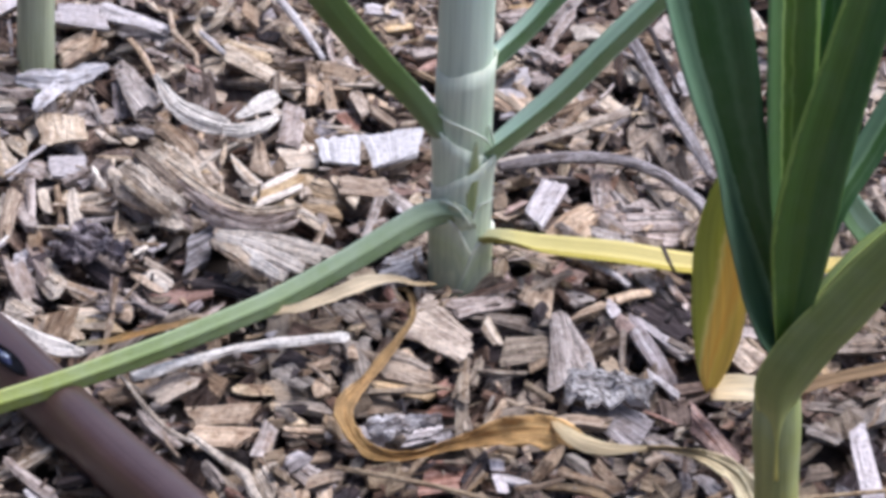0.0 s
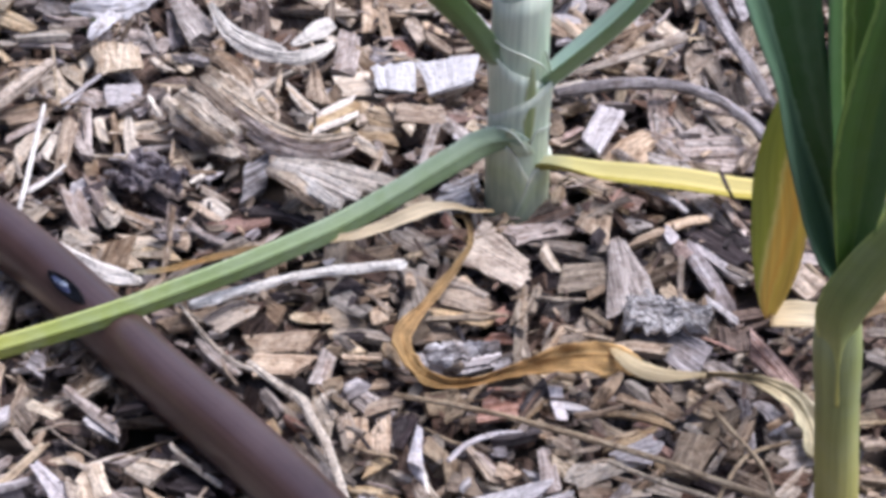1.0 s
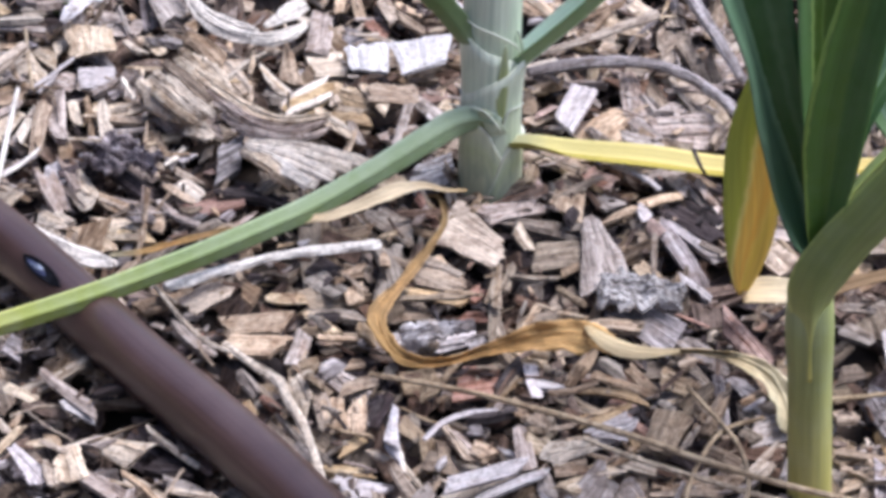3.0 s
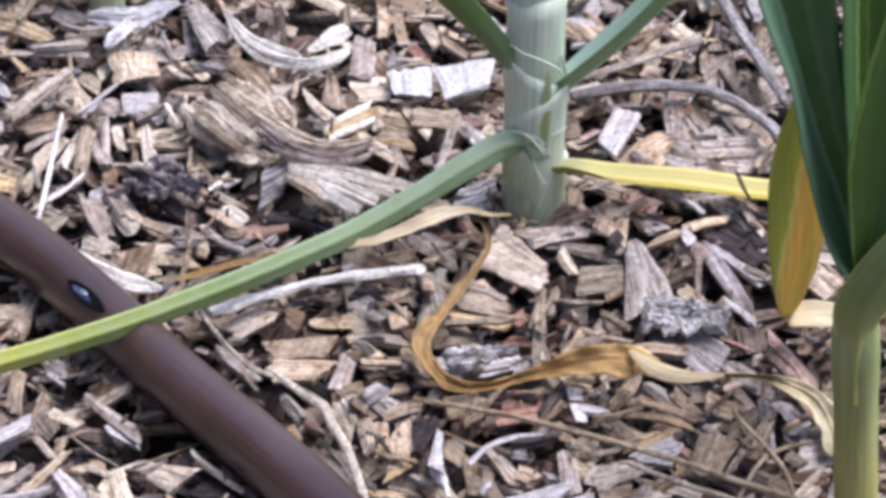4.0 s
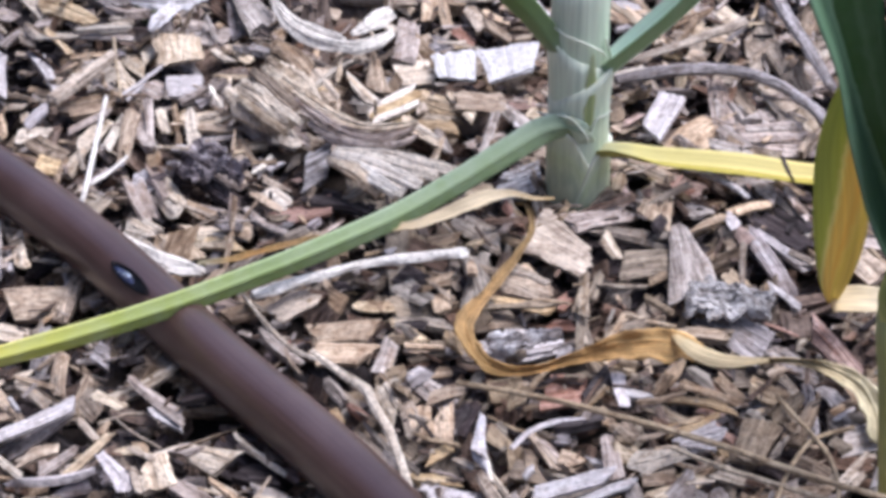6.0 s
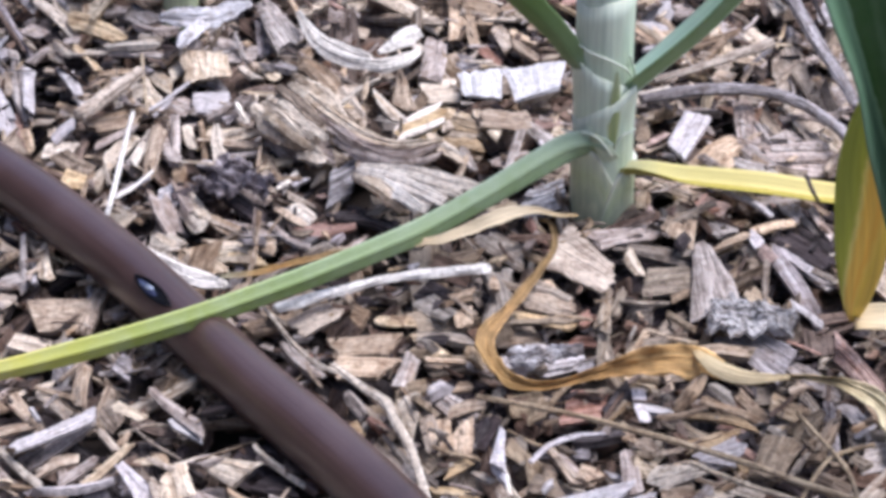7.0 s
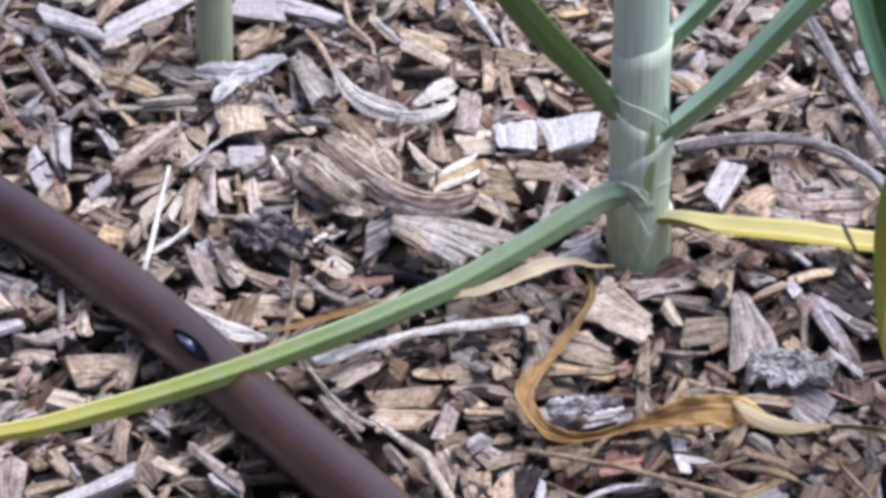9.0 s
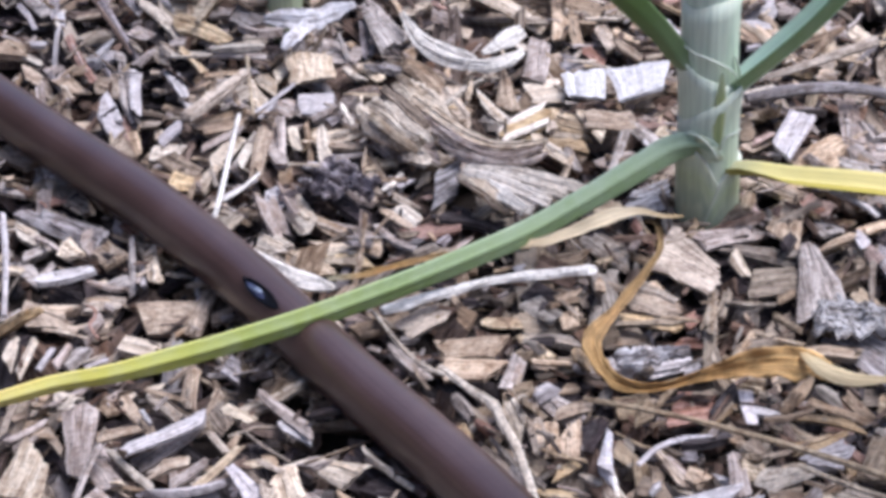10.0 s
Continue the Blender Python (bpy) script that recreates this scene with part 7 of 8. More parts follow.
stick("stick", [(-0.1665, 0.7005, 0.0135, 0.00247), (-0.1602, 0.7113, 0.0135, 0.00268), (-0.1545, 0.7215, 0.0135, 0.00251), (-0.1501, 0.7289, 0.0135, 0.00214)], "tan", "stout tan stick with a broken pale end", "stick")
stick("root_piece", [(-0.1398, 0.6293, 0.0125, 0.00155), (-0.1298, 0.6183, 0.0125, 0.00256), (-0.1204, 0.6105, 0.0125, 0.00322), (-0.1118, 0.6057, 0.0125, 0.00286), (-0.1063, 0.6038, 0.0125, 0.00168)], "bleach", "bleached root piece lying against the pipe", "root", rough=0.2)
stick("splinter", [(-0.0879, 0.8069, 0.0105, 0.00104), (-0.0832, 0.7996, 0.0105, 0.00123), (-0.0780, 0.7911, 0.0105, 0.00082)], "white", "bleached splinter on the mulch", "splinter")
stick("splinter", [(-0.1009, 0.8256, 0.0095, 0.00105), (-0.0973, 0.8080, 0.0095, 0.00124), (-0.0889, 0.7929, 0.0095, 0.00102), (-0.0870, 0.7825, 0.0095, 0.00081)], "tan", "bent tan splinter on the mulch", "splinter")
stick("splinter", [(-0.0145, 0.5227, 0.0105, 0.00077), (-0.0097, 0.5294, 0.0105, 0.00093), (-0.0020, 0.5341, 0.0105, 0.00078), (0.0056, 0.5349, 0.0105, 0.00047)], "white", "curved bleached splinter on the mulch", "splinter")
stick("splinter", [(0.0681, 0.6547, 0.0170, 0.00070), (0.0703, 0.6513, 0.0130, 0.00070), (0.0735, 0.6539, 0.0060, 0.00035)], "dark", "thin dark splinter lying over the yellow leaf", "splinter")
tagged(leaf("wood_shaving", [(-0.1011, 0.7733, 0.0120, 0.00199), (-0.0965, 0.7610, 0.0120, 0.00432), (-0.0911, 0.7514, 0.0115, 0.00662), (-0.0838, 0.7447, 0.0110, 0.00774), (-0.0770, 0.7393, 0.0115, 0.00731), (-0.0730, 0.7368, 0.0120, 0.00498)], (0.05, -0.70, 0.70), -14, WOODS["cream"], ripple=0.03, n=44, metres=True, rib=0.0006, thick=0.0016, ragged=0.12), "curled pale wood shaving on the mulch", "wood shaving")
flake = leaf("wood_shaving", [(-0.0747, 0.7345, 0.0125, 0.00421), (-0.0681, 0.7326, 0.0130, 0.00496), (-0.0612, 0.7341, 0.0140, 0.00458), (-0.0558, 0.7386, 0.0150, 0.00230)], (0.05, -0.70, 0.70), -10, WOODS["bleach"], ripple=0.03, n=36, metres=True, rib=0.0005, thick=0.0014, ragged=0.14)
tagged(flake, "small bleached wood shaving with a split edge", "wood shaving")
leaf("split_edge", [(-0.0705, 0.7420, 0.0125, 0.00154), (-0.0660, 0.7447, 0.0135, 0.00424), (-0.0611, 0.7489, 0.0145, 0.00658), (-0.0566, 0.7526, 0.0150, 0.00505)], (0.05, -0.70, 0.70), 0, WOODS["bleach"], flake, ripple=0.03, n=30, metres=True, rib=0.0004, thick=0.0014, ragged=0.12)
slab = leaf("bark_slab", [(-0.1019, 0.7136, 0.0140, 0.02438), (-0.0955, 0.7031, 0.0148, 0.02595), (-0.0897, 0.6951, 0.0146, 0.02390), (-0.0843, 0.6890, 0.0135, 0.01920)], (0.15, -0.55, 0.83), -5, WOODS["pale"], ripple=0.02, n=40, metres=True, rib=0.0016, thick=0.0050, ragged=0.10)
tagged(slab, "fibrous grey bark slab with split layers and a curved tail", "bark")
leaf("fibre_strip", [(-0.1047, 0.6985, 0.0150, 0.00277), (-0.1000, 0.6925, 0.0156, 0.00348), (-0.0942, 0.6845, 0.0153, 0.00327), (-0.0874, 0.6774, 0.0144, 0.00217)], (0.15, -0.55, 0.83), -8, WOODS["pale"], slab, n=24, metres=True, rib=0.0007, thick=0.0022, ragged=0.25, ripple=0.05)
leaf("fibre_strip", [(-0.1049, 0.7039, 0.0162, 0.00278), (-0.0981, 0.6947, 0.0168, 0.00349), (-0.0923, 0.6864, 0.0165, 0.00328), (-0.0876, 0.6818, 0.0156, 0.00217)], (0.15, -0.55, 0.83), -8, WOODS["pale"], slab, n=24, metres=True, rib=0.0007, thick=0.0022, ragged=0.25, ripple=0.05)
leaf("fibre_strip", [(-0.1003, 0.7059, 0.0154, 0.00279), (-0.0965, 0.7004, 0.0160, 0.00351), (-0.0908, 0.6918, 0.0157, 0.00330), (-0.0833, 0.6829, 0.0148, 0.00218)], (0.15, -0.55, 0.83), -8, WOODS["pale"], slab, n=24, metres=True, rib=0.0007, thick=0.0022, ragged=0.25, ripple=0.05)
leaf("fibre_strip", [(-0.1017, 0.7135, 0.0166, 0.00281), (-0.0945, 0.7029, 0.0172, 0.00352), (-0.0888, 0.6940, 0.0169, 0.00330), (-0.0846, 0.6893, 0.0160, 0.00219)], (0.15, -0.55, 0.83), -8, WOODS["tan"], slab, n=24, metres=True, rib=0.0007, thick=0.0022, ragged=0.25, ripple=0.05)
leaf("fibre_strip", [(-0.0981, 0.7181, 0.0150, 0.00282), (-0.0931, 0.7101, 0.0156, 0.00354), (-0.0874, 0.7008, 0.0153, 0.00333), (-0.0812, 0.6929, 0.0144, 0.00220)], (0.15, -0.55, 0.83), -8, WOODS["pale"], slab, n=24, metres=True, rib=0.0007, thick=0.0022, ragged=0.25, ripple=0.05)
leaf("fibre_strip", [(-0.0971, 0.7226, 0.0158, 0.00283), (-0.0912, 0.7130, 0.0164, 0.00355), (-0.0856, 0.7034, 0.0161, 0.00333), (-0.0802, 0.6963, 0.0152, 0.00221)], (0.15, -0.55, 0.83), -8, WOODS["pale"], slab, n=24, metres=True, rib=0.0007, thick=0.0022, ragged=0.25, ripple=0.05)
leaf("curved_strip", [(-0.0915, 0.7078, 0.0160, 0.00372), (-0.0807, 0.6924, 0.0165, 0.00476), (-0.0714, 0.6841, 0.0150, 0.00472), (-0.0622, 0.6807, 0.0135, 0.00362), (-0.0529, 0.6819, 0.0130, 0.00254), (-0.0454, 0.6852, 0.0125, 0.00145)], (0.05, -0.75, 0.66), -12, WOODS["pale"], slab, n=40, metres=True, rib=0.0007, thick=0.0024, ragged=0.16)
leaf("curved_strip", [(-0.0866, 0.6961, 0.0150, 0.00294), (-0.0781, 0.6854, 0.0150, 0.00437), (-0.0699, 0.6781, 0.0140, 0.00433), (-0.0617, 0.6762, 0.0125, 0.00361), (-0.0531, 0.6781, 0.0120, 0.00289), (-0.0466, 0.6834, 0.0115, 0.00145)], (0.05, -0.75, 0.66), -12, WOODS["grey"], slab, n=40, metres=True, rib=0.0007, thick=0.0024, ragged=0.16)
leaf("curved_strip", [(-0.0809, 0.6868, 0.0120, 0.00256), (-0.0745, 0.6786, 0.0125, 0.00362), (-0.0670, 0.6738, 0.0120, 0.00396), (-0.0580, 0.6731, 0.0110, 0.00288), (-0.0500, 0.6763, 0.0105, 0.00217), (-0.0454, 0.6817, 0.0100, 0.00109)], (0.05, -0.75, 0.66), -12, WOODS["grey"], slab, n=40, metres=True, rib=0.0007, thick=0.0024, ragged=0.16)
root = leaf("root_piece", [(-0.0726, 0.6665, 0.0125, 0.00450), (-0.0617, 0.6591, 0.0135, 0.00829), (-0.0545, 0.6547, 0.0118, 0.00889), (-0.0479, 0.6517, 0.0090, 0.00698)], (0.05, -0.5, 0.86), -14, WOODS["cream"], n=36, metres=True, rib=0.0007, thick=0.0030, ragged=0.2, ripple=0.05)
tagged(root, "pale fan-shaped root piece beside the drooping leaf", "root")
leaf("root_strand", [(-0.0731, 0.6630, 0.0135, 0.00249), (-0.0651, 0.6544, 0.0150, 0.00458), (-0.0601, 0.6496, 0.0134, 0.00491), (-0.0558, 0.6480, 0.0095, 0.00386)], (0.05, -0.5, 0.86), -16, WOODS["pale"], root, n=30, metres=True, rib=0.0006, thick=0.0020, ragged=0.25, ripple=0.07)
leaf("root_strand", [(-0.0728, 0.6640, 0.0135, 0.00249), (-0.0630, 0.6560, 0.0145, 0.00459), (-0.0565, 0.6493, 0.0140, 0.00490), (-0.0508, 0.6477, 0.0100, 0.00386)], (0.05, -0.5, 0.86), -16, WOODS["cream"], root, n=30, metres=True, rib=0.0006, thick=0.0020, ragged=0.25, ripple=0.07)
leaf("root_strand", [(-0.0722, 0.6660, 0.0135, 0.00250), (-0.0595, 0.6583, 0.0150, 0.00459), (-0.0512, 0.6551, 0.0128, 0.00494), (-0.0433, 0.6526, 0.0100, 0.00388)], (0.05, -0.5, 0.86), -16, WOODS["cream"], root, n=30, metres=True, rib=0.0006, thick=0.0020, ragged=0.25, ripple=0.07)
leaf("root_strand", [(-0.0719, 0.6669, 0.0135, 0.00250), (-0.0574, 0.6612, 0.0145, 0.00461), (-0.0474, 0.6571, 0.0134, 0.00494), (-0.0381, 0.6563, 0.0100, 0.00389)], (0.05, -0.5, 0.86), -16, WOODS["pale"], root, n=30, metres=True, rib=0.0006, thick=0.0020, ragged=0.25, ripple=0.07)
leaf("root_strand", [(-0.0716, 0.6679, 0.0135, 0.00250), (-0.0548, 0.6625, 0.0150, 0.00461), (-0.0432, 0.6591, 0.0140, 0.00495), (-0.0322, 0.6608, 0.0095, 0.00391)], (0.05, -0.5, 0.86), -16, WOODS["cream"], root, n=30, metres=True, rib=0.0006, thick=0.0020, ragged=0.25, ripple=0.07)
dry = leaf("dry_leaf", [(0.0837, 0.5297, 0.0060, 0.00458), (0.0841, 0.5407, 0.0070, 0.00773), (0.0806, 0.5464, 0.0110, 0.00807), (0.0755, 0.5506, 0.0130, 0.00623), (0.0680, 0.5540, 0.0140, 0.00313), (0.0603, 0.5562, 0.0140, 0.00220), (0.0453, 0.5548, 0.0140, 0.00376), (0.0385, 0.5579, 0.0135, 0.00624), (0.0335, 0.5615, 0.0140, 0.00911), (0.0288, 0.5619, 0.0150, 0.01053), (0.0159, 0.5622, 0.0140, 0.00884), (0.0079, 0.5624, 0.0120, 0.00629), (-0.0079, 0.5552, 0.0120, 0.00328), (-0.0150, 0.5548, 0.0120, 0.00391), (-0.0209, 0.5570, 0.0120, 0.00481), (-0.0249, 0.5623, 0.0120, 0.00534), (-0.0283, 0.5744, 0.0130, 0.00619), (-0.0269, 0.5809, 0.0130, 0.00520), (-0.0232, 0.5877, 0.0130, 0.00393), (-0.0194, 0.5974, 0.0120, 0.00381), (-0.0118, 0.6132, 0.0130, 0.00252), (-0.0093, 0.6191, 0.0140, 0.00203), (-0.0091, 0.6275, 0.0140, 0.00205), (-0.0110, 0.6358, 0.0130, 0.00155), (-0.0140, 0.6416, 0.0100, 0.00087)],
           [(0.35, -0.6, 0.7)] * 4 + [(0.1, -0.9, 0.45), (0, -0.98, 0.2), (0, -0.9, 0.4)] + [(0.1, -0.62, 0.78)] * 4 + [(0, -0.8, 0.6)] * 3 + [(0.3, -0.6, 0.7)] * 4 + [(0.2, -0.75, 0.65)] * 7,
           [16, 22, 26, 32, 40, 44, 38, 32, 24, 20, 28, 38, 46, 40, 32, 26, 18, 20, 28, 32, 28, 28, 30, 30, 20], M_DRY, ripple=0.24, n=190, ragged=0.20, rib=0.0005, round_fold=0.5)
tagged(dry, "long curled dry brown leaf lying over the wood chips", "dry leaf")
leaf("folded_edge", [(0.0299, 0.5666, 0.0170, 0.00095), (0.0333, 0.5596, 0.0178, 0.00377), (0.0382, 0.5542, 0.0175, 0.00500), (0.0444, 0.5525, 0.0165, 0.00421), (0.0506, 0.5528, 0.0160, 0.00265), (0.0565, 0.5541, 0.0155, 0.00125)], (0.15, -0.62, 0.77), -14, M_DRY_PALE, dry, n=40, ragged=0.08, rib=0.0002, label="pale straw-coloured edge folded over")
tagged(leaf("dry_leaf", [(-0.0021, 0.6393, 0.0130, 0.00087), (-0.0084, 0.6348, 0.0160, 0.00148), (-0.0144, 0.6343, 0.0180, 0.00247), (-0.0212, 0.6319, 0.0190, 0.00467), (-0.0279, 0.6276, 0.0190, 0.00490), (-0.0346, 0.6242, 0.0180, 0.00415), (-0.0413, 0.6214, 0.0170, 0.00354), (-0.0480, 0.6205, 0.0160, 0.00292), (-0.0549, 0.6210, 0.0140, 0.00220), (-0.0611, 0.6227, 0.0110, 0.00086)], [(0.1, -0.5, 0.85)] * 10, [20, 24, 26, 20, 16, 18, 22, 26, 28, 20], M_PAPER, ripple=0.12, n=70, ragged=0.14, rib=0.0002), "papery cream dry leaf curling from the foot of the leek", "dry leaf")
tagged(leaf("dry_leaf", [(-0.1090, 0.6108, 0.0105, 0.00136), (-0.1006, 0.6118, 0.0105, 0.00204), (-0.0924, 0.6143, 0.0115, 0.00238), (-0.0811, 0.6203, 0.0105, 0.00223), (-0.0731, 0.6258, 0.0095, 0.00155)], (0.1, -0.35, 1.0), 20, M_DRY, ripple=0.3, n=44, ragged=0.12), "narrow straw-brown dry leaf on the mulch", "dry leaf")

def torn_sheet(a, b_end, width, material, label, seed, ridge=0.006, tear=0.35, crumble=0.0):
    """A crumpled, torn sheet of bark from a to b_end: sharp folds, ragged edges."""
    local = np.random.default_rng(seed)
    a, b_end = Vector(a), Vector(b_end)
    u = (b_end - a)
    length = u.length
    u.normalize()
    w = Vector((0, 0, 1)).cross(u).normalized()
    nu, nw = (60, 34) if crumble else (26, 12)
    verts, uvs, faces = [], [], []
    for layer in (0, 1):
        for i in range(nu):
            s = i / (nu - 1)
            half = width * 0.5 * (0.45 + 0.55 * math.sin(math.pi * min(1, s * 1.3 + 0.1)) ** 0.6)
            for j in range(nw):
                t = j / (nw - 1) * 2 - 1
                edge = 1 + (tear * noise.noise(Vector((s * 9, t * 2 + seed, 0.5))) if abs(t) > 0.7 else 0)
                p = a + u * (s * length + 0.002 * noise.noise(Vector((s * 4, t * 6, seed)))) + w * (t * half * edge)
                n1 = noise.noise(Vector((s * 2.8 + t * 1.2, t * 1.3, seed * 1.7)))
                n2 = noise.noise(Vector((s * 6.0, t * 2.4 + s * 2, seed * 2.9)))
                p.z += ridge * (1 - 2.2 * abs(n1)) + ridge * 0.45 * n2 + (0.0012 if layer == 0 else 0.0)
                if crumble:
                    p.z += crumble * (noise.noise(Vector((s * 14, t * 7, seed))) + abs(noise.noise(Vector((s * 30, t * 15, seed + 3)))) * 0.8)
                verts.append(tuple(p))
                uvs.append((s * length, t * half))
    m = nu * nw
    for i in range(nu - 1):
        for j in range(nw - 1):
            q = i * nw + j
            faces.append((q, q + nw, q + nw + 1, q + 1))
            faces.append((m + q, m + q + 1, m + q + nw + 1, m + q + nw))
    ring = [j for j in range(nw)] + [i * nw + nw - 1 for i in range(1, nu)] + [(nu - 1) * nw + j for j in range(nw - 2, -1, -1)] + [i * nw for i in range(nu - 2, 0, -1)]
    for k in range(len(ring)):
        p, q = ring[k], ring[(k + 1) % len(ring)]
        faces.append((p, q, m + q, m + p))
    return tagged(mesh_object("bark_sheet", verts, faces, uvs, [material]), label, "bark")


sheet = leaf("bark_sheet", [(-0.1498, 0.7699, 0.0120, 0.00321), (-0.1435, 0.7686, 0.0130, 0.00681), (-0.1365, 0.7675, 0.0125, 0.00800), (-0.1297, 0.7688, 0.0130, 0.00800), (-0.1231, 0.7716, 0.0140, 0.00601), (-0.1172, 0.7736, 0.0150, 0.00201)], (0.05, -0.62, 0.78), [10, -16, 14, -18, 12, 8], WOODS["silver"], n=40, metres=True, rib=0.0006, thick=0.0010, ragged=0.30, ripple=0.10)
tagged(sheet, "torn silvery white bark sheet on the mulch", "bark")
leaf("torn_tongue", [(-0.1322, 0.7623, 0.0135, 0.00517), (-0.1354, 0.7585, 0.0130, 0.00555), (-0.1383, 0.7549, 0.0115, 0.00475), (-0.1409, 0.7521, 0.0095, 0.00198)], (-0.1, -0.62, 0.78), [14, -14, 12, 0], WOODS["silver"], sheet, n=30, metres=True, rib=0.0005, thick=0.0010, ragged=0.30, ripple=0.08)
torn_sheet((-0.1199, 0.6679, 0.0085), (-0.1001, 0.6596, 0.0085), 0.019, WOODS["char"], "blackened rotting bark lump flecked with white mould", 33, ridge=0.0032, tear=0.5, crumble=0.0012)
torn_sheet((-0.0212, 0.5696, 0.0085), (-0.0010, 0.5744, 0.0085), 0.0085, WOODS["mould"], "white mouldy stick fragment inside the curl of the dry leaf", 21, ridge=0.0014, tear=0.5, crumble=0.0010)
torn_sheet((0.0364, 0.5934, 0.0070), (0.0601, 0.5886, 0.0080), 0.021, WOODS["mould"], "crumbling mouldy grey bark fragment on the mulch", 15, ridge=0.0020, tear=0.6, crumble=0.0012)

# ---- the dripline ----
pipe_line = [(-0.3031, 0.7818, 0.0113), (-0.2644, 0.7454, 0.0113), (-0.2330, 0.7139, 0.0113), (-0.2081, 0.6887, 0.0113), (-0.1736, 0.6547, 0.0113), (-0.1408, 0.6181, 0.0113), (-0.1160, 0.5863, 0.0113), (-0.0927, 0.5555, 0.0113), (-0.0713, 0.5296, 0.0113), (-0.0512, 0.5036, 0.0113), (-0.0309, 0.4750, 0.0113)]
R_PIPE = 0.00894
dripline = thing("irrigation_pipe", pipe_line[3], "brown plastic drip irrigation pipe lying on wood chips", "pipe")
tube("pipe_wall", [(*p, R_PIPE) for p in pipe_line], M_PIPE, dripline, sides=40, n=90)


FILM_SIDE = -1


def emitter(at, along, outward):
    """The outlet: a black lens on the pipe's skin, its colour standing for a slot's dark depth with the dripper inside.
    """
    a, o = Vector(along).normalized(), Vector(outward).normalized()
    o = (o - a * o.dot(a)).normalized()
    s = o.cross(a)
    def place(u, w, lift):
        return Vector(at) + a * u + s * w + o * (lift - w * w / (2 * R_PIPE))

    def lens(name, rings, material, label, owner, slide=0.0, shift=0.0, size=1.0):
        verts, faces, uvs = [tuple(place(slide, shift, rings[0][1]))], [], [(0.0, 0.0)]
        for q, lift in rings:
            for k in range(36):
                t = 2 * math.pi * k / 36
                u, w = slide + math.cos(t) * 0.0100 * q * size, shift + math.sin(t) * abs(math.sin(t)) ** 0.5 * 0.0021 * q * size
                verts.append(tuple(place(u, w, lift)))
                uvs.append((u, w))
        for k in range(36):
            n1 = (k + 1) % 36
            faces.append((0, 1 + k, 1 + n1))
            for r in range(len(rings) - 1):
                faces.append((1 + r * 36 + k, 1 + (r + 1) * 36 + k, 1 + (r + 1) * 36 + n1, 1 + r * 36 + n1))
        return under(mesh_object(name, verts, faces, uvs, [material], smooth=True, label=label), owner)

    slot = lens("emitter_outlet", [(0.5, 0.0002), (0.86, 0.0002), (0.93, 0.0006), (1.0, 0.0007), (1.08, 0.0001)], M_EMIT, "black dripper outlet, the slot's depth put into its colour", dripline)
    # film and drops whose colour stands for reflections inside the outlet
    lens("water_film", [(0.4, 0.0004), (0.8, 0.00035), (1.0, 0.0002)], M_FILM, "bluish reflection painted as a film in the outlet", dripline, -0.0026, FILM_SIDE * 0.0006, 0.56)
    for u, w, r in ((-0.0022, -0.0001, 0.0011), (-0.0006, 0.0002, 0.0008), (-0.0046, FILM_SIDE * 0.0006, 0.0007)):
        bm = bmesh.new()
        bmesh.ops.create_icosphere(bm, subdivisions=2, radius=r)
        for p in bm.verts:
            p.co *= 1 + 0.35 * noise.noise(p.co * 1800 + Vector((u * 9000, 0, 0)))
            p.co.z *= 0.6
        bmesh.ops.transform(bm, matrix=Matrix.Translation(place(u, w, 0.0002) - slot.parent.location), verts=bm.verts)
        me = bpy.data.meshes.new("water_drop")
        bm.to_mesh(me)
        bm.free()
        me.materials.append(M_SPECK)
        drop = new("water_drop", me)
        drop.parent = dripline


emitter((-0.1256, 0.5914, 0.0191), (0.616, -0.788, 0.000), (-0.387, -0.303, 0.871))

# ---- leeks ----
class Stem:
    """The axis of a leek's stem, from its foot to its top, with radii."""
    def __init__(self, foot, head, r0, r1):
        self.a, self.b, self.r0, self.r1 = Vector(foot), Vector(head), r0, r1

    def at(self, z):
        k = (z - self.a.z) / (self.b.z - self.a.z)
        return self.a.lerp(self.b, k), self.r0 + (self.r1 - self.r0) * k


def sheath(stem, high, low, facing, extra, parent, material, flare=0.0, foot=-0.006, label="", notch=False):
    """A leaf's sheath round the stem: its rim stands at height high on the side it faces (degrees from x) and at low across from it."""
    sides, n = 40, 14
    verts, uvs, faces = [], [], []
    for layer in (0, 1):
        for i in range(n):
            for k in range(sides + 1):
                a = 2 * math.pi * k / sides
                c = 0.5 + 0.5 * math.cos(a - radians(facing))
                k2 = min(1.0, max(0.0, (c - 0.45) / 0.45))
                rim = low + (high - low) * (k2 * k2 * (3 - 2 * k2) if notch else c ** 1.4) + 0.0004 * math.sin(a * 5 + high * 900)
                z = foot + (rim - foot) * i / (n - 1)
                ctr, r = stem.at(z)
                e = extra * (1 if layer == 0 else -0.3) + flare * (i / (n - 1)) ** 6 * c ** 3
                rr = r + e + 0.00012 * math.sin(a * 17 + extra * 9e4)
                verts.append((ctr.x + math.cos(a) * rr, ctr.y + math.sin(a) * rr, z))
                uvs.append((i / (n - 1), k / sides))
    m, half = sides + 1, n * (sides + 1)
    for i in range(n - 1):
        for k in range(sides):
            a = i * m + k
            faces.append((a, a + 1, a + m + 1, a + m))
            faces.append((half + a, half + a + m, half + a + m + 1, half + a + 1))
    for k in range(sides):
        a = (n - 1) * m + k
        faces.append((a, a + 1, half + a + 1, half + a))
    return under(mesh_object("leaf_sheath", verts, faces, uvs, [material], smooth=True, label=label), parent)


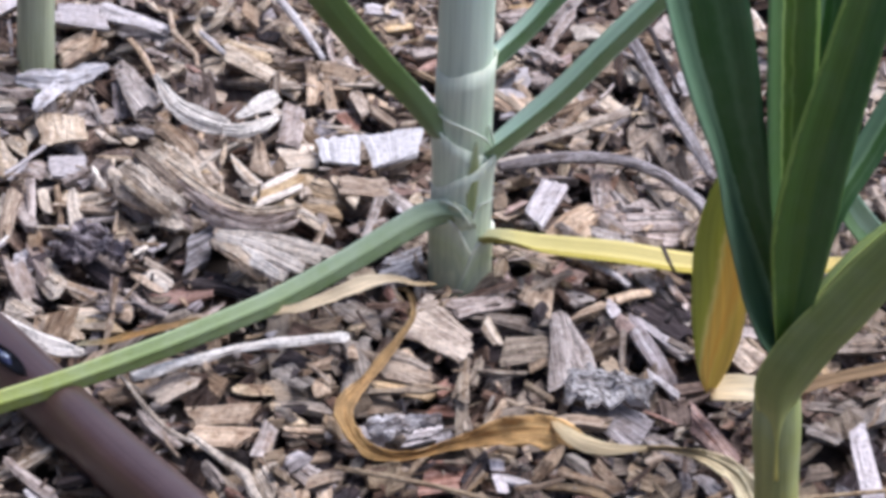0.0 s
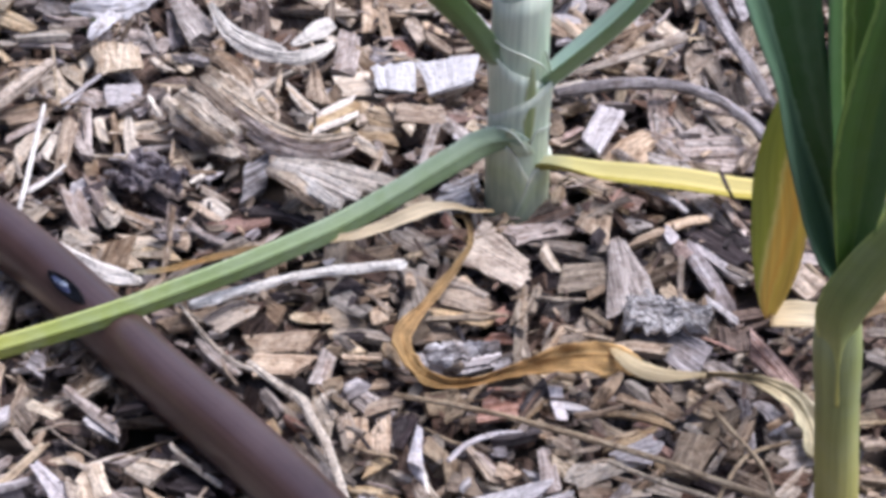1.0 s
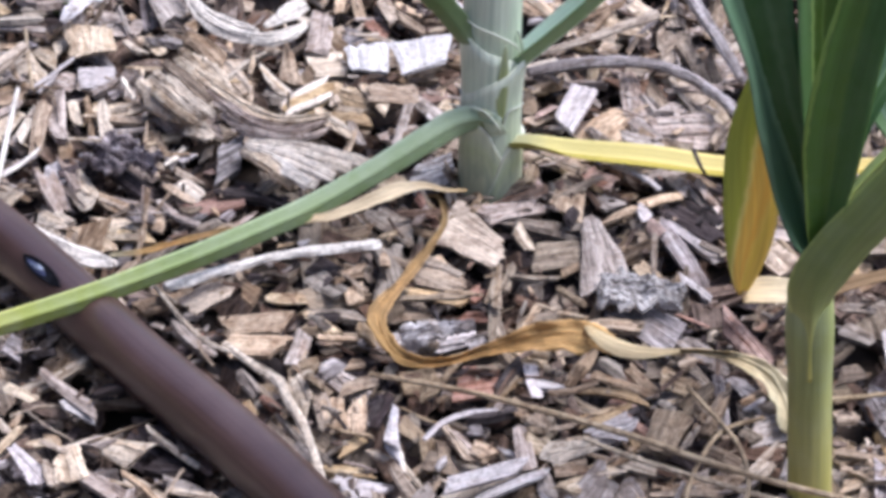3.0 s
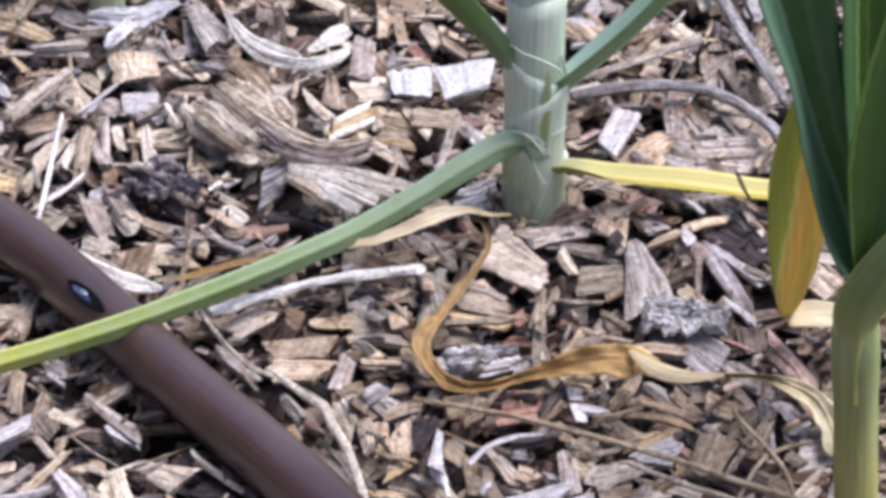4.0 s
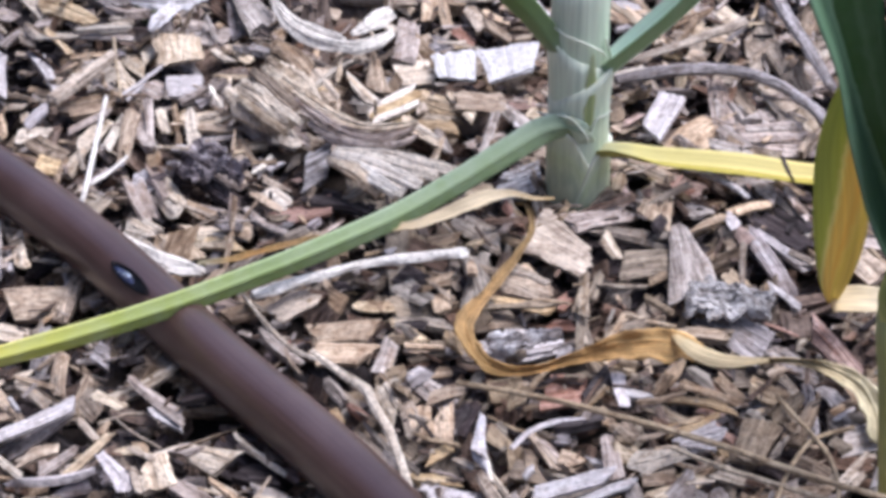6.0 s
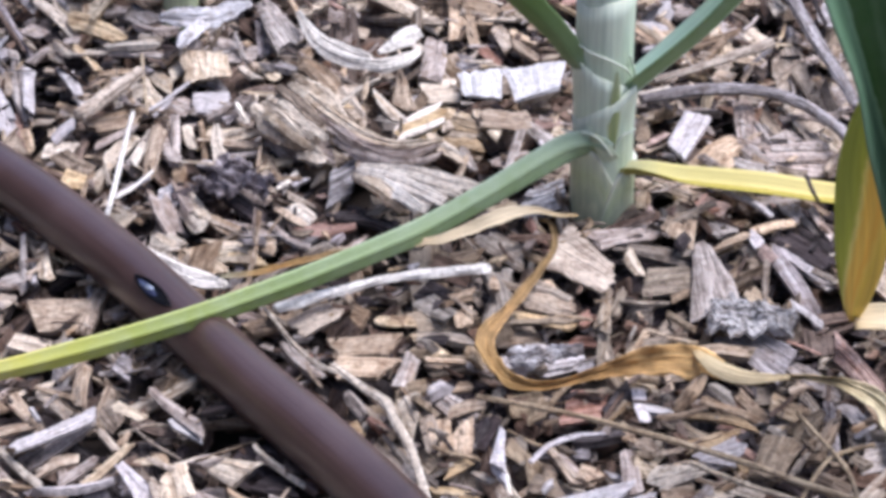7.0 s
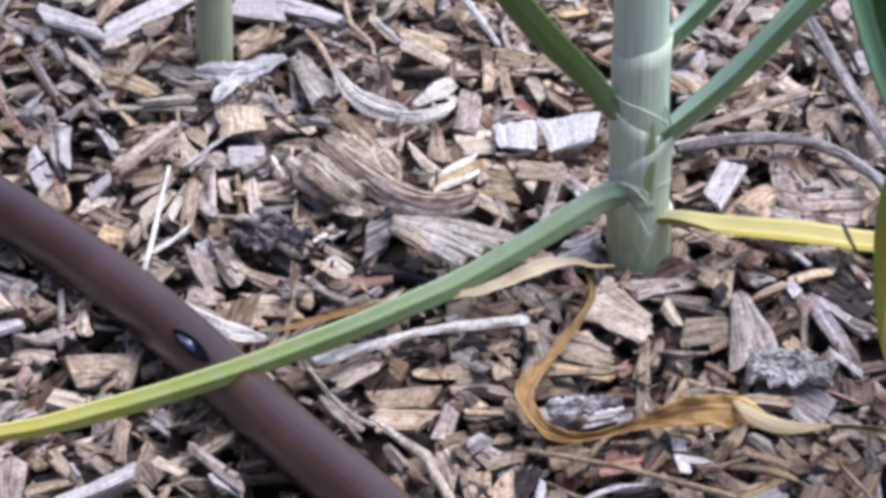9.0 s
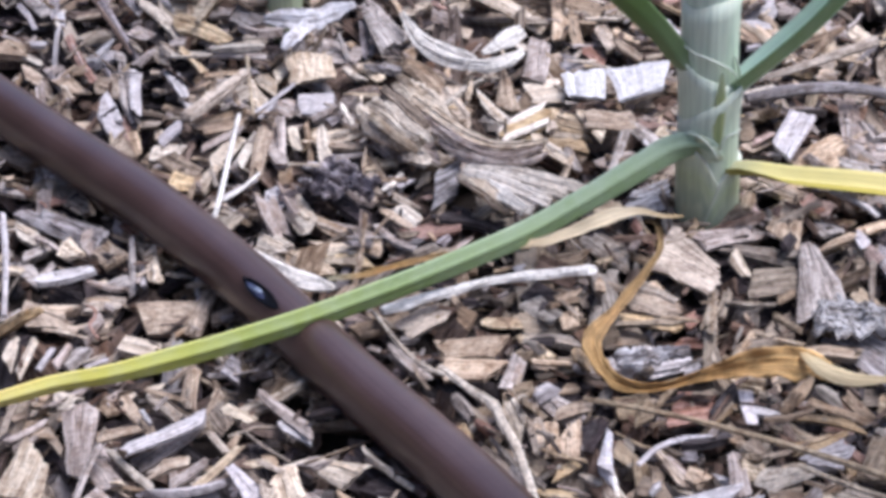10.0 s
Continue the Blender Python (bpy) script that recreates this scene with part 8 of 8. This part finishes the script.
# the tall leek
tall = thing("leek_plant", (0.0052, 0.6639, 0.0000), "tall leek with a thick pale blue-green stem and long folded leaves", "leek")
tall_stem = Stem((0.0050, 0.6639, 0.0000), (0.0077, 0.6645, 0.1196), 0.00902, 0.00820)
head_c, head_r = tall_stem.at(tall_stem.b.z + 0.02)
tube("stem", [(*tall_stem.at(z)[0], tall_stem.at(z)[1]) for z in (-0.012, 0.0, 0.03, 0.06, 0.09, 0.12)] + [(*head_c, head_r * 0.6)], M_STEM, tall, sides=36, n=40, metres=False)
LEFT, RIGHT = 190, -15
sheath(tall_stem, 0.0185, -0.003, -12, 0.0013, tall, M_SHEATH_OLD, 0.0007, notch=True)
sheath(tall_stem, 0.0268, 0.0130, 207, 0.0010, tall, M_SHEATH_OLD, 0.0009, notch=True)
sheath(tall_stem, 0.0473, 0.0351, RIGHT, 0.0007, tall, M_SHEATH, 0.0022)
sheath(tall_stem, 0.0573, 0.0465, LEFT, 0.00045, tall, M_SHEATH, 0.0016)
sheath(tall_stem, 0.0800, 0.0750, 10, 0.0002, tall, M_SHEATH, 0.0010)
leaf("drooping_leaf", [(0.0096, 0.6640, 0.0184, 0.00308), (0.0063, 0.6539, 0.0282, 0.00582), (0.0021, 0.6545, 0.0294, 0.00816), (-0.0049, 0.6530, 0.0288, 0.00921), (-0.0145, 0.6464, 0.0267, 0.00891), (-0.0315, 0.6345, 0.0223, 0.00819), (-0.0481, 0.6226, 0.0191, 0.00811), (-0.0642, 0.6107, 0.0185, 0.00780), (-0.0798, 0.5988, 0.0187, 0.00769), (-0.0949, 0.5869, 0.0198, 0.00758), (-0.1095, 0.5750, 0.0215, 0.00747), (-0.1304, 0.5575, 0.0255, 0.00723), (-0.1442, 0.5456, 0.0290, 0.00712), (-0.1573, 0.5337, 0.0332, 0.00617), (-0.1698, 0.5218, 0.0389, 0.00559), (-0.1819, 0.5098, 0.0430, 0.00477), (-0.2018, 0.4916, 0.0510, 0.00107)],
     [(0.25, 1, 0)] * 2 + [(0.2, 1, -0.1)] + [(0.1, 1, -0.26)] * 14, [20, 22, 20] + [15] * 10 + [15, 16, 18, 20], M_DROOP, tall, keel=0.0006, n=96, round_fold=1.1, label="long drooping green leaf yellowing to its tip")
# strip on the stem: green keel plus the leaf's painted shade
leaf("leaf_underside", [(0.0014, 0.6547, 0.0313, 0.00417), (0.0028, 0.6541, 0.0263, 0.00871), (0.0039, 0.6640, 0.0138, 0.00781), (0.0050, 0.6640, 0.0065, 0.00250)], (-0.2, -1, 0), -15, M_UNDER, tall, n=24, thick=0.0003, label="green keel below the drooping leaf with its shade painted in")
leaf("leaf_margin", [(0.0024, 0.6538, 0.0327, 0.00277), (0.0049, 0.6533, 0.0293, 0.00451), (0.0077, 0.6534, 0.0247, 0.00523), (0.0103, 0.6640, 0.0133, 0.00497), (0.0121, 0.6640, 0.0099, 0.00320)], (0.1, -1, 0), -10, M_SHEATH, tall, n=24, thick=0.0003, label="pale overlapping sheath margin")
# flush strip whose darker green stands for the shaded groove
leaf("leaf_fold", [(0.0101, 0.6549, 0.0545, 0.00068), (0.0099, 0.6548, 0.0496, 0.00206), (0.0093, 0.6546, 0.0417, 0.00345), (0.0088, 0.6544, 0.0348, 0.00346), (0.0085, 0.6542, 0.0271, 0.00139)], (0.2, -1, 0), -6, M_FOLD, tall, n=24, thick=0.0003, label="green groove between two sheaths painted on a flush strip")
leaf("leaf_base", [(0.0146, 0.6640, 0.0133, 0.00249), (0.0132, 0.6640, 0.0082, 0.00428), (0.0122, 0.6640, 0.0018, 0.00501), (0.0117, 0.6640, -0.0046, 0.00468)], (0.45, -1, 0), -12, M_FOLD, tall, n=24, thick=0.0003, label="olive base of the yellowed leaf")
tube("leaf_collar", [(-0.0070, 0.6640, 0.0288, 0.00030), (-0.0033, 0.6578, 0.0314, 0.00031), (0.0010, 0.6541, 0.0333, 0.00033), (0.0038, 0.6533, 0.0322, 0.00035), (0.0059, 0.6530, 0.0299, 0.00035), (0.0077, 0.6532, 0.0269, 0.00031), (0.0087, 0.6535, 0.0247, 0.00021)], M_RIM, tall, sides=8, n=30, metres=False, label="thin whitish rim of a leaf sheath")
tube("leaf_collar", [(0.0158, 0.6640, 0.0288, 0.00026), (0.0136, 0.6569, 0.0315, 0.00031), (0.0115, 0.6552, 0.0316, 0.00031), (0.0101, 0.6544, 0.0294, 0.00028), (0.0089, 0.6539, 0.0256, 0.00019)], M_RIM, tall, sides=8, n=30, metres=False, label="thin whitish rim of a leaf sheath")
tube("leaf_collar", [(-0.0034, 0.6616, 0.0625, 0.00026), (-0.0010, 0.6572, 0.0623, 0.00029), (0.0020, 0.6550, 0.0610, 0.00032), (0.0061, 0.6540, 0.0596, 0.00034), (0.0104, 0.6548, 0.0568, 0.00034), (0.0134, 0.6569, 0.0534, 0.00034), (0.0148, 0.6587, 0.0491, 0.00026)], M_RIM, tall, sides=8, n=30, metres=False, label="thin whitish rim of a leaf sheath")
tube("leaf_collar", [(0.0140, 0.6581, 0.0582, 0.00034), (0.0148, 0.6593, 0.0540, 0.00052), (0.0154, 0.6607, 0.0495, 0.00052), (0.0152, 0.6604, 0.0461, 0.00026)], M_RIM, tall, sides=8, n=30, metres=False, label="thin whitish rim of a leaf sheath")
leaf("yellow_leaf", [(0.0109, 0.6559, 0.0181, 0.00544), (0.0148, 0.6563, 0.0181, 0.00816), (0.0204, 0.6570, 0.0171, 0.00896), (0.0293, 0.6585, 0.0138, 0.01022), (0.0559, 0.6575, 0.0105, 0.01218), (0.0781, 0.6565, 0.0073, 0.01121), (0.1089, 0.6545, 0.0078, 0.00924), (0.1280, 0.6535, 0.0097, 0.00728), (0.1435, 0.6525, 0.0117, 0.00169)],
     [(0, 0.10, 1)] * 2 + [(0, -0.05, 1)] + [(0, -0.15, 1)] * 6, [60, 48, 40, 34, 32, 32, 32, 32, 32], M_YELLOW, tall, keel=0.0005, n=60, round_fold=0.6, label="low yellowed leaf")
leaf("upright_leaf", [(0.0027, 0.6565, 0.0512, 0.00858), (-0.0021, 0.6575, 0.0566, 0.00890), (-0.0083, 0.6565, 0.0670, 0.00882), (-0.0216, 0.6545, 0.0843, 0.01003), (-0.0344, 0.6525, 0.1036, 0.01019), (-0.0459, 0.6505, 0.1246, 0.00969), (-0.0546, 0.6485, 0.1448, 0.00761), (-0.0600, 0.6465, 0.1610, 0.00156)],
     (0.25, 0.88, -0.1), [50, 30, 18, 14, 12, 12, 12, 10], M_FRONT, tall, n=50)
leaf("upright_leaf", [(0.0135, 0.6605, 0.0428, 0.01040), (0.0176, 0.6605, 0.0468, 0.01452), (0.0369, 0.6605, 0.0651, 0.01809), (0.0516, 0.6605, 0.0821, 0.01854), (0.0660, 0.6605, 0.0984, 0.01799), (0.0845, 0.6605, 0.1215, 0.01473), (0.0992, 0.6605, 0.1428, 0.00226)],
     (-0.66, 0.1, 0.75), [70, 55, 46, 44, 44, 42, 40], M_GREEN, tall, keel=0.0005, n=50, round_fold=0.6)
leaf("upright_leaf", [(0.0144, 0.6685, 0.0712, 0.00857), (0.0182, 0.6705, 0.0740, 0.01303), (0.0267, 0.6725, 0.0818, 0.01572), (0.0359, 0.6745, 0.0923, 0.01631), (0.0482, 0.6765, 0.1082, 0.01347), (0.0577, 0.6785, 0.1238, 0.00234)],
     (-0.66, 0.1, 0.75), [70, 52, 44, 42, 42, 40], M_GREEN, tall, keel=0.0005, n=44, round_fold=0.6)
leaf("upright_leaf", [(0.0076, 0.6605, 0.1143, 0.01317), (0.0026, 0.6605, 0.1323, 0.01624), (-0.0038, 0.6585, 0.1541, 0.01275), (-0.0100, 0.6545, 0.1760, 0.00187)], (0.6, 0.6, 0.4), 30, M_GREEN, tall)
leaf("upright_leaf", [(0.0083, 0.6685, 0.1103, 0.01333), (0.0108, 0.6685, 0.1303, 0.01641), (0.0156, 0.6705, 0.1506, 0.01296), (0.0186, 0.6745, 0.1713, 0.00192)], (-0.6, -0.5, 0.4), 30, M_GREEN, tall)

# the young leek in front
young = thing("leek_plant", (0.0883, 0.5100, -0.0000), "young leek with dark green strap leaves and one yellowing leaf", "leek")
young_stem = Stem((0.0883, 0.5100, -0.0000), (0.0833, 0.5105, 0.0788), 0.00589, 0.00572)
tube("stem", [(*young_stem.at(z)[0], young_stem.at(z)[1]) for z in (-0.010, 0.0, 0.02, 0.04)] + [(0.0844, 0.5105, 0.0613, 0.00615), (0.0843, 0.5125, 0.0722, 0.00426), (0.0841, 0.5125, 0.0791, 0.00169)], M_RSTEM, young, sides=30, n=40, metres=False)
leaf("outer_leaf", [(0.0849, 0.5045, 0.0431, 0.01295), (0.0842, 0.5043, 0.0541, 0.01311), (0.0838, 0.5037, 0.0631, 0.01385), (0.0838, 0.5025, 0.0707, 0.01513), (0.0857, 0.5015, 0.0778, 0.01585), (0.0903, 0.5005, 0.0875, 0.01542), (0.0965, 0.4995, 0.0972, 0.01472), (0.1030, 0.4985, 0.1077, 0.01402), (0.1122, 0.4965, 0.1226, 0.01220), (0.1221, 0.4945, 0.1371, 0.00861), (0.1308, 0.4925, 0.1486, 0.00180)],
     [(0, 1, 0)] * 4 + [(-0.08, 0.95, -0.1)] + [(-0.15, 0.9, -0.2)] * 6, [60, 54, 44, 32, 24, 20, 18, 18, 16, 14, 10], M_OLIVE, young, n=72, label="broad dull green outer leaf")
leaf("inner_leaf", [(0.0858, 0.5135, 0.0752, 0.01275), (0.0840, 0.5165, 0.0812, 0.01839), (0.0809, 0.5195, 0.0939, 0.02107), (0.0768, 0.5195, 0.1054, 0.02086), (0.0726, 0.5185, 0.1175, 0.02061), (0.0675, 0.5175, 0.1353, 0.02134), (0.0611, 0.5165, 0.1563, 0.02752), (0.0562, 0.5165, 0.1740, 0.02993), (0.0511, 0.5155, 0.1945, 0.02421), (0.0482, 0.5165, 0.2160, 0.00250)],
     [(-0.1, -1, 0.1)] * 3 + [(0.1, -1, 0.1), (0.28, -0.93, 0.1)] + [(0.45, -0.87, 0.1)] * 5, [70, 60, 52, 48, 46, 46, 46, 46, 46, 40], M_DARKBLUE, young, n=60, label="folded leaf, one half blue-green and the other dark green")
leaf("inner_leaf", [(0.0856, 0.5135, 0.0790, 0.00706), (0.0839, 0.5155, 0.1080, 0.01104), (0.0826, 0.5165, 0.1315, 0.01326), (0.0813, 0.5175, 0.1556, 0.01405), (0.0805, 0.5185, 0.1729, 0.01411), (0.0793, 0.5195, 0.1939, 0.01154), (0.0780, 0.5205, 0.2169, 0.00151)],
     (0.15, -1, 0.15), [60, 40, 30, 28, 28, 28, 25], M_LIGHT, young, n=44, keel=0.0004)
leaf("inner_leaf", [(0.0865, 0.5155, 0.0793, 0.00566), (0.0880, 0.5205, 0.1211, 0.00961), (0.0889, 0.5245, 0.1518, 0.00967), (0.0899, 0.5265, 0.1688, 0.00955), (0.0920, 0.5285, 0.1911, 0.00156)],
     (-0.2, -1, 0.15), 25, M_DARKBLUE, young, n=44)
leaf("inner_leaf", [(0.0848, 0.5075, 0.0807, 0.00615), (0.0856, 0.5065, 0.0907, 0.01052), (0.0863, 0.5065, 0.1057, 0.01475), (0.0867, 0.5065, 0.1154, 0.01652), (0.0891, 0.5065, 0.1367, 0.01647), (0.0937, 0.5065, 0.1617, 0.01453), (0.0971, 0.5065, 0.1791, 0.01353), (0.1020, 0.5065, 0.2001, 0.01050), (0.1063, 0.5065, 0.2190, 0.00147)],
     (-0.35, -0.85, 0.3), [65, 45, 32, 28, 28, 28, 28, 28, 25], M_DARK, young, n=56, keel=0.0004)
leaf("back_leaf", [(0.0868, 0.5165, 0.0769, 0.00568), (0.0930, 0.5205, 0.0854, 0.00850), (0.1013, 0.5245, 0.0941, 0.01018), (0.1110, 0.5285, 0.1016, 0.01017), (0.1259, 0.5325, 0.1137, 0.00169)], (-0.5, 0.4, 0.8), 30, M_OLIVE, young)
leaf("back_leaf", [(0.0868, 0.5205, 0.0776, 0.00571), (0.0917, 0.5325, 0.1021, 0.00710), (0.0971, 0.5365, 0.1121, 0.00566), (0.1051, 0.5405, 0.0995, 0.00805), (0.1149, 0.5445, 0.0858, 0.00731), (0.1236, 0.5465, 0.0756, 0.00148)], (0.2, -0.9, 0.4), 20, M_GREEN, young)
leaf("back_leaf", [(0.0876, 0.5185, 0.0790, 0.00569), (0.0964, 0.5285, 0.1079, 0.00787), (0.1056, 0.5345, 0.1232, 0.00866), (0.1144, 0.5385, 0.1393, 0.00831), (0.1227, 0.5405, 0.1554, 0.00137)], (-0.3, -0.8, 0.4), 25, M_DARKBLUE, young)
ageing = leaf("ageing_leaf", [(0.0841, 0.5165, 0.0804, 0.00566), (0.0801, 0.5285, 0.0996, 0.00566), (0.0759, 0.5385, 0.1100, 0.00483), (0.0728, 0.5445, 0.1094, 0.00487), (0.0717, 0.5485, 0.1005, 0.00813), (0.0719, 0.5545, 0.0828, 0.01277), (0.0745, 0.5625, 0.0613, 0.01587), (0.0755, 0.5685, 0.0422, 0.01311), (0.0757, 0.5745, 0.0253, 0.00701), (0.0759, 0.5775, 0.0174, 0.00225)],
     (0.05, -0.95, 0.3), 12, M_AGEING, young, n=64, label="limp leaf turning from green to orange along its middle")
leaf("dried_tip", [(0.0757, 0.5765, 0.0189, 0.00738), (0.0820, 0.5765, 0.0193, 0.00834), (0.0892, 0.5765, 0.0189, 0.00802), (0.0988, 0.5765, 0.0193, 0.00577), (0.1098, 0.5765, 0.0225, 0.00384), (0.1251, 0.5765, 0.0264, 0.00351), (0.1395, 0.5765, 0.0288, 0.00127)], (0, -0.5, 0.9), 10, M_TAN, ageing, n=50, ripple=0.05, label="dried tan leaf tip")

# the leek behind
far = thing("leek_plant", (-0.1472, 0.7972, 0.0000), "slim leek stem standing farther back in the mulch", "leek")
far_stem = Stem((-0.1472, 0.7972, 0.0000), (-0.1398, 0.7972, 0.0853), 0.00674, 0.00674)
tube("stem", [(*far_stem.at(z)[0], far_stem.at(z)[1]) for z in (-0.010, 0.0, 0.03, 0.06, 0.09)], M_FARSTEM, far, sides=30, n=30, metres=False)
for turn, lean_out in ((20, 0.05), (150, 0.06), (265, 0.045)):
    d = Vector((math.cos(radians(turn)), math.sin(radians(turn)), 0))
    b = Vector(far_stem.at(0.08)[0])
    leaf("upright_leaf", [(*(b + d * 0.004), 0.012), (*(b + d * 0.012 + Vector((0, 0, 0.03))), 0.018), (*(b + d * lean_out + Vector((0, 0, 0.08))), 0.016), (*(b + d * lean_out * 2.2 + Vector((0, 0, 0.11))), 0.003)], tuple(-d + Vector((0, 0, 0.5))), 35, M_GREEN, far)
